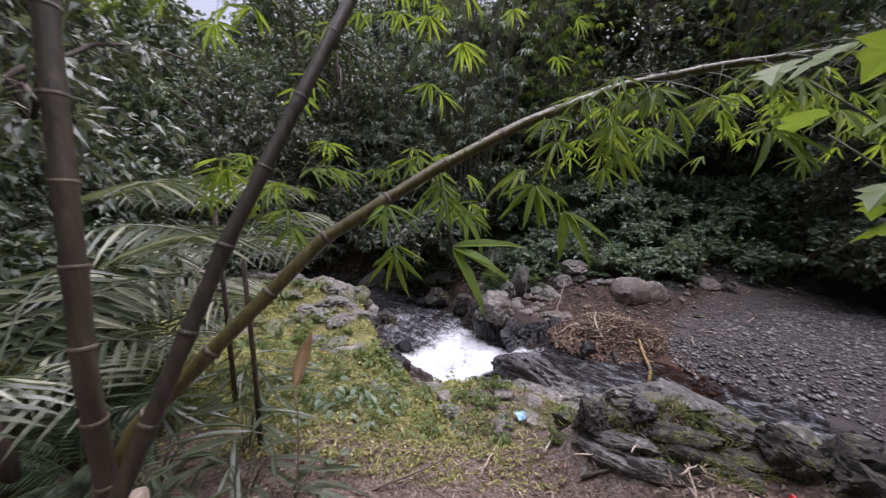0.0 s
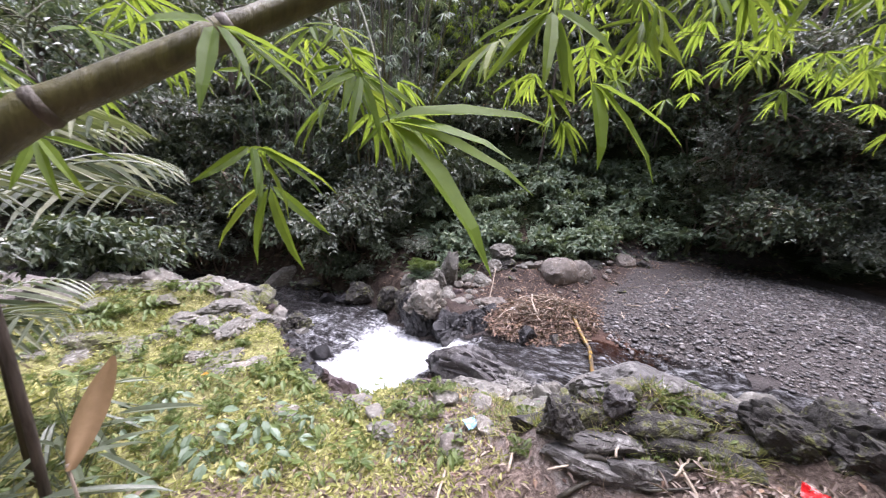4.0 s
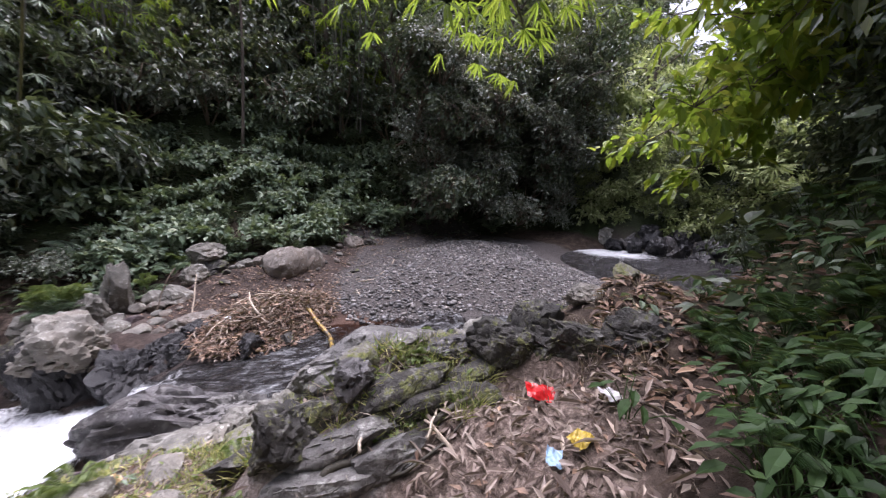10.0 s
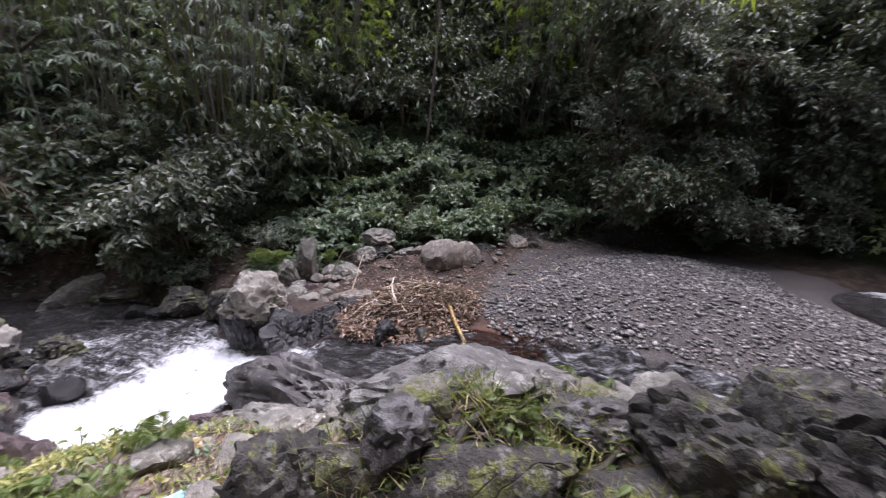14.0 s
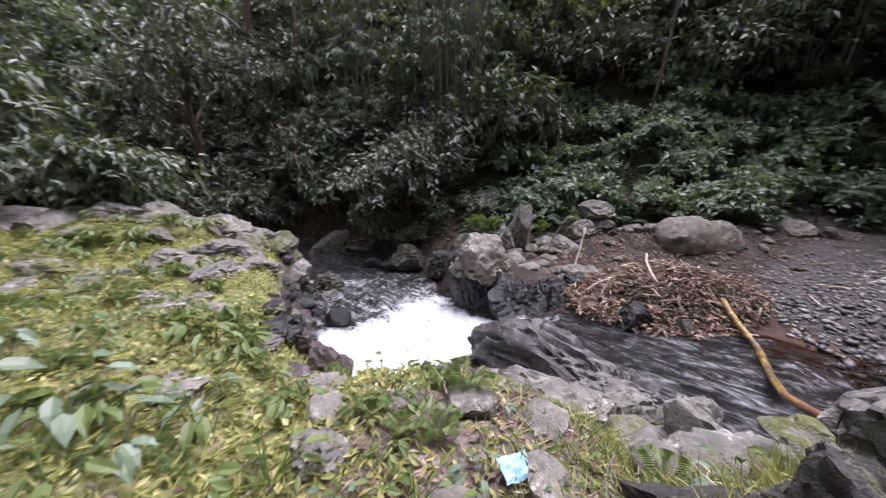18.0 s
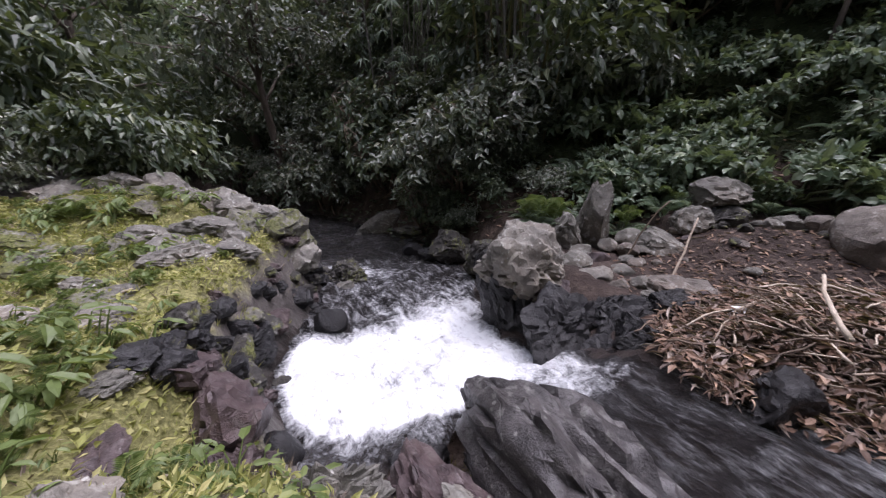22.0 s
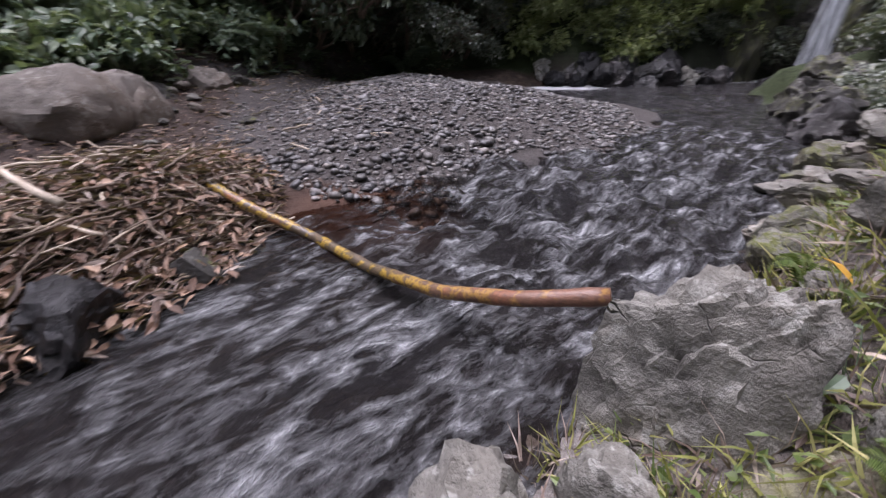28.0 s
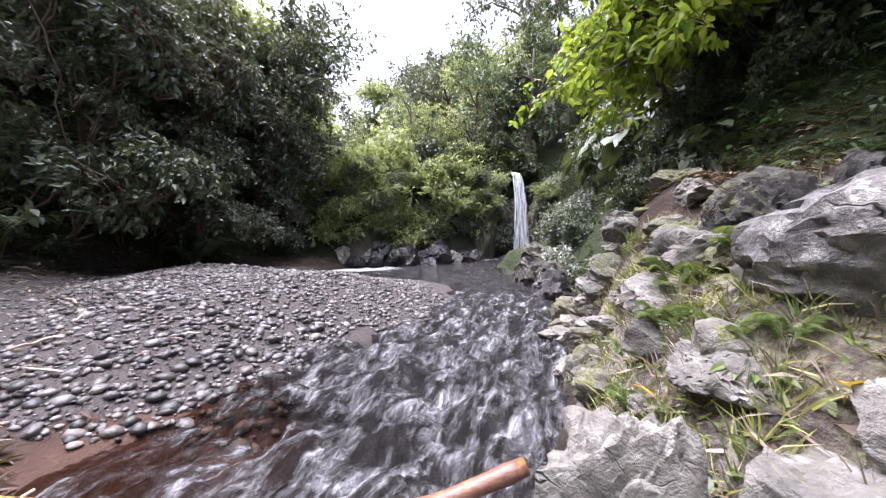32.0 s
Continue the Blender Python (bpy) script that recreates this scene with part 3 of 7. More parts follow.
def ground_z(x, y):
    x, y = np.asarray(x, float), np.asarray(y, float)
    d, side, zw, run, w, _ = stream_at(x, y)
    south = side > 0
    bed = zw - 0.22 * ease(-d / 0.35 + 0.15)
    zx = np.interp(x, [p[0] for p in STREAM[::-1]], [p[3] for p in STREAM[::-1]])
    zw = zw + (zx - zw) * ease((d - 0.1) / 0.6)
    # north shore: a low mud and gravel flat, then the slope
    dn = beyond(NORTH, x, y)
    bar = inside(BAR, x, y)
    flat = zw + 0.07 * ease(d / 0.4) + 0.26 * ease((bar + 0.1) / 1.8)
    low = ease((2.7 - x) / 0.9)
    aim = 0.02 + (zw + 0.4 * np.clip(d, 0, 2.5) - 0.02) * ease((0.9 - x) / 0.7)
    shore = zw + (aim - zw) * ease((d - 0.05) / 0.7)
    flat = flat * (1 - low) + shore * low
    flat = flat + 0.22 * ease((x - 2.4) / 1.0) * ease((9.5 - x) / 1.5) * ease((y - 6.6) / 1.2) * ease(d / 0.5)
    climb = np.clip(dn, 0, 30)
    steep = 0.75 + 0.9 * ease((x - 7.5) / 2.0) + 0.35 * ease((-x - 0.5) / 3)
    rise = np.where(climb < 2.5, steep * climb, steep * 2.5 + 1.25 * (climb - 2.5))
    north = flat + 16 * (1 - np.exp(-rise / 16))
    # south shore: the mossy mound beside the pool, the path and the ridge
    hill = 0.14 + 0.12 * np.clip(4.2 - y, 0, 4.4) ** 1.9 + 0.32 * ease((x - 1.0) / 1.1) * ease((4.2 - y) / 0.9) + 0.28 * ease(-x / 1.0) * ease((5.2 - y) / 0.6)
    east = zw + 0.12 + 1.2 * (1 - np.exp(-np.clip(d, 0, 9) / 1.4))
    k = ease((x - 3.4) / 1.2)
    hill = hill * (1 - k) + east * k
    near_pool = ease((2.5 - x) / 0.7) * ease((x + 0.5) / 0.5)
    hill = hill - 0.14 * near_pool * ease((1.3 - d) / 0.9) - 0.45 * np.exp(-(((x - 1.25) / 0.85) ** 2 + ((y - 5.08) / 0.46) ** 2) ** 1.5)
    hill = zw + (hill - zw) * ease((d + 0.05) / (0.55 + 0.5 * near_pool))
    top = 0.14 + 0.02 * np.clip(-x - 0.8, 0, 6) - 0.06 * ease((y - 5.7) / 1.1) - 0.75 * ease((y - 7.45 + 0.28 * (x + 1)) / 1.2)
    top = top + 0.3 * np.exp(-(((x + 2.3) / 1.1) ** 2 + ((y - 6.95) / 0.6) ** 2)) + 0.3 * np.exp(-(((x + 3.6) / 1.0) ** 2 + ((y - 6.4) / 1.0) ** 2))
    mound = zw + (top - zw) * ease((d + 0.05) / 0.5)
    mix = ease((5.4 - y) / 0.9)
    sth = mound * (1 - mix) + hill * mix
    basin = np.exp(-(((x - 0.85) / 0.8) ** 2 + ((y - 5.28) / 0.52) ** 2) ** 2)
    sth = sth * (1 - basin) + np.minimum(sth, -0.7) * basin
    dr, _, wr = along(RIDGE, x, y)
    sth = sth + 0.14 * np.exp(-(dr / 0.24) ** 2) * ease(d / 0.6)
    # the shelf under the hollow boulder, the bank top beyond the ridge, the rise of the grassy shore
    sth = sth + 0.33 * np.exp(-(((x - 1.9) / 0.85) ** 2 + ((y - 2.95) / 0.45) ** 2)) + 0.42 * np.exp(-(((x - 3.8) / 0.7) ** 2 + ((y - 1.9) / 0.45) ** 2)) * ease(d / 0.5)
    sth = sth + (0.17 * np.exp(-(((x - 0.6) / 0.9) ** 2 + ((y - 3.9) / 0.45) ** 2)) + 0.22 * np.exp(-(((x + 0.3) / 0.9) ** 2 + ((y - 3.1) / 0.6) ** 2))) * ease(d / 0.6)
    ds = np.clip(-beyond(SOUTH, x, y), 0, 30)
    sth = sth + 15 * (1 - np.exp(-1.35 * ds / 15))
    sth = sth + 8 * (1 - np.exp(-0.5 * np.clip(-x - 3.4, 0, 40) / 8)) * ease((7.0 - y) / 2)
    out = np.where(south, sth, north)
    # the step at the head of the valley, over which the water falls
    head = ease((x - 12.1 - 0.35 * np.sin(y * 1.7)) / 0.7)
    out = out + head * (2.2 + 0.22 * np.clip(x - 12.5, 0, 22)) * np.where(d > -9, 1, 1)
    out = np.where(d < 0, bed + head * 2.2, out)
    n = 0.05 * rough_field(x, y, 2.6, 3) + 0.028 * rough_field(x, y, 7.5, 5) + 0.014 * rough_field(x, y, 19, 8)
    amp = ease((d + 0.1) / 0.4) * (1 - 0.75 * ease((bar + 0.7) / 0.7)) * (1 + np.clip(np.maximum(dn, ds), 0, 3) * 1.2)
    return out + n * amp


def gz(x, y):
    return float(ground_z(np.array([x]), np.array([y]))[0])


def spread(lo, hi, fine_lo, fine_hi, step, grow=1.14):
    inner = list(np.arange(fine_lo, fine_hi + 1e-6, step))
    s, v = step, fine_hi
    while v < hi:
        s *= grow
        v += s
        inner.append(v)
    s, v = step, fine_lo
    while v > lo:
        s *= grow
        v -= s
        inner.insert(0, v)
    return np.array(inner)


def grid_mesh(name, xs, ys, zf, keep=None):
    X, Y = np.meshgrid(xs, ys)
    Z = zf(X, Y)
    nx, ny = len(xs), len(ys)
    idx = np.arange(nx * ny).reshape(ny, nx)
    q = np.stack([idx[:-1, :-1], idx[:-1, 1:], idx[1:, 1:], idx[1:, :-1]], -1).reshape(-1, 4)
    v = np.stack([X, Y, Z], -1).reshape(-1, 3)
    if keep is not None:
        q = q[keep(X, Y).ravel()[q].all(1)]
        used = np.unique(q)
        remap = np.zeros(len(v), int)
        remap[used] = np.arange(len(used))
        v, q = v[used], remap[q]
    me = bpy.data.meshes.new(name)
    me.from_pydata(v.tolist(), [], q.tolist())
    me.polygons.foreach_set("use_smooth", [True] * len(me.polygons))
    return me, v


def put_attr(me, name, values):
    a = me.attributes.new(name, "FLOAT", "POINT")
    a.data.foreach_set("value", np.asarray(values, np.float32))


# ---- ground ----
me, gv = grid_mesh("ground", spread(-260, 300, -4.0, 8.0, 0.06), spread(-260, 300, -0.6, 10.2, 0.06), ground_z)
gx, gy = gv[:, 0], gv[:, 1]
gd, gside, gw_z, _, gw, _ = stream_at(gx, gy)
gbar = inside(BAR, gx, gy)
gdn = beyond(NORTH, gx, gy)
south_side = gside > 0
put_attr(me, "sand", np.maximum(ease((gbar + 0.25) / 0.5), ease((gx - 6.0) / 0.6) * (~south_side) * (gdn < 0.2) * (gx < 10.5)) * (gd > -0.2))
put_attr(me, "mud", np.where(~south_side & (gdn < 0.3) & (gbar < 0.4) & (gx > 1.7) & (gx < 10), 1.0 - 0.5 * ease((gbar + 0.2) / 0.4), 0.0))
moss = np.where(south_side, ease((0.9 - gx) / 0.8) * ease(gd / 0.5) * ease((gy - 2.2) / 1.5) * ease((gx + 5.5) / 1.5) + 0.55 * ease((gx - 1.4) / 0.5) * ease((gd - 0.1) / 0.3) * ease((1.5 - gd) / 0.5), 0.0)
put_attr(me, "moss", moss * 0.72 * (1 - ease((2.5 - gy) / 0.3) * ease((gx - 1.4) / 0.3)))
put_attr(me, "stone", 0.7 * ease((-gx - 0.2) / 0.5) * ease((gy - 6.1) / 0.7) * south_side + np.where(south_side & (gd < 1.9) & (gd > 0.02) & (gx > -5), 0.48 + 0.2 * ease((0.6 - gd) / 0.6), 0.0) * (1 - ease((2.5 - gy) / 0.3) * ease((gx - 1.4) / 0.3)))
# reaches under the overhanging thicket, where the dark colour paints its shade
put_attr(me, "brush_shade", np.maximum(ease((gdn - 0.4 + 1.2 * ease((gx - 7.5) / 1.0)) / 1.0) * (~south_side), ease((-beyond(SOUTH, gx, gy) + 0.5) / 0.8)) + ease((gx - 11.6) / 0.4) + ease((gx - 6.0) / 1.0) * south_side + ease((-gx - 4.5) / 1.0) * south_side)
pocket = np.exp(-(((gx - 2.05) / 0.62) ** 2 + ((gy - 1.98) / 0.45) ** 2) ** 2)
put_attr(me, "litter", np.where(south_side & (gy < 4.2), 0.8 - 0.65 * ease((gx - 1.5) / 0.4) * (1 - pocket), np.where(gdn > 0, 0.25, np.where(~south_side & (gx < 1.7), 0.35, 0.0))))
red = np.exp(-(((gx - 3.85) / 0.52) ** 2 + ((gy - 4.9) / 0.62) ** 2) ** 2)
put_attr(me, "red", red)
put_attr(me, "wet", np.clip(ease((0.06 - gd) / 0.12) + np.where((gw > 7.4) & (gx < 2.8), ease((0.4 - gd) / 0.35), 0), 0, 1) * (1 - 0.75 * red))
me.materials.append(GROUND)
ground = tagged(new("ground", me), "uneven ravine ground of moss, litter, mud and dark soil", "ground", kind="structure")


# ---- water ----
def water_z(x, y):
    d, side, zw, run, w, off = stream_at(x, y)
    chop = 0.02 + 0.075 * ease((w - 3.6) / 1.0) * ease((7.4 - w) / 0.8) + 0.05 * ease((w - 8.8) / 0.5) * ease((13.2 - w) / 0.7)
    n = rough_field(run * 1.4, off * 2.2, 4.2, 21) * 0.5 + rough_field(run * 1.6, off * 2.0, 9.0, 22) * 0.35 + rough_field(run * 1.5, off * 2.0, 19.0, 23) * 0.18
    return zw + chop * n


def water_keep(x, y):
    d, side, zw, run, w, off = stream_at(x, y)
    return (d < 0.42) & (w > 0.05) & (w < 17.6)


me, wv = grid_mesh("stream", spread(-14, 12.4, 0.0, 5.2, 0.035, 1.05), spread(-2.6, 14.2, 2.4, 7.6, 0.035, 1.05), water_z, water_keep)
wd, wside, wz, wrun, ww, woff = stream_at(wv[:, 0], wv[:, 1])
uvl = me.uv_layers.new(name="UVMap")
li = np.empty(len(me.loops), np.int32)
me.loops.foreach_get("vertex_index", li)
uvl.data.foreach_set("uv", np.stack([wrun[li], woff[li]], -1).astype(np.float32).ravel())
put_attr(me, "rapid", np.clip(0.25 + 0.55 * ease((ww - 3.4) / 1.0) * ease((9 - ww) / 2) + 0.5 * ease((ww - 11) / 1) * ease((14 - ww) / 1.5), 0, 1))
pool = np.exp(-(((wv[:, 0] - 0.7) / 0.54) ** 2 + ((wv[:, 1] - 6.35) / 0.98) ** 2) ** 1.05)
lip = ease((ww - 8.7) / 0.6) * ease((11.6 - ww) / 0.4) * ease((-wd + 0.02) / 0.15)
outlet = 0.85 * np.exp(-(((wv[:, 0] + 1.1) / 0.6) ** 2 + ((wv[:, 1] - 8.2) / 0.32) ** 2))
rap = 1.7 * np.exp(-(((wv[:, 0] - 11.0) / 0.6) ** 2 + ((wv[:, 1] - 3.2) / 1.1) ** 2)) + 0.45 * np.exp(-((wv[:, 0] - 11.6) / 0.35) ** 2) + 0.45 * np.exp(-(((wv[:, 0] - 11.7) / 0.5) ** 2 + ((wv[:, 1] + 1.6) / 0.6) ** 2))
swirl = 0.3 * ease((ww - 10.4) / 0.6) * ease((13.4 - ww) / 0.8)
put_attr(me, "foam", np.clip(1.2 * pool + 0.75 * lip + outlet + rap + swirl, 0, 1))
shallow = np.exp(-(((wv[:, 0] - 3.95) / 0.5) ** 2 + ((wv[:, 1] - 4.95) / 0.6) ** 2) ** 1.5) + 0.25 * ease((wd + 0.12) / 0.2)
put_attr(me, "clear", np.clip(shallow * 1.2, 0, 0.85))
me.materials.append(WATER)
stream = tagged(new("stream", me), "dark rushing stream with white foam in a plunge pool", "stream", kind="structure")


# ---- rocks ----
ICO = {}


def ball(sub):
    if sub not in ICO:
        bm = bmesh.new()
        bmesh.ops.create_icosphere(bm, subdivisions=sub, radius=1.0)
        bm.verts.ensure_lookup_table()
        ICO[sub] = (np.array([v.co[:] for v in bm.verts]), [tuple(v.index for v in f.verts) for f in bm.faces])
        bm.free()
    return ICO[sub]


def rock_mesh(name, size, material, seed, sub=4, cuts=9, bumpy=0.1, keen=0.6, strata=None):
    """A stone: a ball cut by planes, then broken by noise at two scales."""
    r = np.random.RandomState(seed)
    v, f = ball(sub)
    v = v.copy()
    for _ in range(cuts + 4):
        p = unit(r.normal(0, 1, 3))
        c = r.uniform(keen - 0.08, 0.9)
        over = np.clip(v @ p - c, 0, None)
        v = v - over[:, None] * p * 0.92
    nrm = unit(v)
    off = r.uniform(-50, 50, 3)
    disp = [noise.fractal(Vector(q * 1.7 + off), 0.9, 2.1, 5) for q in nrm]
    fine = [noise.fractal(Vector(q * 5 + off), 0.6, 2.2, 5) for q in nrm] if sub > 3 else 0
    chip = np.array([noise.ridged_multi_fractal(Vector(q * 3.2 + off), 0.8, 2.3, 4, 1.0, 2.0) for q in nrm]) - 1.0 if sub > 3 else np.zeros(len(nrm))
    line = np.array([noise.noise(Vector(q * 2.6 + off * 0.7)) for q in nrm]) if sub > 3 else np.ones(len(nrm))
    crack = np.exp(-(line / 0.055) ** 2)
    v = v + nrm * (bumpy * 0.8 * np.array(disp) + 0.7 * bumpy * np.array(fine) - 0.1 * bumpy * chip - max(0.6 * bumpy, 0.07) * crack)[:, None]
    if sub > 4:
        # fractured plates
        plate = []
        for q in v:
            at = noise.voronoi(Vector(q * 2.1 + off), distance_metric="MANHATTAN")[1][0]
            plate.append(noise.noise(at * 3.7) + 0.5 * noise.noise(Vector(q * 1.3) + at))
        v = v + nrm * (0.14 * bumpy * np.array(plate))[:, None]
    if strata:
        # beds that run along the stone and weather back by turns
        s3 = np.array(strata)
        bed = np.array([noise.noise(Vector(q * s3 + off)) for q in v])
        groove = np.exp(-((bed - 0.12) / 0.05) ** 2) + np.exp(-((bed + 0.2) / 0.07) ** 2)
        v = v + nrm * (0.3 * bed - 0.13 * groove)[:, None] * np.array([0.3, 1, 1])
    bd = Build()
    bd.add(v * np.array(size), f)
    me = bd.mesh(name, material)
    me.set_sharp_from_angle(angle=math.radians(34))
    return me


def rock(name, x, y, z, size, rz, material, seed, label, tilt=(0, 0), sub=4, cuts=9, bumpy=0.13, keen=0.6, group="", strata=None):
    ob = new(name, rock_mesh(name, size, material, seed, sub, cuts, bumpy, keen, strata))
    ob.matrix_basis = pose(x, y, z, tilt[0], tilt[1], rz)
    return tagged(ob, label, "rock", group)


# across the pool
rock("pointed_rock", 2.12, 8.05, 0.2, (0.36, 0.32, 0.68), 20, ROCK, 11, "upright pointed grey rock beside the pool", (4, -8), cuts=12, keen=0.5)
rock("rock", 1.82, 7.88, 0.12, (0.28, 0.28, 0.38), 50, ROCK, 12, "blocky grey rock leaning on the pointed rock", (0, -12))
rock("boulder", 1.36, 6.98, -0.36, (0.54, 0.48, 0.7), 10, ROCK_WET, 14, "black wet boulder standing in the plunge pool", cuts=11, keen=0.55, sub=5, bumpy=.09)
rock("pale_boulder", 1.4, 6.98, 0.0, (0.56, 0.5, 0.46), 20, ROCK_PALE, 16, "pale dry rock on top of the wet black boulder", (-6, 8), cuts=12, keen=0.6, sub=5)
rock("rock", 1.76, 6.5, -0.3, (0.5, 0.36, 0.48), 30, ROCK_WET, 17, "wet black faceted rock at the cascade", (0, 18), cuts=13, keen=0.5, sub=5, bumpy=.09)
rock("rock", 2.1, 6.62, -0.16, (0.32, 0.32, 0.34), 80, ROCK_WET, 18, "wet black faceted rock at the cascade", cuts=12, keen=0.5, sub=5, bumpy=.09)
rock("rock", 2.3, 6.28, -0.16, (0.3, 0.22, 0.27), 10, ROCK_WET, 20, "wet black faceted rock at the cascade", (0, 10), cuts=13, keen=0.5, sub=5, bumpy=.09)
rock("rock", 2.5, 6.62, -0.02, (0.26, 0.2, 0.2), 50, ROCK_WET, 21, "wet black faceted rock at the cascade", cuts=13, keen=0.5, sub=5, bumpy=.09)
rock("rock", 2.02, 6.2, -0.34, (0.26, 0.2, 0.24), 70, ROCK_WET, 22, "wet black faceted rock at the cascade", cuts=13, keen=0.5, sub=5, bumpy=.09)
rock("rock", 1.62, 6.85, -0.1, (0.3, 0.24, 0.2), 0, ROCK_PURPLE, 19, "dark purple-grey rock among the wet ones", cuts=12)
for i, (x, y, z, s, mt) in enumerate([(1.86, 7.3, 0.02, 0.17, ROCK), (2.12, 7.42, 0.03, 0.14, ROCK_PURPLE), (2.02, 7.08, -0.02, 0.18, ROCK_PALE), (2.3, 7.2, 0.0, 0.12, ROCK), (2.22, 6.95, -0.03, 0.12, ROCK_BROWN),
                                      (2.36, 7.45, 0.05, 0.1, ROCK), (2.45, 7.65, 0.1, 0.13, ROCK_BROWN), (1.95, 7.55, 0.08, 0.12, ROCK), (2.5, 7.9, 0.16, 0.14, ROCK), (2.25, 7.75, 0.12, 0.1, ROCK_PALE)]):
    rock("stone", x, y, z, (s * 1.15, s, s * 0.8), i * 47, mt, 30 + i, "rounded grey stone in the heap by the pool", sub=3, group="stones by the pool")
rock("rock", 2.62, 6.95, 0.0, (0.42, 0.26, 0.13), -25, ROCK_BROWN, 41, "flat brown rock lying in the mud", cuts=10)
rock("rock", 2.75, 7.75, 0.15, (0.3, 0.22, 0.16), 15, ROCK, 42, "dark grey rock at the foot of the slope")
# row of boulders under the green slope
rock("boulder", 4.33, 7.42, 0.42, (0.4, 0.38, 0.36), 15, ROCK_BROWN, 51, "smooth rounded brown-grey boulder", (0, -8), cuts=4, bumpy=0.05, keen=0.8)
rock("boulder", 4.78, 7.38, 0.38, (0.3, 0.34, 0.32), -20, ROCK_BROWN, 52, "smooth rounded brown-grey boulder", (0, 6), cuts=4, bumpy=0.05, keen=0.8)
rock("boulder", 3.5, 8.45, 0.58, (0.44, 0.32, 0.2), 5, ROCK, 53, "flat-topped dark boulder under the slope", cuts=9)
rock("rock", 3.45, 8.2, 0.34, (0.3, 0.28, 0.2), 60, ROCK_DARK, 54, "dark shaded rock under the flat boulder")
rock("rock", 3.95, 7.98, 0.36, (0.27, 0.22, 0.2), 25, ROCK, 55, "angular grey rock beside the round boulder", cuts=11)
rock("rock", 3.1, 8.15, 0.34, (0.25, 0.22, 0.2), 5, ROCK, 56, "angular grey rock beside the round boulder", cuts=11)
rock("rock", 5.45, 7.8, 0.36, (0.3, 0.28, 0.2), 40, ROCK_DARK, 57, "low dark rock beside the round boulder")
rock("rock", 6.25, 7.75, 0.46, (0.22, 0.26, 0.28), 10, ROCK_BROWN, 58, "upright brown rock at the foot of the slope", cuts=8)
rock("rock", 6.6, 7.62, 0.4, (0.27, 0.24, 0.2), -15, ROCK_DARK, 59, "dark rock at the foot of the slope", (0, 20))
rock("rock", 6.1, 7.25, 0.24, (0.16, 0.14, 0.1), 50, ROCK_DARK, 60, "small dark stone on the gravel", sub=3)
for i in range(12):
    rr = np.random.RandomState(600 + i)
    x, y = 2.9 + i * 0.3 + rr.uniform(-.1, .1), 8.0 + rr.uniform(-.25, .3)
    s = rr.uniform(.07, .15)
    rock("stone", x, y, gz(x, y) + s * 0.3, (s * 1.2, s, s * .8), rr.uniform(0, 360), (ROCK, ROCK_BROWN, ROCK_DARK)[i % 3], 620 + i, "grey stone at the foot of the green slope", sub=3, group="stones under the slope")
for i in range(46):
    rr = np.random.RandomState(2100 + i)
    x, y = rr.uniform(2.1, 5.6), rr.uniform(6.55, 8.1)
    s = rr.uniform(.03, .085)
    rock("stone", x, y, gz(x, y) + s * 0.3, (s * 1.3, s, s * .7), rr.uniform(0, 360), (ROCK, ROCK_BROWN, ROCK_DARK, ROCK_PURPLE)[i % 4], 2150 + i % 9, "small stone lying on the mud flat", sub=3, group="stones on the mud flat")
rock("rock", 1.12, 7.8, -0.2, (0.3, 0.26, 0.3), 30, ROCK_DARK, 75, "dark rock beside the pale boulder", cuts=11)
rock("rock", 0.85, 8.35, -0.35, (0.36, 0.28, 0.3), 60, ROCK_DARK, 76, "dark rock at the foot of the far bank", cuts=11)
rock("rock", 1.35, 8.2, -0.02, (0.26, 0.22, 0.24), 10, ROCK, 77, "grey rock at the foot of the far bank", cuts=11)
rock("rock", 0.3, 8.9, -0.45, (0.4, 0.28, 0.28), 15, ROCK_DARK, 78, "dark rock at the foot of the far bank", cuts=11)
# outflow
rock("rock", -0.05, 9.05, -0.68, (0.3, 0.22, 0.2), 20, ROCK_WET, 71, "low wet stone in the outflow")
rock("rock", -0.45, 9.25, -0.72, (0.2, 0.18, 0.16), 70, ROCK_WET, 72, "low wet stone in the outflow", sub=3)
rock("rock", -1.75, 11.0, -0.95, (0.75, 0.35, 0.42), 35, ROCK, 73, "leaning grey rock on the far side of the outflow", (0, -25), cuts=10)
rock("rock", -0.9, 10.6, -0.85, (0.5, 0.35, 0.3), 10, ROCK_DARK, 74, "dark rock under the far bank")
# mossy mound beside the pool
RIM = [(-0.95, 7.75, -0.55), (-1.25, 7.45, -0.12), (-1.6, 7.25, 0.14), (-1.95, 7.1, 0.26), (-2.3, 7.2, 0.28), (-2.75, 7.05, 0.36), (-3.2, 6.95, 0.42), (-3.7, 6.8, 0.5), (-4.3, 6.9, 0.5)]
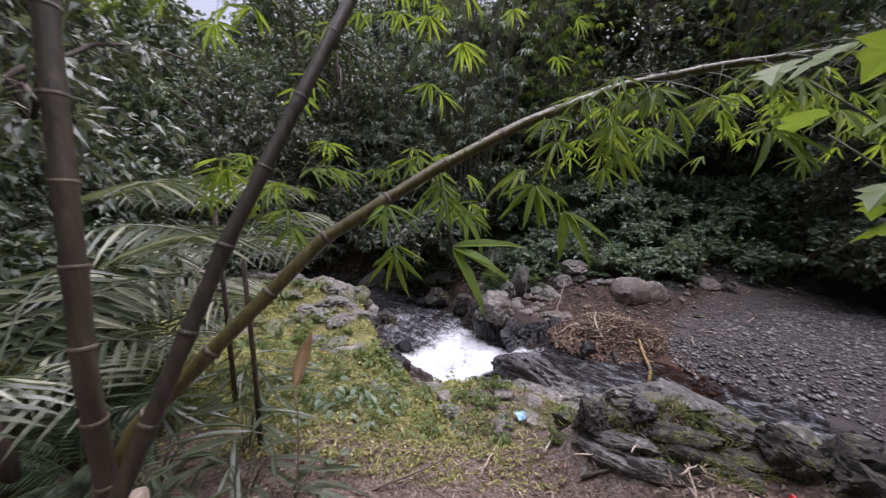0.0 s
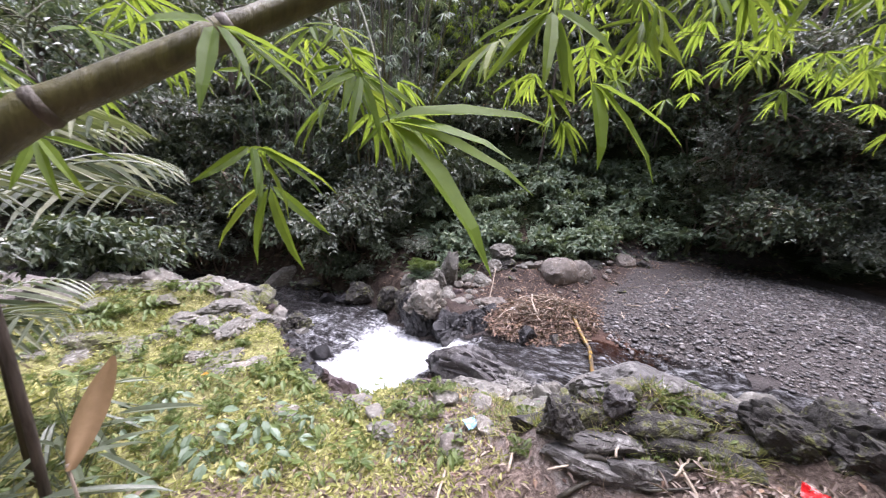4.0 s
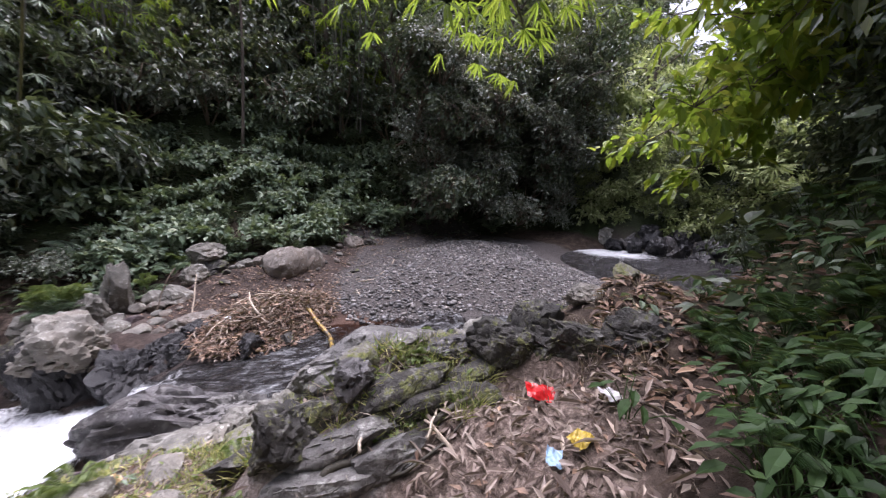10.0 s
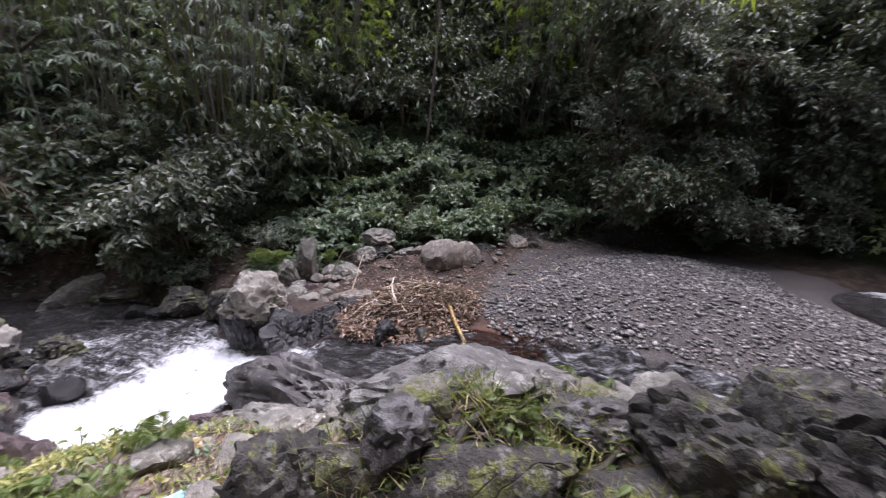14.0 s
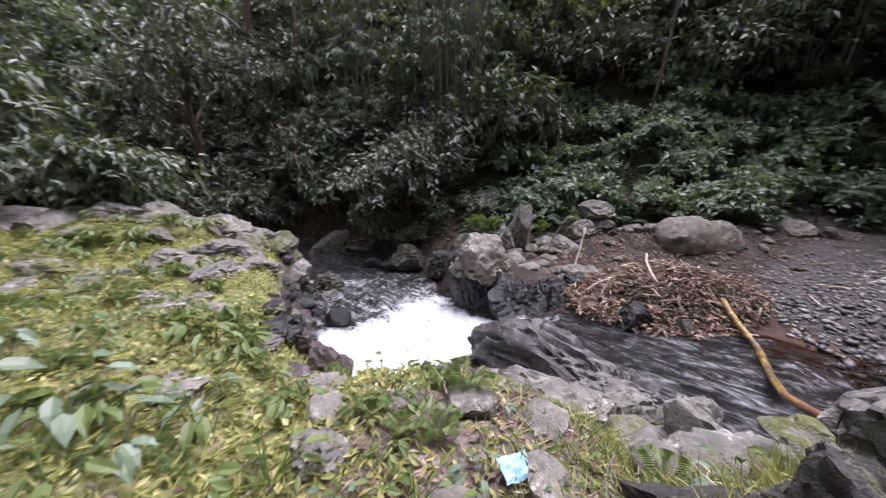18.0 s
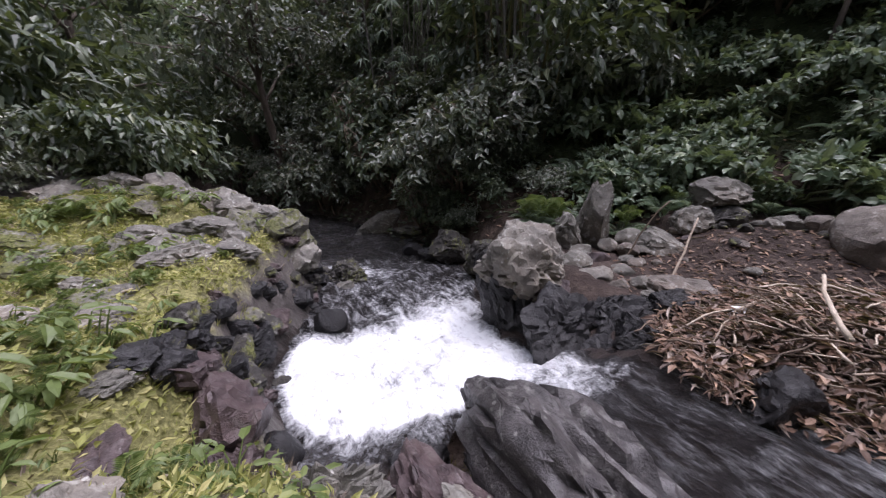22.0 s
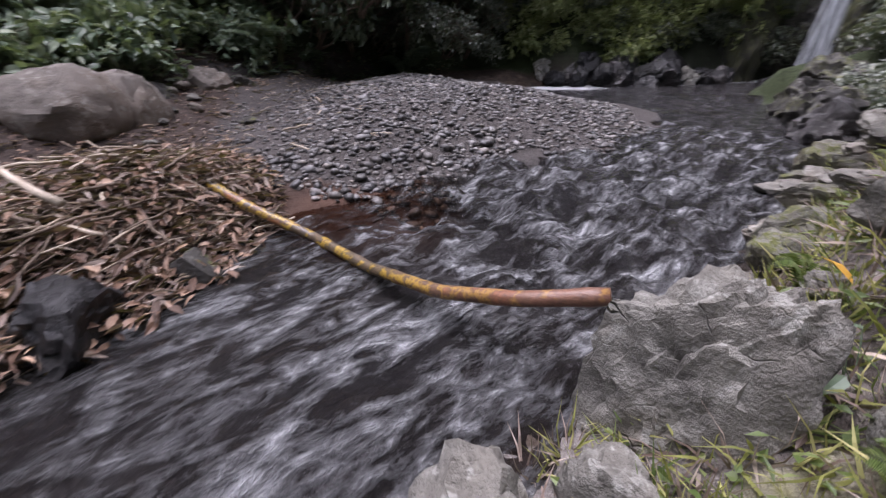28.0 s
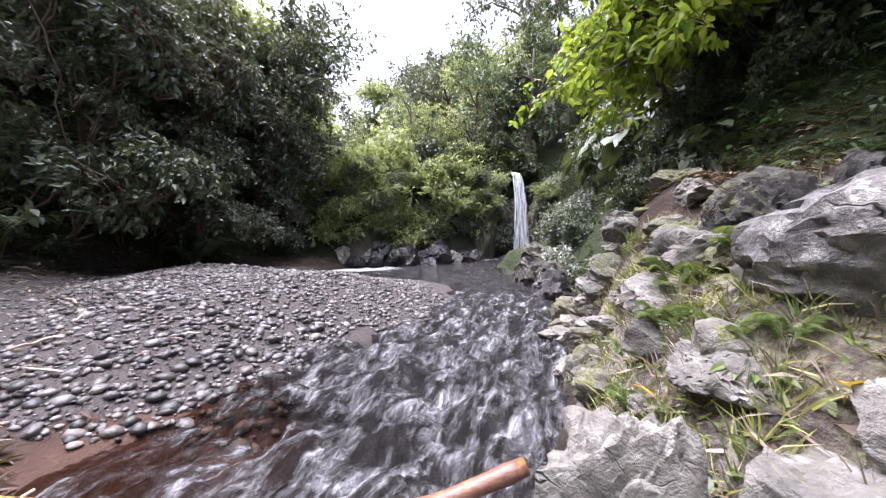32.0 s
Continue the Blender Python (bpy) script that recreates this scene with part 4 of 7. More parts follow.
for i in range(34):
    rr = np.random.RandomState(3100 + i)
    u = i / 34 * 7.99
    k = int(u)
    a, b = np.array(RIM[k]), np.array(RIM[k + 1])
    q = a + (b - a) * (u - k) + rr.normal(0, .12, 3) * np.array([1, 1, .3])
    sz = rr.uniform(.16, .32)
    rock("mound_rock", q[0], q[1], gz(q[0], q[1]) - sz * .12, (sz * 1.5, sz * 1.15, sz * .95), rr.uniform(-60, 10), (ROCK, ROCK_MOSSY, ROCK_PALE)[i % 3], 3140 + i, "weathered grey rock on the craggy rim of the mound", (rr.uniform(-25, 25), rr.uniform(-25, 25)), cuts=12, keen=.54, bumpy=.12, group="rim of the mound")
# dark wet stones along the pool below the moss
for i in range(64):
    rr = np.random.RandomState(3200 + i)
    u = i / 64
    sx, sy = float(np.interp(u, [0, .3, .6, 1], [.02, -.3, -.52, -1.0])), float(np.interp(u, [0, .3, .6, 1], [4.95, 5.75, 6.5, 7.9]))
    x, y = sx - rr.uniform(-.06, .5), sy + rr.normal(0, .06)
    sz = rr.uniform(.07, .16)
    rock("shore_rock", x, y, gz(x, y) + sz * .1, (sz * 1.2, sz, sz * .85), rr.uniform(0, 360), (ROCK_WET, ROCK_PURPLE, ROCK_WET, ROCK_DARK)[i % 4], 3240 + i, "dark wet rock of the pool's edge under the moss", (rr.uniform(-20, 20), rr.uniform(-20, 20)), cuts=13, keen=.5, bumpy=.12, group="rocks of the pool's edge")
rock("rock", -0.98, 7.85, -0.72, (0.36, 0.3, 0.3), 30, ROCK_DARK, 86, "dark wet spur of rock at the outflow", cuts=12, sub=5, bumpy=.2)
rock("rock", -0.1, 5.02, -0.24, (0.27, 0.3, 0.27), 30, ROCK_PURPLE, 87, "purple-brown wet rock at the pool's edge", cuts=12)
rock("rock", -0.42, 6.55, -0.58, (0.2, 0.17, 0.2), 60, ROCK_WET, 88, "small black wet rock in the foam", sub=3)
rock("rock", 0.05, 5.15, -0.56, (0.18, 0.16, 0.16), 0, ROCK_WET, 89, "black wet rock at the pool's edge", sub=3)
for i, (x, y, s, mt, lb) in enumerate([(-0.94, 5.13, 0.16, ROCK_PALE, "pale flat stone half sunk in moss"), (-1.42, 6.02, 0.22, ROCK, "grey flat stone half sunk in moss"), (-1.06, 4.73, 0.17, ROCK_PALE, "pale purple-grey stone on the moss"),
                                       (0.12, 4.28, 0.15, ROCK_PALE, "pale lumpy stone in the moss"), (-0.35, 4.75, 0.1, ROCK, "small grey stone in the moss"), (-0.1, 4.5, 0.11, ROCK_PURPLE, "small purple stone in the moss"),
                                       (-1.7, 5.5, 0.13, ROCK, "small grey stone in the moss"), (-2.1, 6.3, 0.2, ROCK, "grey stone in the moss"), (-0.5, 4.1, 0.13, ROCK_PALE, "pale stone in the moss"), (-1.75, 6.6, 0.25, ROCK, "broken grey rock on the mound"),
                                       (-1.15, 6.35, 0.2, ROCK, "broken grey rock on the mound"), (0.35, 3.7, 0.12, ROCK, "small grey stone in the moss")]):
    rock("stone", x, y, gz(x, y) + s * 0.02, (s * 1.3, s, s * 0.6), i * 61, mt, 90 + i, lb, bumpy=.18)
# near slabs between the mound and the stream
rock("slab", 1.74, 4.98, -0.16, (0.98, 0.36, 0.46), -47, ROCK_SLAB, 101, "long dark water-worn slab beside the cascade", (16, -12), cuts=10, keen=0.56, bumpy=0.07, sub=5, strata=(0.3, 1.3, 1.5))
rock("slab", 1.22, 4.74, -0.26, (0.6, 0.24, 0.31), -40, ROCK_PURPLE, 102, "pinkish flat slab in front of the dark one", (18, 3), cuts=9, keen=0.56, bumpy=0.06, sub=5, strata=(0.3, 1.4, 1.4))
rock("slab", 1.56, 4.46, -0.16, (0.62, 0.24, 0.26), -34, ROCK, 107, "pale grey weathered slab on the bank", (10, 3), cuts=12, keen=0.52, bumpy=0.14, sub=5)
rock("rock", 0.72, 4.66, -0.14, (0.44, 0.28, 0.36), 25, ROCK, 103, "grey jagged rock on the bank", (8, -5), cuts=15, keen=.45, sub=5, bumpy=.18)
rock("rock", 0.14, 4.82, -0.36, (0.22, 0.26, 0.28), 10, ROCK_PURPLE, 108, "purple-brown wet rock at the pool's edge", cuts=10, sub=5)
rock("rock", 0.92, 5.22, -0.52, (0.2, 0.16, 0.18), 40, ROCK_WET, 110, "wet black rock at the pool's edge", cuts=10)
rock("rock", 1.1, 4.35, 0.02, (0.36, 0.24, 0.2), -10, ROCK_MOSSY, 104, "mossy rock on the bank", cuts=8)
rock("rock", 1.55, 4.28, 0.08, (0.3, 0.22, 0.2), 20, ROCK, 105, "grey rock on the bank", cuts=9)
rock("rock", 0.5, 4.95, -0.56, (0.2, 0.16, 0.18), 40, ROCK_WET, 106, "wet dark rock at the pool's edge", cuts=10)
for i, (x, y, s) in enumerate([(0.95, 4.0, 0.13), (1.3, 3.9, 0.11), (0.6, 4.0, 0.1), (1.75, 3.85, 0.14), (1.2, 3.55, 0.1), (0.85, 3.4, 0.12), (1.6, 3.55, 0.12), (0.3, 3.95, 0.11)]):
    rock("stone", x, y, gz(x, y) + s * 0.25, (s * 1.2, s, s * 0.75), i * 73, (ROCK, ROCK_PALE, ROCK_BROWN)[i % 3], 110 + i, "grey stone among the litter on the bank", sub=3, group="bank stones")
rock("slab", 2.05, 4.62, -0.08, (0.34, 0.26, 0.32), -40, ROCK_WORN, 109, "dark end of the water-worn slab", (8, -4), cuts=10, keen=.55, bumpy=.08, sub=5, strata=(.4, 1.5, 1.5))
rock("rock", 2.24, 4.2, 0.02, (0.2, 0.18, 0.22), 20, ROCK, 137, "grey rock at the foot of the cracked boulder", cuts=10)
rock("rock", 1.95, 4.36, 0.02, (0.2, 0.15, 0.16), -30, ROCK, 138, "grey rock at the water's edge", cuts=11)
# right bank, at the end of the walk
rock("boulder", 2.57, 3.74, 0.18, (0.21, 0.25, 0.46), -30, ROCK, 121, "cracked grey lichen-spotted boulder at the water", (4, 4), cuts=13, keen=0.54, sub=5, bumpy=.1)
rock("rock", 2.36, 3.93, 0.0, (0.13, 0.11, 0.2), 20, ROCK, 141, "low grey rock at the foot of the cracked boulder", cuts=10, bumpy=.1)
rock("boulder", 2.12, 3.03, 0.97, (0.62, 0.33, 0.27), -4, ROCK_WORN, 122, "large grey water-worn boulder with a dark hollow underside", (-10, 8), cuts=9, bumpy=0.07, keen=0.62, sub=5)
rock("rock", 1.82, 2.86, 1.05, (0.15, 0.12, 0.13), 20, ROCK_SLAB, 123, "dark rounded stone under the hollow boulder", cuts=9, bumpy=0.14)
# the dark colour of the next two stands in for the shaded hollow
rock("rock", 1.52, 2.96, 0.86, (0.2, 0.2, 0.3), 30, ROCK_DARK, 135, "dark cracked rock put in for the shaded hollow at the boulder's end", cuts=13, keen=.5, bumpy=0.1, sub=5)
rock("rock", 2.15, 2.82, 0.88, (0.56, 0.15, 0.2), -10, ROCK_SLAB, 136, "dark cracked ledge put in for the shaded hollow below the boulder", cuts=12, bumpy=0.1, sub=5)
rock("rock", 2.48, 2.68, 1.0, (0.3, 0.15, 0.13), -32, ROCK_SLAB, 139, "dark rounded rock beside the hollow boulder", cuts=9, bumpy=0.12, sub=5)
for i, (x, y, z, sx, sy, sz, rz) in enumerate([(2.64, 2.36, 1.03, .24, .16, .17, -58), (2.76, 2.02, 1.1, .3, .19, .2, -70), (2.84, 1.62, 1.2, .28, .2, .18, -60), (3.1, 1.85, 1.12, .36, .26, .26, -20), (3.05, 1.4, 1.3, .26, .2, .18, -40), (3.5, 1.75, 1.2, .36, .3, .26, 0), (2.95, 2.3, .98, .26, .24, .26, -30)]):
    k = .72 if x > 3 else 1.18
    rock("ridge_rock", x, y, z + (-.08 if x > 3 else .05), (sx * k, sy * k, sz * k), rz, ROCK_DARK, 3300 + i, "dark mossy root-grown rock of the ridge", (0, 8), cuts=11, keen=.56, bumpy=.085, sub=5, group="ridge rocks")
# worn beds that run slantwise up from the path to the boulder
for i, (x, y, L, rz) in enumerate([(1.62, 2.95, .34, -38), (1.72, 2.72, .4, -34), (1.98, 2.68, .4, -28), (2.1, 2.5, .36, -34), (1.78, 2.52, .3, -40), (2.32, 2.5, .3, -36), (2.25, 2.36, .24, -44), (1.5, 2.72, .3, -46), (1.46, 3.2, .3, -30)]):
    rock("ledge", x, y, gz(x, y) - .01, (L * .9, .11, .115), rz, (ROCK_DARK, ROCK_WORN, ROCK_DARK)[i % 3], 3320 + i, "long worn bed of rock slanting up from the path", (-20, -9), cuts=11, keen=.55, bumpy=.085, sub=4, group="ridge ledges")
rock("slab", 2.58, 3.36, 0.56, (0.2, 0.14, 0.11), -20, ROCK, 124, "flat overhanging slab on the grassy bank", (0, -12), cuts=12, keen=0.52, sub=5, bumpy=.07)
rock("rock", 2.16, 3.36, 0.5, (0.2, 0.16, 0.2), 40, ROCK_PALE, 142, "pale lichen-covered rock on the grassy bank", cuts=11, keen=.54, sub=5, bumpy=.09)
rock("rock", 2.24, 3.5, 0.38, (0.18, 0.16, 0.16), 30, ROCK, 125, "lumpy grey rock on the grassy bank", cuts=8)
rock("rock", 1.98, 3.75, 0.25, (0.14, 0.28, 0.26), 25, ROCK, 126, "narrow upright rock beside the cracked boulder", cuts=9)
rock("rock", 1.85, 3.5, 0.45, (0.26, 0.2, 0.16), -10, ROCK, 127, "lumpy grey rock on the grassy bank", cuts=8)
rock("rock", 3.0, 3.26, 0.14, (0.17, 0.15, 0.2), 10, ROCK_MOSSY, 128, "mossy rock at the water's edge", cuts=9)
rock("rock", 3.45, 2.92, 0.16, (0.17, 0.15, 0.2), 40, ROCK_MOSSY, 129, "mossy rock at the water's edge", cuts=9)
rock("rock", 3.95, 2.5, 0.2, (0.2, 0.16, 0.2), 70, ROCK_MOSSY, 130, "mossy rock at the water's edge", cuts=9)
rock("rock", 4.65, 1.95, 0.25, (0.25, 0.2, 0.22), 120, ROCK_MOSSY, 131, "mossy rock at the water's edge", cuts=9)
rock("rock", 3.0, 2.7, 0.85, (0.3, 0.22, 0.2), 20, ROCK, 132, "grey rock on the grassy bank", cuts=9)
for i in range(14):
    rr = np.random.RandomState(700 + i)
    x, y = rr.uniform(1.7, 3.3), rr.uniform(2.6, 3.7)
    s = rr.uniform(.06, .12)
    rock("stone", x, y, gz(x, y) + s * 0.25, (s * 1.2, s, s * .8), rr.uniform(0, 360), (ROCK, ROCK_PALE, ROCK_MOSSY)[i % 3], 720 + i, "small grey stone on the grassy bank", sub=3, group="bank stones")
# broken rocks on the ridge and the banks
for i in range(74):
    rr = np.random.RandomState(1800 + i)
    x = rr.uniform(1.7, 4.6)
    y = float(line_y([(1.7, 4.1), (2.8, 3.75), (3.6, 3.0), (4.6, 2.2)], x)) - rr.uniform(.05, 1.1)
    s = rr.uniform(.06, .19)
    if x < 2.75 and y < 3.3 or math.hypot(x - 2.42, y - 3.78) < .36:
        continue
    rock("rock", x, y, gz(x, y) + s * .12, (s * 1.4, s, s * .75), rr.uniform(0, 360), (ROCK, ROCK_MOSSY, ROCK_PALE, ROCK_MOSSY)[i % 4], 1840 + i, "weathered grey rock set in the grassy bank", bumpy=.12, cuts=12, keen=.52, group="rocks of the grassy bank")
for i in range(26):
    rr = np.random.RandomState(1900 + i)
    x, y = rr.uniform(-3.4, -.5), rr.uniform(5.2, 7.6)
    s = rr.uniform(.08, .24)
    if stream_at(np.array([x]), np.array([y]))[0][0] > .15:
        rock("rock", x, y, gz(x, y) - s * .22, (s * 1.4, s, s * .7), rr.uniform(0, 360), (ROCK_MOSSY, ROCK, ROCK_MOSSY)[i % 3], 1940 + i, "weathered rock breaking through the moss", bumpy=.11, group="rocks in the moss")
# head of the valley
for i, (x, y, z, sx, sy, sz) in enumerate([(11.9, 1.4, 0.5, .55, .5, .55), (11.6, 0.6, 0.45, .5, .45, .5), (12.1, 0.2, 0.6, .6, .5, .6), (12.2, 2.2, 0.6, .5, .5, .5), (11.8, -0.4, 0.5, .4, .4, .45), (12.0, 3.0, 0.5, .45, .4, .4), (11.3, 1.0, 0.35, .3, .3, .3),
                                           (12.3, -1.2, 0.9, .5, .5, .9), (11.6, -3.5, 0.8, .5, .5, .9), (11.3, -1.5, 0.45, .35, .3, .3)]):
    rock("rock", x, y, z, (sx, sy, sz), i * 53, ROCK_WET, 140 + i, "wet black rock below the waterfall", cuts=11, group="rocks below the waterfall")

for i, (x, y, z, sx, sy, sz) in enumerate([(8.7, -.75, .55, .8, .5, .5), (9.6, -1.5, .65, .8, .55, .5), (7.7, 0.1, .42, .6, .45, .4), (10.6, -2.5, .75, .8, .5, .6), (6.9, .55, .36, .45, .35, .35), (6.1, 1.0, .3, .4, .35, .35), (9.2, -.6, .4, .4, .3, .3), (10.3, -1.5, .5, .5, .4, .35)]):
    rock("rock", x, y, z, (sx, sy, sz), -38 + i * 7, (ROCK_DARK, ROCK_SLAB)[i % 2], 180 + i, "dark sloping rock on the bank below the waterfall", (0, 10), cuts=11, bumpy=.16, group="bank rocks below the waterfall")
for i in range(16):
    rr = np.random.RandomState(2000 + i)
    x, y = 11.65 + rr.uniform(-.3, .4), -.8 + i * .27
    s = rr.uniform(.22, .42)
    rock("rock", x, y, .42 + rr.uniform(0, .2), (s, s * .9, s * 1.1), rr.uniform(0, 360), (ROCK_WET, ROCK_SLAB, ROCK_WET, ROCK)[i % 4], 2020 + i, "wet glistening rock at the head of the pool", cuts=12, keen=.5, group="rocks below the waterfall")

# ---- waterfall ----
def fall_material():
    m = Mat("falling_water")
    p = m.coord("Object")
    s = m.noise(1.0, 5, 0.65, m.scaled(p, (14, 14, 0.9)))
    m.set(Base_Color=(0.85, 0.88, 0.92), Roughness=0.4)
    tr = m.n("BsdfTransparent")
    ms = m.n("MixShader")
    m.l(m.ramp(s, [(0.4, 0.9), (0.62, 0.15)]), ms.inputs[0])
    m.l(m.b.outputs[0], ms.inputs[1])
    m.l(tr.outputs[0], ms.inputs[2])
    m.l(ms.outputs[0], m.out.inputs[0])
    return m.m


FALL = fall_material()
rngf = np.random.RandomState(77)
fall = thing("waterfall", 11.85, -2.1, 0.6, "white waterfall dropping over a mossy cliff", "waterfall", kind="structure")
for k in range(14):
    bd = Build()
    u = np.linspace(0, 1, 18)
    x0, spreadx = rngf.uniform(-0.2, 0.2), rngf.uniform(0.015, 0.08)
    pts = np.stack([-0.15 - 0.5 * np.sqrt(u) + rngf.uniform(-.05, .05), x0 * (0.6 + 0.6 * u) + 0.02 * np.sin(u * 9 + k), 2.75 - 2.75 * u ** 1.4], -1)
    wdt = 0.025 + spreadx * u
    a, b = pts - np.stack([0 * u, wdt, 0 * u], -1), pts + np.stack([0 * u, wdt, 0 * u], -1)
    c = pts - np.stack([0.03 + 0 * u, 0 * u, 0 * u], -1)
    v = np.stack([a, c, b], 1).reshape(-1, 3)
    f = [(i * 3 + j, i * 3 + j + 1, i * 3 + j + 4, i * 3 + j + 3) for i in range(17) for j in range(2)]
    bd.add(v, f)
    part("water_strand", bd.mesh("water_strand", FALL), fall)
rock("cliff", 12.75, -2.5, 1.2, (0.75, 1.2, 1.7), 0, ROCK_DARK, 161, "dark wet cliff behind the waterfall", cuts=10, sub=5, bumpy=0.14)
rock("cliff", 12.15, -1.15, 1.35, (0.6, 0.55, 1.75), 20, ROCK_CLIFF, 162, "mossy cliff beside the waterfall", cuts=10, sub=5, bumpy=0.14)
rock("cliff", 11.45, -3.2, 1.4, (0.6, 0.62, 1.75), -30, ROCK_CLIFF, 163, "dark cliff beside the waterfall", cuts=10, sub=5, bumpy=0.14)


# ---- plants ----
def shrub_meshes(seed, radius, height, twigs, per_twig, leaf_len, leaf_wid, pattern, droop=0.35, low=0.1):
    """Branches and a leafy crown of an uneven bush that grows from the origin."""
    r = np.random.RandomState(seed)
    wood, crown = Build(), Build()
    lumps = [(unit(r.normal(0, 1, 3)) * np.array([1, 1, 0.6]) * r.uniform(0.2, 0.6), r.uniform(0.45, 0.8)) for _ in range(5)]
    mains = []
    for _ in range(5):
        a = r.uniform(0, 6.283)
        end = np.array([math.cos(a) * radius * 0.5, math.sin(a) * radius * 0.5, height * r.uniform(0.45, 0.8)])
        mains.append(bend((r.uniform(-.05, .05), r.uniform(-.05, .05), 0), end, (0, 0, 0.06 * height), 6, r, 0.03 * radius))
        wood.add(*tube(mains[-1], np.linspace(0.018, 0.008, 6) * (0.6 + radius * 0.5), 5))
    P, D, U = [], [], []
    for _ in range(twigs):
        c, s = lumps[r.randint(5)]
        q = c + unit(r.normal(0, 1, 3)) * s * r.uniform(0.55, 1.0) ** 0.5
        end = np.array([q[0] * radius, q[1] * radius, height * (low + (1 - low) * np.clip(0.5 + 0.5 * q[2], 0, 1.1))])
        m = mains[r.randint(5)]
        st = m[r.randint(2, 6)]
        tw = bend(st, end, (0, 0, 0.1 * np.linalg.norm(end - st)), 6)
        if r.rand() < 0.6:
            wood.add(*tube(tw[::2], np.linspace(0.006, 0.002, 3) * (0.6 + radius * 0.5), 3))
        td = unit(end - st)
        for j in range(per_twig):
            u = 0.45 + 0.55 * (j + r.rand()) / per_twig
            k = u * 5
            i0 = min(int(k), 4)
            P.append(tw[i0] * (1 - k + i0) + tw[i0 + 1] * (k - i0) + r.normal(0, 0.02 * radius, 3))
            d = td * 0.55 + unit(r.normal(0, 1, 3)) * 0.75
            d[2] -= droop
            D.append(d)
            U.append((r.normal(0, 0.35), r.normal(0, 0.35), 1.0))
    n = len(P)
    leaves(crown, P, D, U, leaf_len * r.uniform(0.6, 1.25, n), leaf_wid * r.uniform(0.7, 1.2, n), pattern)
    return wood, crown


def shrub_proto(name, seed, mat, label, wood_mat=TWIG, category="shrub", **k):
    wood, crown = shrub_meshes(seed, **k)
    ob = thing(name, 0, 0, -50, label, category)
    part("stem", wood.mesh("stem", wood_mat), ob)
    part("crown", crown.mesh("crown", mat, smooth=False), ob)
    return ob


def place(proto, x, y, z=None, rz=0.0, s=1.0, lean=(0, 0), group=""):
    proto.scale = (s, s, s)
    ob = copy_thing(proto, pose(x, y, gz(x, y) - 0.03 if z is None else z, lean[0], lean[1], rz))
    if group:
        ob["group"] = group
    return ob


REST = {}


def join(proto, x, y, z=None, rz=0.0, s=1.0, lean=(0, 0)):
    """Adds the leaves of a shrub to the joined thicket of its material."""
    m = np.array(pose(x, y, gz(x, y) - 0.03 if z is None else z, lean[0], lean[1], rz))
    for o in proto.children:
        if o.name.startswith("crown"):
            me = o.data
            v = np.empty(len(me.vertices) * 3)
            me.vertices.foreach_get("co", v)
            f = np.empty(len(me.loops), np.int32)
            me.loops.foreach_get("vertex_index", f)
            bd = REST.setdefault(me.materials[0].name, (Build(), me.materials[0]))[0]
            bd.tris(v.reshape(-1, 3) @ (m[:3, :3].T * s) + m[:3, 3], f.reshape(-1, 3))


def retire(protos):
    for p in protos:
        for o in (*p.children_recursive, p):
            bpy.data.objects.remove(o)


rng = np.random.RandomState(5)
BUSH = [shrub_proto("shrub", 200 + i, LEAF_BUSH, "dense grey-green shrub with glossy oval leaves", radius=0.9, height=1.2, twigs=95, per_twig=13, leaf_len=0.105, leaf_wid=0.05, pattern=OVATE) for i in range(3)]
DEEP = [shrub_proto("shrub", 210 + i, LEAF_DEEP, "dark green shrub hanging over the bank", radius=1.1, height=1.5, twigs=110, per_twig=13, leaf_len=0.13, leaf_wid=0.06, pattern=OVATE, droop=0.6) for i in range(3)]
LOW = [shrub_proto("low_plant", 220 + i, LEAF_GREEN, "low broad-leaved plant covering the slope", STEM_GREEN, "plant", radius=0.42, height=0.5, twigs=34, per_twig=9, leaf_len=0.095, leaf_wid=0.055, pattern=OVATE2, droop=0.2, low=0.35) for i in range(3)]

# the green slope across the stream
def north_y(x):
    return float(line_y(NORTH, x))


for i in range(190):
    x = rng.uniform(2.2, 9.0)
    place(LOW[i % 3], x, north_y(x) - 0.15 + 3.6 * rng.rand() ** 1.2, rz=rng.uniform(0, 360), s=rng.uniform(0.5, 1.6), lean=(rng.uniform(-20, 40), rng.uniform(-25, 25)), group="low plants on the slope")
for i in range(90):
    x = rng.uniform(-8, 12)
    up = rng.uniform(2.9, 5.5) if 1.5 < x < 8 else rng.uniform(0.3, 4.5)
    place((BUSH, DEEP)[rng.rand() < 0.4][i % 3], x, north_y(x) + up, rz=rng.uniform(0, 360), s=rng.uniform(0.9, 1.5) * (1 + 0.06 * up), lean=(rng.uniform(5, 30), rng.uniform(-10, 10)), group="shrubs on the far bank")
for i in range(150):
    x = rng.uniform(-12, 15)
    up = rng.uniform(5.5, 13) if 1.5 < x < 8 else rng.uniform(4, 13)
    join((BUSH, DEEP)[rng.rand() < 0.5][i % 3], x, north_y(x) + up, rz=rng.uniform(0, 360), s=rng.uniform(1.3, 2.2) * (1 + 0.03 * up), lean=(rng.uniform(5, 30), rng.uniform(-10, 10)))
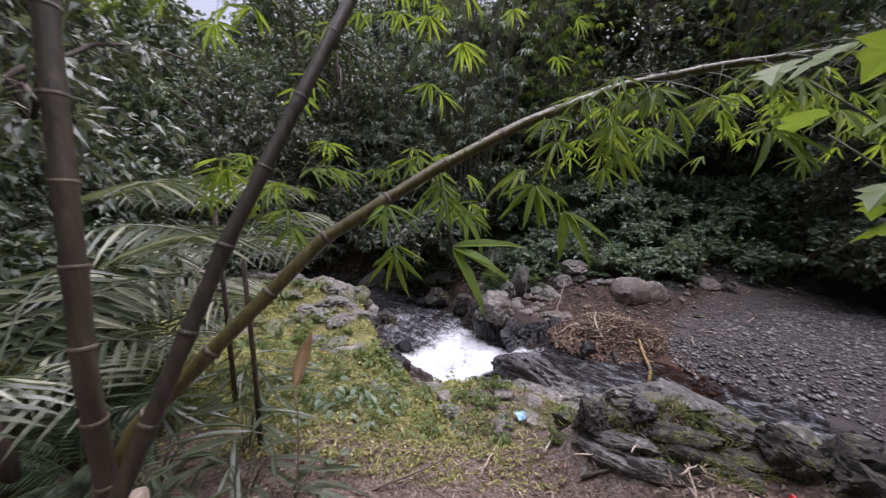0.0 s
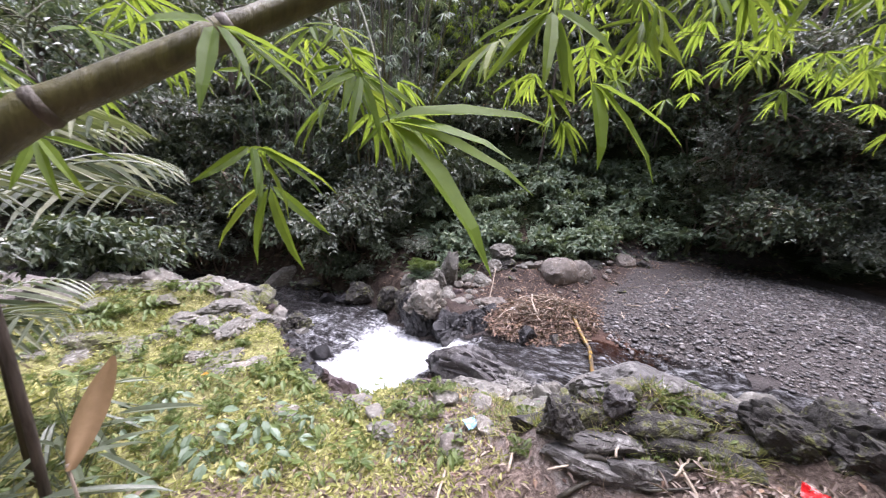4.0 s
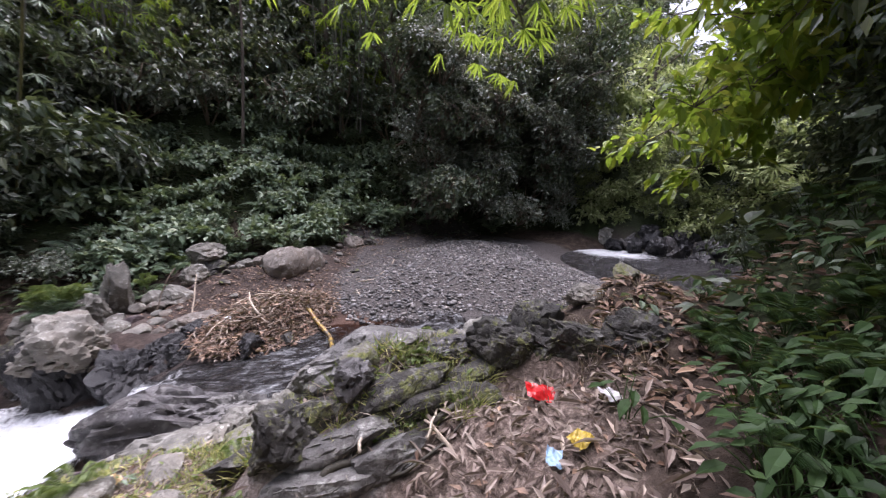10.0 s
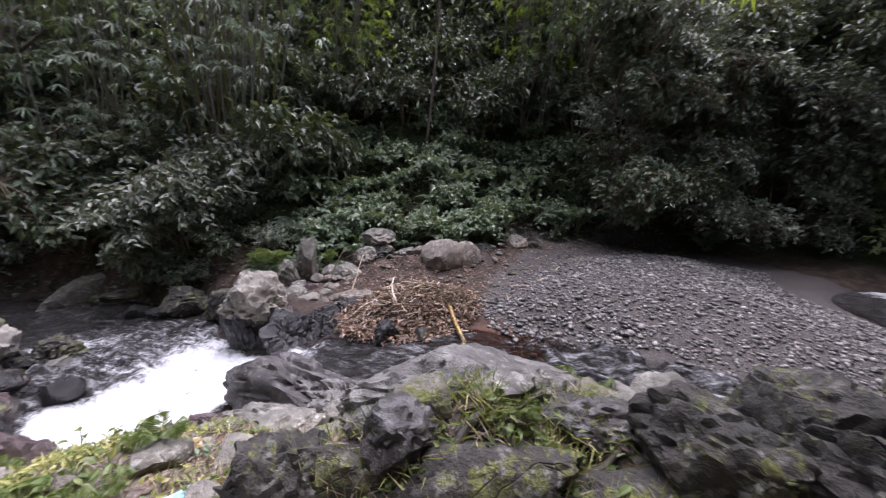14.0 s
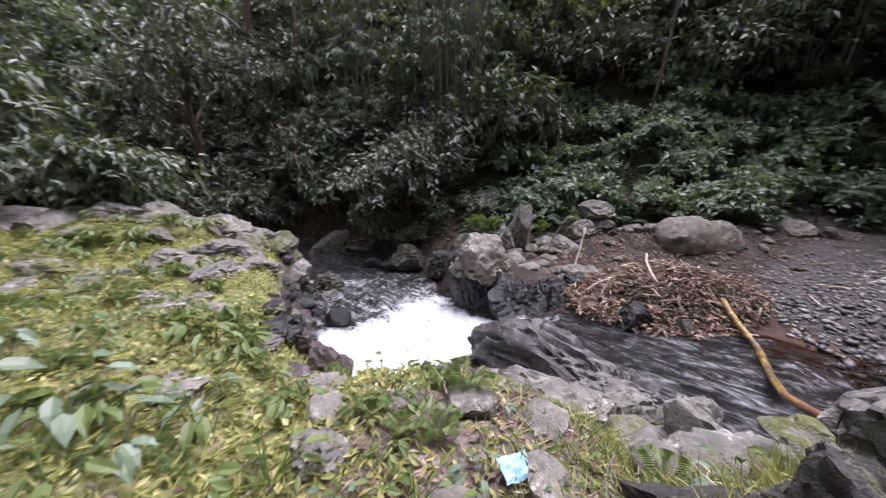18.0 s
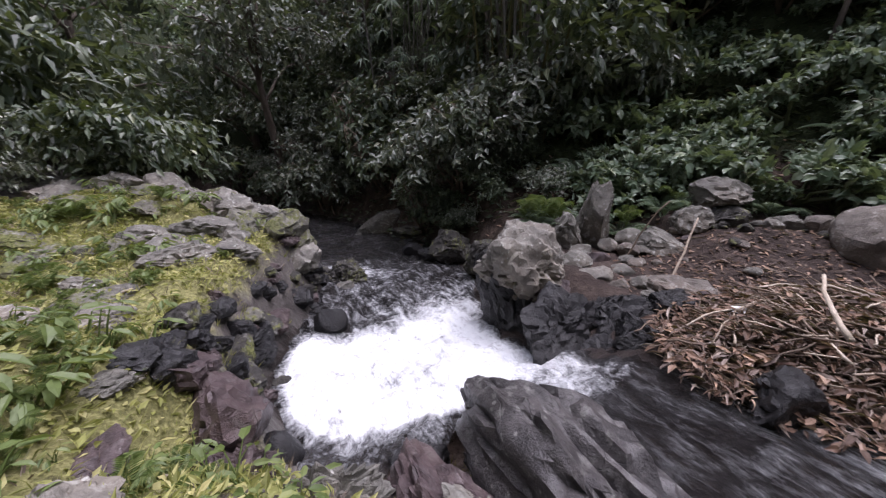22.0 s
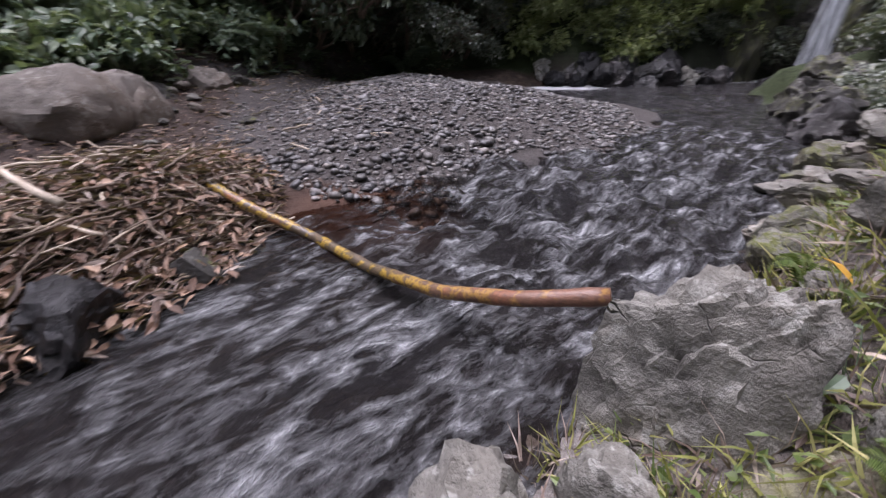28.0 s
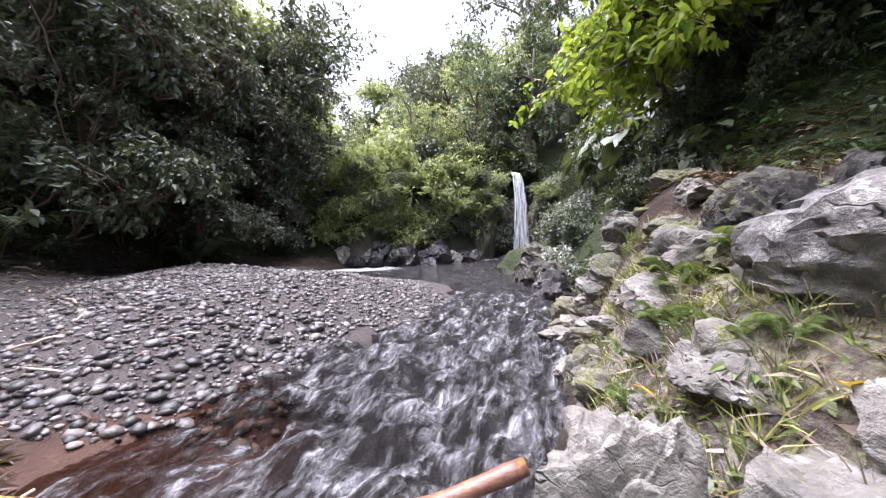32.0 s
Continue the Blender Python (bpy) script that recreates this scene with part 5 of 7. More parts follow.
# the overhanging thicket before the bend
for i in range(90):
    x = rng.uniform(8.2, 12.6)
    place((BUSH, DEEP)[i % 3 == 0][i % 3], x - rng.uniform(0, .3), north_y(x) + rng.uniform(-1.3, 0.9), z=rng.uniform(0.8, 5.0), rz=rng.uniform(-30, 30) + 180 * (i % 2), s=rng.uniform(0.7, 1.15), lean=(rng.uniform(20, 50) * (1 - 2 * (i % 2)), rng.uniform(-15, 15)), group="overhanging thicket")
for i in range(90):
    x = rng.uniform(-11, 3)
    join((BUSH, DEEP)[rng.rand() < 0.5][i % 3], x, north_y(x) + rng.uniform(1.0, 9), rz=rng.uniform(0, 360), s=rng.uniform(1.2, 1.9), lean=(rng.uniform(5, 35), rng.uniform(-10, 10)))
for i in range(20):
    join((BUSH, DEEP)[i % 2][i % 3], rng.uniform(-.3, 1.9), rng.uniform(9.2, 10.6), rz=rng.uniform(0, 360), s=rng.uniform(.35, .6), lean=(rng.uniform(5, 35), 0))
# the thicket across the outflow
for i in range(46):
    x = rng.uniform(-9, -0.5)
    place((BUSH, DEEP)[i % 3 == 0][i % 3], x, north_y(x) + rng.uniform(-0.2, 3.0), rz=rng.uniform(0, 360), s=rng.uniform(0.9, 1.5), lean=(rng.uniform(5, 30), 0), group="thicket across the outflow")
# near bank and the bank beside the start
for i in range(74):
    x = rng.uniform(3.2, 11)
    place((BUSH, DEEP)[i % 2][i % 3], x, float(line_y(SOUTH, x)) - rng.uniform(1.2, 3.4), rz=rng.uniform(0, 360), s=rng.uniform(0.7, 1.3), lean=(rng.uniform(-35, -5), 0), group="shrubs on the near bank")
for i in range(60):
    x = rng.uniform(1.2, 5.0)
    join((BUSH, DEEP)[i % 2][i % 3], x, float(line_y(SOUTH, x)) - rng.uniform(.8, 2.6), rz=rng.uniform(0, 360), s=rng.uniform(0.5, 0.8), lean=(rng.uniform(-40, -10), 0))
for i in range(44):
    x = rng.uniform(2.9, 5.4)
    join(DEEP[i % 3], x, float(line_y(SOUTH, x)) - rng.uniform(.3, 1.3), rz=rng.uniform(0, 360), s=rng.uniform(.3, .5), lean=(rng.uniform(-45, -15), 0))
for i in range(110):
    x = rng.uniform(-6, 13)
    join((BUSH, DEEP)[i % 2][i % 3], x, float(line_y(SOUTH, x)) - rng.uniform(3, 10), rz=rng.uniform(0, 360), s=rng.uniform(1.2, 2.0), lean=(rng.uniform(-35, -5), 0))
for i in range(36):
    x, y = rng.uniform(-8, -3.0), rng.uniform(-1, 7.8)
    join((BUSH, DEEP)[i % 2][i % 3], x, y, rz=rng.uniform(0, 360), s=rng.uniform(0.8, 1.6))
for i in range(70):
    x, y = rng.uniform(-16, -7), rng.uniform(-6, 12)
    join((BUSH, DEEP)[i % 2][i % 3], x, y, rz=rng.uniform(0, 360), s=rng.uniform(1.5, 2.4))
# dark boughs hanging over the path from the near slope
# the higher ones are unseen, added to shade the bank below
for i, (x, y, z) in enumerate([(2.6, -.2, 2.5), (3.2, .2, 2.6), (3.8, .4, 2.5), (4.3, .2, 2.8), (3.0, -.4, 3.0), (2.1, -.4, 2.9), (3.5, -.1, 3.2), (3.4, .7, 3.9), (4.0, .9, 4.0), (4.6, .8, 4.2), (3.7, .3, 3.9), (4.4, .4, 4.0), (5.0, .6, 4.3), (3.0, .3, 3.8), (2.7, -.7, 3.4), (2.5, .7, 4.1), (3.0, 1.0, 4.3), (2.2, .3, 4.0), (3.2, 1.4, 4.5), (2.7, 1.6, 4.8), (2.1, .9, 4.5), (3.7, 1.3, 4.6), (2.0, 0, 5.4), (2.7, .2, 5.6), (2.3, .8, 5.8), (3.0, .9, 5.6), (1.7, .6, 5.7), (2.6, 1.5, 6.0), (1.9, 1.4, 6.1), (5.2, .1, 3.0), (3.3, -.5, 3.9), (4.2, -.3, 4.1), (2.4, -1.0, 3.6), (4.9, -.4, 3.9)]):
    place(DEEP[i % 3], x, y, z, rz=i * 50, s=.75 + .25 * (i > 6), lean=(-35, 0), group="boughs over the path")
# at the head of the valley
BRIGHTB = [shrub_proto("shrub", 230 + i, LEAF_PALE_HAZE, "green shrub at the head of the valley, leaves paled for the haze", radius=0.9, height=1.2, twigs=80, per_twig=12, leaf_len=0.15, leaf_wid=0.07, pattern=OVATE, droop=0.6) for i in range(2)]
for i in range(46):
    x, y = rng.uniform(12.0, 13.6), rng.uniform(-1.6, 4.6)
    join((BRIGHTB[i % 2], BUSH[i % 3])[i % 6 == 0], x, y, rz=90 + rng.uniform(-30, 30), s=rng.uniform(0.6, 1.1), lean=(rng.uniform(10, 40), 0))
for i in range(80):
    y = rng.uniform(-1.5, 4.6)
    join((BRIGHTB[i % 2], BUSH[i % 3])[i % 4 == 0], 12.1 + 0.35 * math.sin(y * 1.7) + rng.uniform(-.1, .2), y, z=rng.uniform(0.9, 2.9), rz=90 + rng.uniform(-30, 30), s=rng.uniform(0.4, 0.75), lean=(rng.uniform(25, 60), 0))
for i in range(60):
    x, y = rng.uniform(-34, -13), rng.uniform(8, 30)
    join((BUSH, DEEP)[i % 2][i % 3], x, y, rz=rng.uniform(0, 360), s=rng.uniform(3, 4.5))
for i in range(24):
    join((BRIGHTB[i % 2], DEEP[i % 3])[i % 2], 12.7 + rng.uniform(0, .7), rng.uniform(-3.6, -1.0), z=rng.uniform(2.8, 4.0), rz=90 + rng.uniform(-40, 40), s=rng.uniform(.6, 1.0), lean=(rng.uniform(0, 30), 0))
for i in range(30):
    a = rng.uniform(0, 6.283)
    cx, cy = ((12.15, -1.15), (11.45, -3.2))[i % 2]
    join((BRIGHTB[i % 2], LOW[i % 3], BUSH[i % 3])[i % 3], cx - .5 * abs(math.cos(a)), cy + .55 * math.sin(a), z=rng.uniform(1.6, 3.1), rz=rng.uniform(0, 360), s=rng.uniform(.3, .5), lean=(rng.uniform(20, 60), 0))
for i in range(18):
    x = rng.uniform(7.5, 11)
    join((BUSH, DEEP)[i % 2][i % 3], x, float(line_y(SOUTH, x)) + rng.uniform(-.4, .5), rz=rng.uniform(0, 360), s=rng.uniform(.5, .8), lean=(rng.uniform(-45, -15), 0))
for i in range(100):
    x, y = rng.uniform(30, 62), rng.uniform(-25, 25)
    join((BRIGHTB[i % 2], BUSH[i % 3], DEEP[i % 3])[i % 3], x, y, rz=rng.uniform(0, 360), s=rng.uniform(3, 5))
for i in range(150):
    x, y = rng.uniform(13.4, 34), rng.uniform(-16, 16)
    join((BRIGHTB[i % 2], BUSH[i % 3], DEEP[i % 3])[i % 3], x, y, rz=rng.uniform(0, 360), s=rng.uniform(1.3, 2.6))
for nm, (bd, mt) in REST.items():
    tagged(new("thicket", bd.mesh("thicket", mt, False)), "dense thicket covering the upper ravine sides", "thicket", kind="stuff")


# ---- trees ----
def tree_proto(name, seed, mat, label, height, radius, leaf, twigs=170, per=14, bark=BARK):
    r = np.random.RandomState(seed)
    ob = thing(name, 0, 0, -50, label, "tree")
    trunk, crown = Build(), Build()
    line = bend((0, 0, 0), (r.uniform(-.4, .4), r.uniform(-.4, .4), height * 0.8), (r.uniform(-.3, .3), r.uniform(-.3, .3), 0), 9, r, 0.04)
    trunk.add(*tube(line, np.linspace(0.02 * height, 0.006 * height, 9), 8))
    P, D, U = [], [], []
    limbs = []
    for k in range(9):
        st = line[r.randint(3, 9)]
        a = r.uniform(0, 6.283)
        end = st + np.array([math.cos(a) * radius * r.uniform(.5, 1), math.sin(a) * radius * r.uniform(.5, 1), height * r.uniform(0.02, 0.3)])
        lb = bend(st, end, (0, 0, 0.15 * radius), 7, r, 0.05)
        trunk.add(*tube(lb, np.linspace(0.007 * height, 0.002 * height, 7), 5))
        limbs.append(lb)
    for _ in range(twigs):
        st = limbs[r.randint(9)][r.randint(2, 7)]
        end = st + unit(r.normal(0, 1, 3)) * np.array([1, 1, .7]) * r.uniform(0.25, 0.8) * radius * 0.55
        td = unit(end - st)
        if r.rand() < 0.4:
            trunk.add(*tube([st, (st + end) / 2, end], [0.01, 0.006, 0.003], 3))
        for j in range(per):
            P.append(st + (end - st) * r.uniform(0.3, 1.05) + r.normal(0, 0.05, 3))
            d = td * 0.5 + unit(r.normal(0, 1, 3)) * 0.8
            d[2] -= 0.4
            D.append(d)
            U.append((r.normal(0, .4), r.normal(0, .4), 1))
    n = len(P)
    leaves(crown, P, D, U, leaf * r.uniform(.6, 1.3, n), leaf * 0.45 * r.uniform(.7, 1.2, n), OVATE)
    part("trunk", trunk.mesh("trunk", bark), ob)
    part("crown", crown.mesh("crown", mat, smooth=False), ob)
    return ob


TREE = [tree_proto("tree", 300 + i, (LEAF_BUSH, LEAF_DEEP, LEAF_GREEN)[i], ("grey-green leafy tree on the ravine side", "dark leafy tree on the ravine side", "fresh green leafy tree on the ravine side")[i], 6.0, 2.4, 0.17) for i in range(3)]
for i, (x, y, z, s) in enumerate([(11.7, 5.4, 2.0, .85), (12.7, 4.5, 2.5, .8), (14.6, -3.0, 3.0, 1.1), (16.5, -2.2, 3.2, 1.2)]):
    place(TREE[i % 3], x, y, z, rz=i * 47, s=s, group="trees along the ravine")
for i, (x, y, s) in enumerate([(-6, 13.5, 1.2), (-3.2, 13.6, 1.1), (-8.5, 15.5, 1.3), (3.6, 13.6, 1.1), (6.5, 13.2, 1.1), (8.5, 11.5, 1.1), (9.6, 9.4, 0.9), (11.0, 8.2, 1.0), (12.6, 7.2, 1.0), (14.5, 7.5, 1.3), (13.5, -5.5, 1.1), (15.5, -4.2, 1.2), (11.2, -5.8, 1.0),
                                (9.4, -4.6, 1.0), (1.0, -3.0, .9), (-8, 4, 1.2), (-10, 8, 1.3), (-5.5, 16, 1.3), (0, 16.5, 1.3), (18, -7, 1.6), (19, 9, 1.7), (24, 3.6, 1.1), (21, -2.5, 1.0), (-4.5, 4.0, 1.0), (-5.5, 1.0, 1.1), (-3.8, -1.5, 1.0), (-7, 7, 1.2), (0.5, -4.5, 1.2), (4.5, -4.5, 1.2), (2.0, 15, 1.3), (-11, 12, 1.4), (12.9, 4.3, .9), (12.5, 5.3, 1.0), (13.3, -3.7, 1.0)]):
    place(TREE[(i * 7 + i // 3) % 3], x, y, rz=i * 71, s=s, group="trees along the ravine")

PALE_TREE = tree_proto("tree", 305, LEAF_PALE_HAZE, "green tree at the head of the valley, leaves paled for the haze", 6.0, 2.4, 0.17)
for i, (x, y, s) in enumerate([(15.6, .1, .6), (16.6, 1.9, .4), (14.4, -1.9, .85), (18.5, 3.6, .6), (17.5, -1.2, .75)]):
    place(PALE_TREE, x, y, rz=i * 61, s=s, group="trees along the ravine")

# slender pale trunk on the slope
sl = thing("sapling", 5.4, 10.8, gz(5.4, 10.8), "slender pale sapling on the green slope", "tree")
bd = Build()
bd.add(*tube(bend((0, 0, -.1), (0.25, 0.1, 6), (0.1, 0, 0), 8), np.linspace(.042, .022, 8), 7))
part("trunk", bd.mesh("trunk", BARK), sl)
bd = Build()
rr = np.random.RandomState(8)
P = np.stack([rr.normal(.2, .6, 260), rr.normal(.1, .6, 260), rr.uniform(1.2, 6.2, 260)], -1)
leaves(bd, P, unit(rr.normal(0, 1, (260, 3))) + np.array([0, 0, -.5]), (0, 0, 1), rr.uniform(.12, .22, 260), rr.uniform(.06, .1, 260), OVATE)
part("crown", bd.mesh("crown", LEAF_BUSH, False), sl)


# ---- bamboo ----
def culm(name, pts, r0, r1, mat, parent, nodes=True, gap=0.3, label="", rings=None):
    """A bamboo culm with its swollen rings."""
    p = np.asarray(pts, float)
    seg = np.concatenate([[0], np.cumsum(np.linalg.norm(np.diff(p, axis=0), axis=1))])
    n = max(8, int(seg[-1] / (gap / 5)))
    s = np.linspace(0, seg[-1], n)
    q = np.stack([np.interp(s, seg, p[:, i]) for i in range(3)], -1)
    r = np.interp(s, [0, seg[-1]], [r0, r1])
    k = np.mod(s, gap) / gap
    if nodes:
        r = r * (1 + 0.16 * np.exp(-((k - 0.5) / 0.09) ** 2) - 0.05 * np.exp(-((k - 0.62) / 0.06) ** 2))
    bd = Build()
    bd.add(*tube(q, r, 12 if r0 > 0.02 else 6))
    ob = part(name, bd.mesh(name, mat), parent, label)
    if rings:
        for c in np.arange(gap / 2, seg[-1], gap):
            ss = c + np.array([-.012, -.006, 0, .006, .011])
            cq = np.stack([np.interp(ss, seg, p[:, i]) for i in range(3)], -1)
            rc = np.interp(c, [0, seg[-1]], [r0, r1])
            nb = Build()
            nb.add(*tube(cq, rc * np.array([1.06, 1.16, 1.2, 1.15, 1.06]), 12))
            part("node", nb.mesh("node", rings), ob)
    return ob


def fans(bd, wood, pts, r, count, length, per=(5, 9), drop=0.5, reach=0.35):
    """Hanging fans of bamboo leaves on thin twigs that leave the points."""
    pts = np.asarray(pts, float)
    for _ in range(count):
        st = pts[r.randint(len(pts))] + r.normal(0, .01, 3)
        a = r.uniform(0, 6.283)
        end = st + np.array([math.cos(a) * reach, math.sin(a) * reach, -drop * 0.4 + r.normal(0, .12)]) * r.uniform(.3, 1.2)
        tw = bend(st, end, (0, 0, .05), 5)
        wood.add(*tube(tw, [.003, .0025, .002, .0015, .001], 3))
        d0 = unit(end - st)
        n = r.randint(*per)
        aim = unit(d0 * np.array([1, 1, .3]) + np.array([0, 0, -drop]))
        s = unit(np.cross(aim, (0, 0, 1)) + 1e-4)
        u = np.cross(s, aim)
        ang = np.linspace(-1.1, 1.1, n) + r.normal(0, .12, n)
        D = aim[None] * np.cos(ang)[:, None] + s[None] * np.sin(ang)[:, None] + u[None] * r.normal(0, .18, n)[:, None]
        L = length * r.uniform(.7, 1.2) * (0.65 + 0.35 * np.cos(ang)) * r.uniform(.85, 1.1, n)
        leaves(bd, end[None] + D * 0.01, D, u[None] + r.normal(0, .25, (n, 3)), L, L * r.uniform(.11, .15), LANCE)


NODE = wood_material("culm_node", (0.05, 0.04, 0.028), (0.14, 0.115, 0.08), 0.6)
rb = np.random.RandomState(91)
clump = thing("bamboo", -1.08, 1.45, gz(-1.08, 1.45), "leaning bamboo clump with bright green leaf fans", "bamboo")
o = np.array([-1.08, 1.45, gz(-1.08, 1.45)])
culm("culm", np.array([(-1.1, 1.5, 1.1), (-1.07, 1.5, 2.2), (-1.1, 1.58, 2.7), (-1.19, 1.76, 3.6), (-1.3, 2.0, 5.5), (-1.3, 2.2, 7.5)]) - o, .036, .028, CULM, clump, gap=0.27, label="thick grey-brown upright culm", rings=NODE)
culm("culm", np.array([(-1.12, 1.2, 1.3), (-0.7, 1.74, 2.64), (-0.17, 2.44, 4.09), (0.2, 2.9, 5.2), (0.7, 3.5, 6.4)]) - o, .03, .022, CULM_DARK, clump, gap=0.33, label="dark leaning culm", rings=CULM_DARK)
arch = np.array([(-1.25, 1.36, 1.3), (-1.03, 1.59, 1.93), (-0.4, 1.9, 2.62), (0.05, 2.06, 2.92), (0.48, 2.22, 3.16), (1.0, 2.38, 3.38), (1.62, 2.56, 3.55), (2.3, 2.73, 3.7), (2.94, 2.89, 3.76), (3.6, 3.0, 3.72), (4.2, 3.1, 3.6)])
culm("culm", arch - o, .034, .012, CULM_GREEN, clump, gap=0.31, label="green-brown culm arching over the bank", rings=NODE)
bd, wd_ = Build(), Build()
dense = np.stack([np.interp(np.linspace(0, 10, 120), np.arange(11), arch[:, i]) for i in range(3)], -1)
fans(bd, wd_, dense[48:66] - o, rb, 13, .17, drop=.6, reach=.3)
fans(bd, wd_, dense[58:120] - o, rb, 92, .2, drop=.7, reach=.6)
fans(bd, wd_, np.array([(1.2, 2.6, 3.5), (1.8, 2.8, 3.6), (2.4, 2.9, 3.6), (2.2, 3.4, 3.5), (3.0, 3.3, 3.5), (1.4, 3.2, 3.4), (3.4, 2.6, 3.5), (3.8, 2.2, 3.4)]) - o, rb, 38, .2, drop=.6, reach=.6)
fans(bd, wd_, np.array([(0, 2.32, 2.86), (.13, 2.7, 2.78), (.08, 2.5, 2.84), (.6, 2.3, 2.98)]) - o, rb, 11, .2, drop=.5, reach=.22)
fans(bd, wd_, np.array([(-.8, 2.0, 3.0), (-.9, 2.15, 2.95)]) - o, rb, 4, .16, drop=.5, reach=.12)
fans(bd, wd_, np.array([(-.6, 2.2, 3.6), (-.2, 2.5, 4.0), (.2, 2.9, 4.2), (-.9, 2.3, 3.7), (0.3, 2.4, 3.9)]) - o, rb, 34, .18, drop=.5, reach=.6)
# sprays that hang from the dark leaning culm
spray = np.array([(-.45, 2.15, 2.92), (-.61, 2.5, 2.98), (-.28, 2.6, 3.06), (0, 2.65, 3.04), (-.84, 2.6, 2.85), (-1.0, 2.9, 2.95), (-.5, 3.0, 3.1)])
for q in spray:
    wd_.add(*tube(bend(np.array([-.4, 2.14, 3.46]) - o, q - o, (0, .1, .12), 7), np.linspace(.005, .002, 7), 4))
fans(bd, wd_, spray - o, rb, 38, .17, drop=.35, reach=.35)
# the long leaves that hang closest to the path
wd_.add(*tube(bend(np.array([.08, 2.07, 2.93]) - o, np.array([.14, 1.78, 2.64]) - o, (0, 0, .03), 6), np.linspace(.0035, .0015, 6), 4))
wd_.add(*tube(bend(np.array([.62, 2.26, 3.2]) - o, np.array([.62, 1.95, 2.78]) - o, (0, 0, .03), 6), np.linspace(.0035, .0015, 6), 4))
for k, (base, tip) in enumerate([((.14, 1.78, 2.64), (.26, 1.58, 2.46)), ((.14, 1.78, 2.64), (.35, 1.67, 2.55)), ((.14, 1.78, 2.645), (.42, 1.74, 2.66)), ((.14, 1.78, 2.64), (.3, 1.66, 2.6)), ((.62, 1.95, 2.78), (.72, 1.8, 2.58)), ((.62, 1.95, 2.78), (.82, 1.85, 2.66)), ((.62, 1.95, 2.78), (.6, 1.82, 2.6))]):
    d = np.array(tip) - np.array(base)
    fb = Build()
    leaves(fb, [np.array(base) - o], [d + np.array([0, 0, .26 * .8]) * np.linalg.norm(d)], [(.25, -.5, 1)], np.linalg.norm(d), .046, LANCE)
    part("leaf", fb.mesh("leaf", LEAF_BAMBOO, False), clump, "long bright green bamboo leaf close to the path")
tagged(part("twig", wd_.mesh("twig", STEM_GREEN), clump), kind="stuff")
part("foliage", bd.mesh("foliage", LEAF_BAMBOO, False), clump, "bright green lance-shaped leaves")
bd = Build()
for k in range(7):
    a = k * 0.9
    bd.add(*tube([(math.cos(a) * .16, math.sin(a) * .16, -.1), (math.cos(a) * .2, math.sin(a) * .2, .22 + .06 * (k % 3))], [.045, .038], 9))
part("stump", bd.mesh("stump", STICK), clump, "sawn pale stumps of old culms")

far = thing("bamboo", 1.0, 10.9, gz(1.0, 10.9), "tall clump of thin grey bamboo culms on the far bank", "bamboo")
tops = []
for k in range(34):
    a, q = rb.uniform(0, 6.283), rb.uniform(0, .75)
    b0 = np.array([math.cos(a) * q, math.sin(a) * q * .8, -.3])
    h = rb.uniform(6, 9)
    e0 = b0 * rb.uniform(1.4, 3.0) + np.array([rb.normal(0, .5), -.3 + rb.normal(0, .4), h])
    ln = bend(b0, e0, (0, 0, 0), 7)
    ln[:, 0] += .12 * np.sin(np.linspace(0, 2, 7) + k)
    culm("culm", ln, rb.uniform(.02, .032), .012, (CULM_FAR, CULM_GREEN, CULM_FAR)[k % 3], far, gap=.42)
    tops += [ln[4], ln[5], ln[6], ln[3]]
bd, wd_ = Build(), Build()
fans(bd, wd_, tops, rb, 620, .24, per=(5, 8), drop=.7, reach=.9)
tagged(part("twig", wd_.mesh("twig", STEM_GREEN), far), kind="stuff")
part("foliage", bd.mesh("foliage", LEAF_GREEN, False), far)
for (bx, by, n) in ((-1.6, 12.6, 14), (8.6, 10.3, 12), (3.6, 12.5, 10)):
    g = thing("bamboo", bx, by, gz(bx, by), "clump of thin bamboo high on the far bank", "bamboo")
    tops = []
    for k in range(n):
        b0 = np.array([rb.normal(0, .3), rb.normal(0, .3), -.3])
        ln = bend(b0, b0 * 2 + np.array([rb.normal(0, .7), -.8 + rb.normal(0, .5), rb.uniform(5, 7)]), (0, 0, .3), 7)
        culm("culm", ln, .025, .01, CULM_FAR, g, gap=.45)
        tops += list(ln[2:])
    bd, wd_ = Build(), Build()
    fans(bd, wd_, tops, rb, 330, .24, per=(5, 8), drop=.8, reach=1.0)
    tagged(part("twig", wd_.mesh("twig", STEM_GREEN), g), kind="stuff")
    part("foliage", bd.mesh("foliage", (LEAF_BAMBOO, LEAF_GREEN)[bx < 0], False), g)


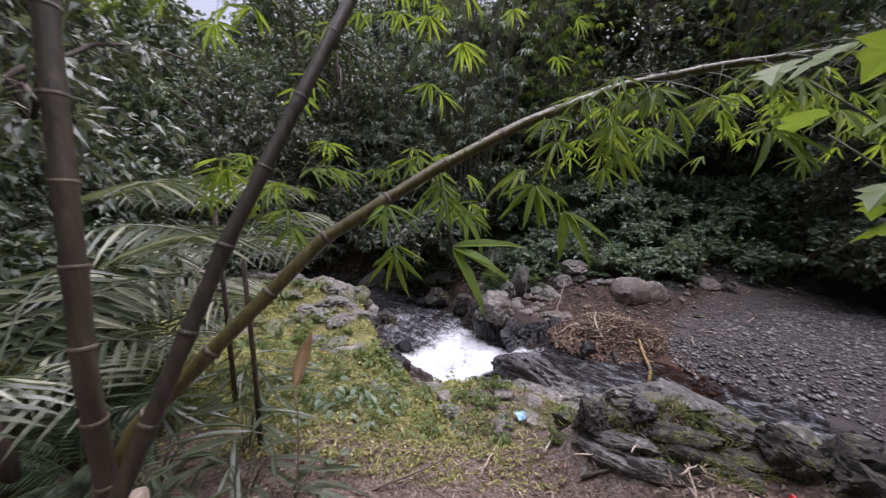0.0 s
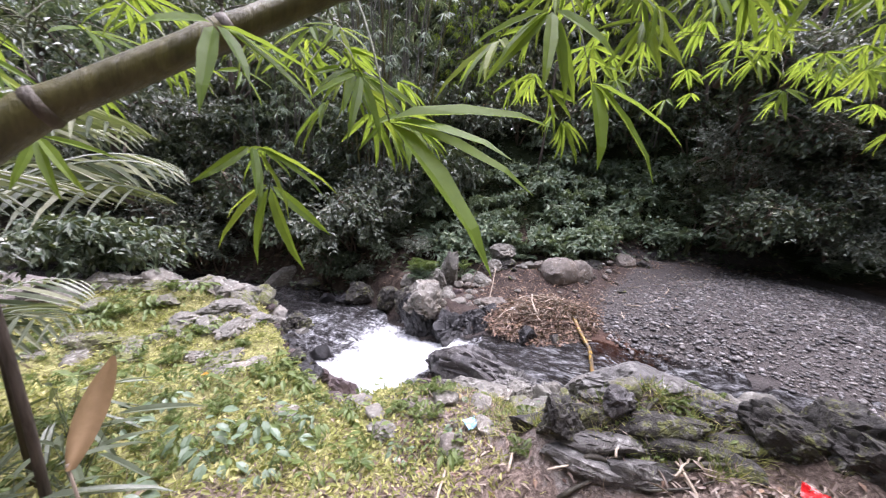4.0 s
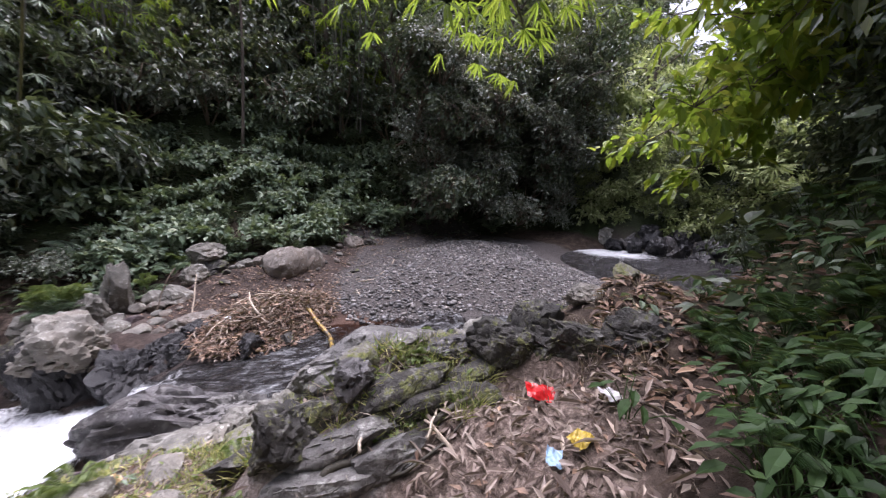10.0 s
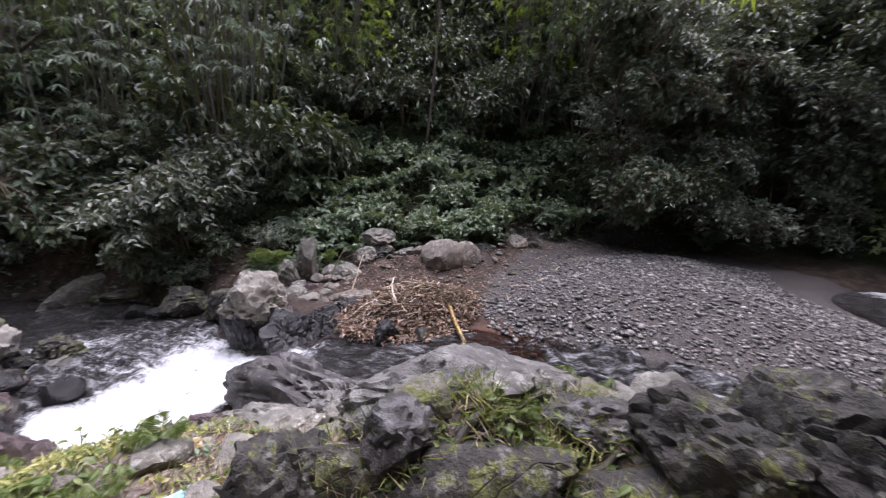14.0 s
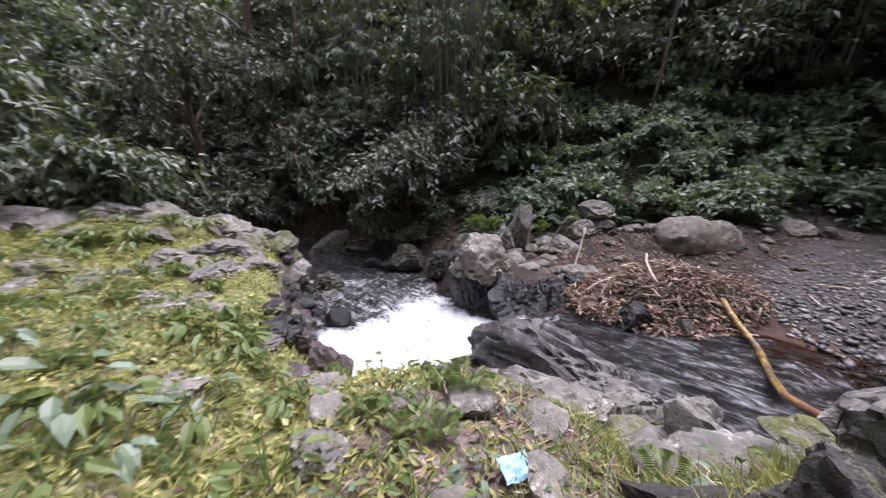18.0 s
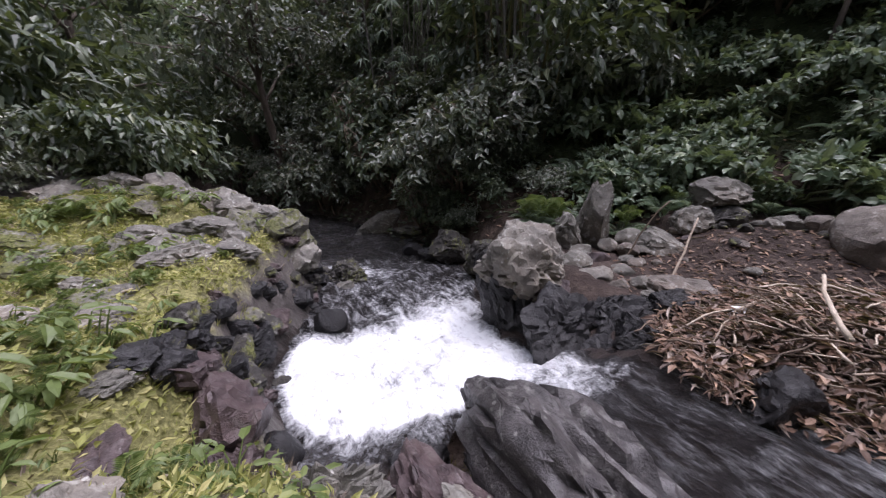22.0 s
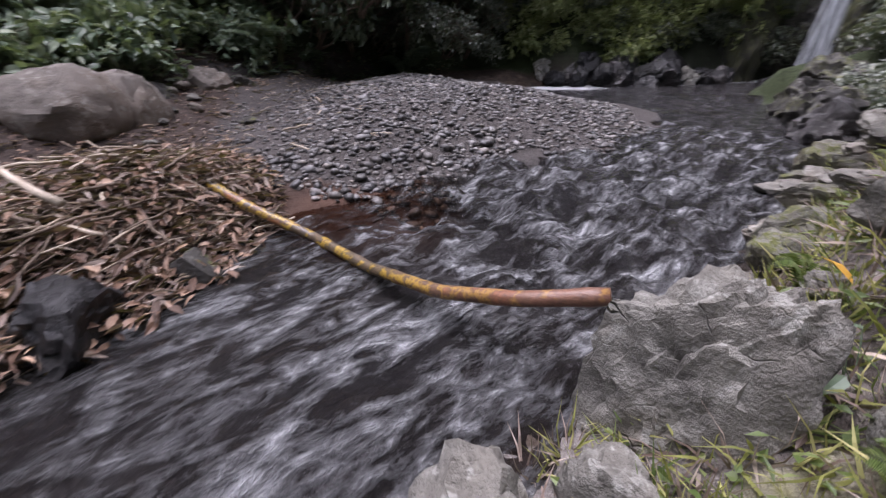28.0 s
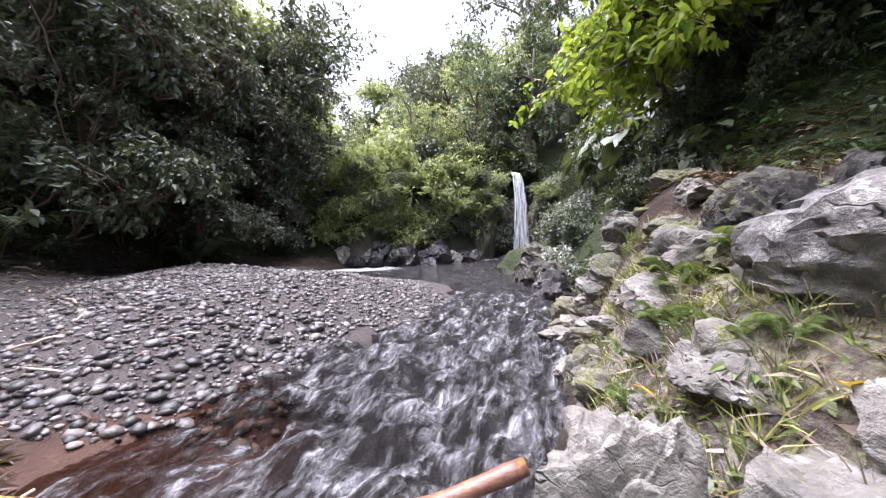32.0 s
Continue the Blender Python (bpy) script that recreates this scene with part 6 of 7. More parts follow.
# ---- palms, ferns, broad leaves ----
def fern_proto(name, seed, fronds, length, mat, label, category="fern", pairs=20, pin=0.24, up=0.9, pinw=0.24):
    r = np.random.RandomState(seed)
    ob = thing(name, 0, 0, -50, label, category)
    for k in range(fronds):
        bd = Build()
        a = k * 6.283 / fronds + r.uniform(-.3, .3)
        L = length * r.uniform(.75, 1.15)
        u = np.linspace(0, 1, 9)
        lift = r.uniform(.6, 1.1) * up
        out = .8 if up < 1.6 else .5
        line = np.stack([math.cos(a) * L * out * u, math.sin(a) * L * out * u, L * (lift * u - .75 * lift * u ** 2)], -1)
        bd.add(*tube(line, np.linspace(.004, .0012, 9) * (length / .5), 4))
        t = np.linspace(.16, .99, pairs)
        q = np.stack([np.interp(t, u, line[:, i]) for i in range(3)], -1)
        dv = unit(np.gradient(q, axis=0))
        sv = unit(np.cross(dv, (0, 0, 1)))
        nv = np.cross(sv, dv)
        pl = L * pin * np.sin(np.pi * (0.18 + 0.8 * t)) ** .8
        for sg in (1, -1):
            leaves(bd, q, sv * sg + dv * .35 - nv * .12, nv, pl, pl * pinw, LANCE if pairs < 14 else OVATE)
        part("frond", bd.mesh("frond", mat, False), ob)
    return ob


FERN_SHADE = [fern_proto("fern", 405 + i, 7, .5, LEAF_PAINTED_SHADE, "fern on the shaded bank, its green darkened for the shade", pairs=24, pinw=.14, up=1.6) for i in range(2)]
FERN = [fern_proto("fern", 400 + i, 7, .5, LEAF_FERN, "small bright green fern", pairs=24, pinw=.14, up=1.9) for i in range(2)]


def add_trunk(ob, h, r):
    bd = Build()
    bd.add(*tube([(0, 0, -h), (.02, 0, -h * .5), (0, 0, .03)], [r * 1.2, r, r * .9], 8))
    part("trunk", bd.mesh("trunk", BARK), ob)
    return ob


BIGFERN = [fern_proto("fern", 410 + i, 8, .95, LEAF_GREEN, "large green fern on the bank", pairs=26, pinw=.15, up=1.5) for i in range(2)]
PALM = [fern_proto("palm", 420 + i, 11, 1.5, LEAF_PALM, "low palm with long glossy strap leaflets", "palm", pairs=13, pin=.4, up=1.2, pinw=.09) for i in range(2)]
for p in PALM:
    add_trunk(p, .9, .05)
for i, (x, y, s) in enumerate([(0.95, 4.12, .75), (0.85, 4.2, .5), (1.9, 4.0, .45), (2.05, 3.98, .4), (2.85, 3.2, .7), (2.7, 2.95, .8), (2.95, 3.0, .75), (2.6, 3.3, .5), (-1.9, 5.4, .7), (-2.2, 4.9, .8), (-1.2, 5.6, .5), (0.2, 4.4, .45), (-.3, 4.4, .5),
                                (2.3, .6, .8), (2.7, .6, .9), (3.0, .7, .9), (3.4, .9, .8), (2.75, 3.5, .6), (2.85, 3.38, .5), (2.5, 3.7, .35), (2.3, 3.62, .4), (2.45, 3.3, .5), (3.2, 2.85, .6), (2.2, 3.35, .4), (1.5, 3.4, .5), (1.25, 3.05, .5), (3.1, 2.6, .7), (2.2, 2.75, .5), (0.8, 3.8, .5), (-.9, 4.1, .5), (1.9, 1.2, .6), (-2.8, 6.2, .8), (-2.4, 6.8, .7)]):
    # ferns south of y 1.3 use the copy with shade in its colour
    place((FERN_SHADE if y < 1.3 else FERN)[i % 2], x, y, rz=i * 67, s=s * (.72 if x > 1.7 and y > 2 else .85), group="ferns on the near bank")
for i, (x, y, s) in enumerate([(1.55, 8.12, 1.1), (1.72, 8.28, 1.0), (1.4, 8.3, .9), (2.55, 8.35, .8), (3.2, 8.75, .9)]):
    place(FERN[i % 2], x, y, max(gz(x, y), .18), rz=i * 59, s=s, group="ferns across the pool")
for i, (x, y, s) in enumerate([(1.62, 8.15, .62), (1.5, 8.3, .5), (1.75, 8.35, .6), (2.5, 8.3, .5), (3.0, 8.6, .6), (4.1, 8.6, .6), (7.2, 8.6, .8), (7.6, 8.3, .9), (7.9, 8.1, .9), (6.9, 8.9, .8), (8.2, 8.9, 1.0), (9.3, 8.2, 1.1), (10.8, 6.4, 1.2), (5.2, 9.2, .8), (2.2, 9.6, .8), (-1.2, 11.5, .9), (12.8, 1.5, 1.3), (13, 0, 1.2),
                                (12.9, -1.4, 1.3), (12.7, -3.4, 1.2), (-2.6, 3.2, 1.0), (-2.2, 2.4, .9)]):
    place(BIGFERN[i % 2], x, y, rz=i * 83, s=s, group="large ferns")
for i, (x, y, s, rz) in enumerate([(-2.4, 2.2, .9, 90), (-3.3, 3.4, 1.1, 10), (-2.5, 3.6, .8, 40)]):
    place(PALM[i % 2], x, y, gz(x, y) + .75 * s, rz=rz, s=s, group="palms beside the start")


TALLPALM = add_trunk(fern_proto("palm", 425, 9, 1.5, LEAF_PALM, "slender palm with drooping silvery strap leaflets", "palm", pairs=11, pin=.45, up=.7, pinw=.07), 2.9, .03)
for i, (x, y, z, s, rz) in enumerate([(-1.2, 2.75, 2.32, .6, 20), (-1.75, 3.4, 2.5, .7, 75)]):
    place(TALLPALM, x, y, z, rz=rz, s=s, group="palms beside the start")


def leafy_plant(name, seed, n, height, leaf, wid, pattern, mat, label, spread_=0.25):
    """A soft plant: each long-stalked leaf is a part of its own."""
    r = np.random.RandomState(seed)
    ob = thing(name, 0, 0, -50, label, "plant")
    for k in range(n):
        bd = Build()
        a = r.uniform(0, 6.283)
        q = spread_ * r.uniform(.3, 1)
        end = np.array([math.cos(a) * q, math.sin(a) * q, height * r.uniform(.45, 1)])
        st = bend((r.normal(0, .02), r.normal(0, .02), -.02), end, (0, 0, .1 * height), 5)
        bd.add(*tube(st, np.linspace(.004, .0018, 5), 4))
        d = np.array([math.cos(a), math.sin(a), -.35 + r.normal(0, .2)])
        L = leaf * r.uniform(.7, 1.15)
        leaves(bd, [end], [d], [(r.normal(0, .25), r.normal(0, .25), 1)], L, L * wid, pattern)
        part("leaf", bd.mesh("leaf", mat, False), ob)
    return ob


BROAD = [leafy_plant("broadleaf_plant", 430 + i, 12, .38, .19, .55, OVATE2, LEAF_GREEN, "soft broad-leaved seedling on the bank") for i in range(2)]
HEARTP = [leafy_plant("heart_leaf_plant", 440 + i, 16, 1.0, .3, .95, HEART, LEAF_DEEP, "dark plant with large heart-shaped leaves", .7) for i in range(2)]
for i, (x, y, s) in enumerate([(-.6, 3.7, 1.1), (-.35, 3.6, 1.0), (-.25, 3.95, .8), (-.75, 3.3, 1.0), (-.95, 3.6, 1.1), (-.45, 3.2, .8), (-1.1, 2.9, 1.0), (-.6, 2.5, .9), (2.4, .75, .5), (2.75, .9, .5), (2.2, .55, .5), (3.0, 1.0, .5), (3.3, .8, .5), (2.75, .55, .6), (3.7, .9, .5), (1.6, 3.3, .4), (.95, 3.55, .5),
                                (1.85, 3.25, .4), (3.05, 1.7, .6), (2.5, 3.55, .4), (-1.7, 5.0, .5), (.45, 3.45, .5), (-1.4, 4.2, .7), (-.05, 4.75, .35), (1.1, 4.0, .4), (-1.6, 3.9, .9), (2.2, 5.0, .2)]):
    if i < 26:
        place(BROAD[i % 2], x, y, rz=i * 77, s=s * (.62 if i < 8 else .7), group="broad-leaved seedlings")
for i in range(70):
    x = rng.uniform(3.4, 8.5)
    y = float(line_y(SOUTH, x)) - rng.uniform(1.0, 3.3)
    place(HEARTP[i % 2], x, y, rz=rng.uniform(0, 360), s=rng.uniform(.7, 1.2), lean=(rng.uniform(-40, -10), 0), group="heart-leaved plants on the near bank")

for i in range(26):
    x = rng.uniform(2.8, 5.2)
    place(HEARTP[i % 2], x, float(line_y(SOUTH, x)) - rng.uniform(.15, 1.1), rz=rng.uniform(0, 360), s=rng.uniform(.25, .45), lean=(rng.uniform(-50, -15), 0), group="heart-leaved plants on the near bank")

# the bright tree over the path
bt = thing("tree", 4.9, -.1, gz(4.9, -.1), "small tree with bright yellow-green leaves over the path", "tree")
to = np.array([4.9, -.1, gz(4.9, -.1)])
wood, crown = Build(), Build()
r = np.random.RandomState(66)
tr_line = bend((0, 0, -.1), np.array([4.7, .7, 3.6]) - to, (.15, -.1, 0), 8, r, .02)
wood.add(*tube(tr_line, np.linspace(.05, .02, 8), 8))
P, D = [], []
for tgt in [(4.6, 1.5, 3.0), (5.4, 1.3, 3.3), (4.0, 1.2, 3.6), (4.9, 1.9, 3.7), (5.8, .8, 3.8), (3.6, 1.0, 4.2), (4.6, 1.4, 4.6), (5.2, 1.8, 2.7), (6.0, 1.4, 3.0), (2.6, 1.2, 4.0), (4.4, 2.2, 4.2), (3.0, 1.2, 3.2), (2.7, 1.5, 3.5), (3.4, 1.6, 3.3), (2.5, .9, 3.6), (3.1, .8, 3.5), (3.6, 1.2, 3.1), (3.9, 1.7, 3.3), (3.2, 1.9, 3.9), (3.7, 1.6, 2.65), (4.3, 1.9, 2.5), (4.0, 1.3, 2.8), (4.8, 2.0, 2.6), (3.5, 1.3, 2.95), (4.6, 1.5, 2.3)]:
    lb = bend(tr_line[r.randint(4, 8)], np.array(tgt) - to, (0, 0, .2), 7, r, .03)
    wood.add(*tube(lb, np.linspace(.016, .005, 7), 5))
    for _ in range(15):
        st = lb[r.randint(2, 7)]
        e = st + unit(r.normal(0, 1, 3)) * r.uniform(.15, .5)
        wood.add(*tube([st, (st + e) / 2 + (0, 0, .03), e], [.004, .003, .002], 3))
        for j in range(10):
            P.append(st + (e - st) * r.uniform(.3, 1.1) + r.normal(0, .03, 3))
            D.append(unit(e - st) * .6 + unit(r.normal(0, 1, 3)) * .7 + np.array([0, 0, -.3]))
n = len(P)
leaves(crown, P, D, np.array([0, 0, 1.0]) + r.normal(0, .3, (n, 3)), .13 * r.uniform(.6, 1.3, n), .075 * r.uniform(.7, 1.2, n), OVATE2)
part("trunk", wood.mesh("trunk", BARK), bt)
part("crown", crown.mesh("crown", LEAF_BRIGHT, False), bt)

# hanging vines on the thicket
for k in range(14):
    vx = 8.6 + 0.25 * k
    vy = north_y(vx) - .1
    vn = thing("vine", vx, vy, 0, "thin bare vine hanging from the thicket", "vine", "hanging vines")
    bd = Build()
    r = np.random.RandomState(500 + k)
    ln = bend((0, .3, r.uniform(3.5, 5)), (r.normal(0, .5), r.uniform(-.2, .2), r.uniform(1.0, 2.2)), (r.normal(0, .3), -.3, -.2), 12, r, .05)
    bd.add(*tube(ln, .011, 5))
    part("stem", bd.mesh("stem", TWIG), vn)

# ---- the pole across the stream ----
pp = np.array([(3.62, 5.85, .26), (3.53, 5.5, .14), (3.45, 5.1, .03), (3.2, 4.72, .04), (2.95, 4.38, .13), (2.8, 4.12, .24), (2.74, 3.9, .32)])
ax = unit(pp[-1] - pp[0])
ay = unit(np.cross((0, 0, 1), ax))
az = np.cross(ax, ay)
loc = (pp - pp[0]) @ np.stack([ax, ay, az], 1)
pole = new("fallen_pole")
tagged(pole, "rotting yellow and red-brown bamboo pole lying across the stream", "pole")
pole.matrix_basis = Matrix(((ax[0], ay[0], az[0], pp[0][0]), (ax[1], ay[1], az[1], pp[0][1]), (ax[2], ay[2], az[2], pp[0][2]), (0, 0, 0, 1)))
culm("shaft", loc, .027, .024, POLE_MAT, pole, gap=.26)

# ---- debris heap, sticks and litter ----
rl = np.random.RandomState(123)


HX, HY = 3.2, 6.05


def heap_z(x, y):
    return .04 + .19 * np.exp(-(((x - HX - .1) / .66) ** 2 + ((y - HY - .1) / .46) ** 2) ** 1.2) + .035 * rough_field(x, y, 6, 33) + np.maximum(ground_z(x, y), -.05)


def heap_r(x, y):
    return ((x - HX) / .95) ** 2 + ((y - HY) / .72) ** 2 + .25 * rough_field(x, y, 4.5, 34)


me, hv = grid_mesh("debris_heap", np.arange(2.0, 4.5, .05), np.arange(5.1, 7.1, .05), lambda x, y: heap_z(x, y) - .07 - .3 * ease((heap_r(x, y) - .6) / .4), lambda x, y: heap_r(x, y) < 1)
me.materials.append(plain_material("debris_soil", (.07, .045, .034), .9))
heap = tagged(new("debris_heap", me), "heap of washed-up dry leaves and twigs at the water", "debris", kind="stuff")


def scatter(name, n, xf, mat, length, width, pattern, label, category, tilt=.35, lift=.01, rise=0.0):
    x, y = xf(n)
    z = ground_z(x, y) + lift * rl.uniform(.3, 2.2, len(x))
    m = len(x)
    a = rl.uniform(0, 6.283, m)
    D = np.stack([np.cos(a), np.sin(a), rise + rl.normal(0, tilt * .6, m)], -1)
    U = np.stack([rl.normal(0, tilt, m), rl.normal(0, tilt, m), np.ones(m)], -1)
    bd = Build()
    leaves(bd, np.stack([x, y, z], -1), D, U, rl.uniform(*length, m), rl.uniform(*width, m), pattern)
    return tagged(new(name, bd.mesh(name, mat, False)), label, category, kind="stuff")


x = rl.normal(HX, .45, 9000)
y = rl.normal(HY, .36, 9000)
keep = heap_r(x, y) < 1
x, y = x[keep], y[keep]
n = len(x)
a = rl.uniform(0, 6.283, n)
bd = Build()
leaves(bd, np.stack([x, y, heap_z(x, y) + rl.uniform(-.08, .04, n)], -1), np.stack([np.cos(a), np.sin(a), rl.normal(0, .35, n)], -1), np.stack([rl.normal(0, .5, n), rl.normal(0, .5, n), np.ones(n)], -1), rl.uniform(.03, .12, n), rl.uniform(.006, .018, n), OVATE)
tagged(new("dry_leaves", bd.mesh("dry_leaves", LEAF_DRY, False)), "dry brown and straw-coloured leaves on the debris heap", "leaf litter", kind="stuff")


for nm_, cnt, mt_, ln_, wd2, lb_ in (("broad_litter", 420, LEAF_DRY, (.07, .15), (.014, .034), "large pale dry leaves lying on the debris heap"), ("red_litter", 3600, LEAF_BROWN, (.04, .11), (.015, .04), "red-brown rotting leaves on the debris heap")):
    a, q = rl.uniform(0, 6.283, cnt), rl.rand(cnt) ** .6
    x, y = HX + .95 * q * np.cos(a), HY + .75 * q * np.sin(a)
    b = rl.uniform(0, 6.283, cnt)
    bd = Build()
    leaves(bd, np.stack([x, y, heap_z(x, y) + rl.uniform(-.03, .05, cnt)], -1), np.stack([np.cos(b), np.sin(b), rl.normal(0, .3, cnt)], -1), np.stack([rl.normal(0, .5, cnt), rl.normal(0, .5, cnt), np.ones(cnt)], -1), rl.uniform(*ln_, cnt), rl.uniform(*wd2, cnt), OVATE2)
    tagged(new(nm_, bd.mesh(nm_, mt_, False)), lb_, "leaf litter", kind="stuff")


def stick(x, y, z, length, radius, rz, pitch, mat, label, seed, group=""):
    r = np.random.RandomState(seed)
    bd = Build()
    bd.add(*tube(bend((-length / 2, 0, 0), (length / 2, 0, 0), (0, length * r.uniform(-.08, .08), length * .03), 7, r, length * .012), np.linspace(radius, radius * .6, 7), 6))
    ob = new("stick", bd.mesh("stick", mat))
    ob.matrix_basis = pose(x, y, z, 0, pitch, rz)
    return tagged(ob, label, "stick", group)


for i in range(90):
    x, y = HX + rl.normal(0, .38), HY + rl.normal(0, .28)
    stick(x, y, float(heap_z(np.array([x]), np.array([y]))[0]) + rl.uniform(0, .05), rl.uniform(.15, .6), rl.uniform(.003, .009), rl.uniform(0, 360), rl.uniform(-18, 18), (STICK, TWIG, STRAW, TWIG)[i % 4], "dry stick on the debris heap", 800 + i, "sticks on the debris heap")
rock("rock", 2.72, 5.62, .02, (.26, .18, .16), 20, ROCK_WET, 170, "black wet rock under the debris heap")
rock("rock", 3.1, 5.5, -.02, (.16, .14, .14), 60, ROCK_DARK, 171, "dark rock under the debris heap", sub=3)
stick(2.75, 7.2, .25, .9, .012, 60, -35, STICK, "bare stick leaning on the stones by the pool", 860)
stick(2.5, 7.5, .3, .8, .01, 20, -60, TWIG, "bare stick leaning on the stones by the pool", 861)
stick(2.85, 5.75, .5, .45, .014, 75, -20, STRAW, "pale straw-coloured stalk on the heap", 862)
for i, (x, y, L, rz, w) in enumerate([(1.75, 2.7, .35, 40, STRAW), (2.0, 2.45, .3, 20, STRAW), (1.9, 2.35, .28, 70, STICK), (1.45, 2.75, .4, 10, STRAW), (1.2, 3.0, .35, 45, STICK), (.85, 4.05, .3, 100, STRAW), (1.75, 3.75, .3, 80, STRAW), (2.05, 3.65, .45, 110, STICK), (1.5, 4.15, .3, 0, STICK),
                                       (.3, 2.3, .8, 130, TWIG), (-.2, 2.6, .9, 20, TWIG), (.6, 2.9, .5, 60, STICK), (1.6, 2.2, .4, 150, STRAW), (-.5, 4.9, .2, 80, STRAW), (0.1, 4.6, .18, 30, STRAW), (-1.2, 5.5, .18, 95, STRAW), (4.8, 5.15, .18, 85, STRAW), (5.3, 5.9, .3, 20, STRAW), (4.9, 5.9, .35, 160, STICK), (5.9, 6.2, .4, 35, STICK), (4.5, 5.7, .25, 60, STRAW)]):
    stick(x, y, gz(x, y) + .02, L, .008 if w is STRAW else .012, rz, rl.uniform(-8, 8), w, "dry bamboo stalk lying on the ground" if w is STRAW else "dry stick lying on the ground", 870 + i, "fallen sticks")


def near_path(n):
    x, y = rl.uniform(-1.2, 3.6, n), rl.uniform(.2, 4.3, n)
    d = stream_at(x, y)[0]
    k = (d > .25) & (rl.rand(n) < .35 + .65 * (rough_field(x, y, 3, 41) > -.1)) & (rl.rand(n) < np.where(x < .3, .45, 1)) & ((x < 1.5) | (((x - 2.05) / .66) ** 2 + ((y - 1.98) / .5) ** 2 < 1 + .5 * rough_field(x, y, 5, 42)) | (rl.rand(n) < .28))
    return x[k], y[k]


scatter("leaf_litter", 9500, near_path, LEAF_DRY, (.04, .11), (.01, .024), OVATE, "pale dry bamboo leaves littering the path", "leaf litter", .3)
scatter("brown_litter", 2500, near_path, LEAF_BROWN, (.04, .09), (.02, .036), OVATE, "dark brown fallen leaves on the path", "leaf litter", .3)


def bank_top(n):
    x = rl.uniform(2.2, 4.6, n)
    y = line_y(SOUTH, x) + rl.uniform(-.35, .75, n)
    return x, y


scatter("bank_litter", 1900, bank_top, LEAF_BROWN, (.04, .11), (.016, .04), OVATE2, "brown fallen leaves on the shaded bank top", "leaf litter", .4, .015)


def sheath_places(n):
    x, y = rl.uniform(1.1, 3.4, n), rl.uniform(1.0, 2.9, n)
    k = (stream_at(x, y)[0] > .5) & (((x - 2.0) / .66) ** 2 + ((y - 1.95) / .46) ** 2 < 1 + .5 * rough_field(x, y, 5, 42))
    return x[k], y[k]


scatter("sheath_litter", 1900, sheath_places, LEAF_DRY, (.05, .14), (.01, .028), OVATE2, "pale pinkish bamboo sheaths strewn over the path", "leaf litter", .45, .02)


def slope_foot(n):
    x = rl.uniform(-2, 13, n)
    y = line_y(NORTH, x) + rl.uniform(-.6, 3.5, n)
    return x, y


scatter("slope_litter", 3500, slope_foot, LEAF_BROWN, (.06, .15), (.025, .06), OVATE, "brown fallen leaves at the foot of the slope", "leaf litter", .35)


def bar_edge(n):
    x, y = rl.uniform(3.0, 10, n), rl.uniform(2.4, 7.8, n)
    k = (stream_at(x, y)[0] > .1) & (y > 5.2) & (rl.rand(n) < ease((y - 5.0) / 2))
    return x[k], y[k]


def mud_flat(n):
    x, y = rl.uniform(2.2, 7.0, n), rl.uniform(5.6, 8.2, n)
    k = (stream_at(x, y)[0] > .1) & (inside(BAR, x, y) < .1) & (rl.rand(n) < .3 + .7 * (rough_field(x, y, 3, 43) > 0))
    return x[k], y[k]


scatter("mud_litter", 5200, mud_flat, LEAF_BROWN, (.03, .09), (.012, .03), OVATE, "dark rotting leaves strewn over the mud", "leaf litter", .25)
scatter("bar_litter", 3600, bar_edge, LEAF_DRY, (.04, .12), (.01, .03), OVATE, "dry leaves strewn over the mud and gravel", "leaf litter", .2)


def mossy(n):
    x, y = rl.uniform(-4.5, 1.3, n), rl.uniform(2.6, 7.8, n)
    d, side = stream_at(x, y)[:2]
    k = (side > 0) & (d > .3) & (rl.rand(n) < ease((x * -1 + 1.4) / .8)) & (rl.rand(n) < .25 + .75 * (rough_field(x, y, 2.6, 51) > -.25))
    return x[k], y[k]


def grassy(n):
    x, y = rl.uniform(1.1, 5.0, n), rl.uniform(1.6, 4.3, n)
    d, side = stream_at(x, y)[:2]
    k = (side > 0) & (d > .1) & (d < 1.6) & (y > 2.5) & (rl.rand(n) < .25 + .75 * (rough_field(x, y, 4, 52) > -.1))
    return x[k], y[k]


scatter("moss_cover", 36000, mossy, LEAF_MOSS, (.025, .075), (.012, .03), OVATE, "yellow-green moss and tiny plants on the bank", "moss", .7, .018, .35)
scatter("bank_grass", 9000, mossy, LEAF_MOSS, (.04, .09), (.004, .009), BLADE, "short grass on the mossy bank", "grass", .8, .004, .9)
scatter("grass", 17000, grassy, LEAF_MOSS, (.05, .13), (.004, .009), BLADE, "yellowish grass tufts on the rocky bank", "grass", .9, .004, .8)
scatter("dry_grass", 9000, grassy, LEAF_DRY, (.05, .13), (.004, .01), BLADE, "withered straw-coloured grass on the rocky bank", "grass", .9, .004, .4)
scatter("bank_leaves", 11000, grassy, LEAF_FERN, (.02, .05), (.01, .022), OVATE, "small green leaves among the grass", "grass", .7, .03, .3)


def slope_green(n):
    x = rl.uniform(-8, 13, n)
    y = line_y(NORTH, x) + rl.uniform(-.2, 7, n)
    return x, y


scatter("ground_cover", 16000, slope_green, LEAF_DEEP, (.08, .2), (.05, .1), OVATE, "leafy ground cover on the far slope", "undergrowth", .5, .06)


def south_green(n):
    x = rl.uniform(-9, 13, n)
    y = line_y(SOUTH, x) - rl.uniform(-.3, 7, n)
    return x, y


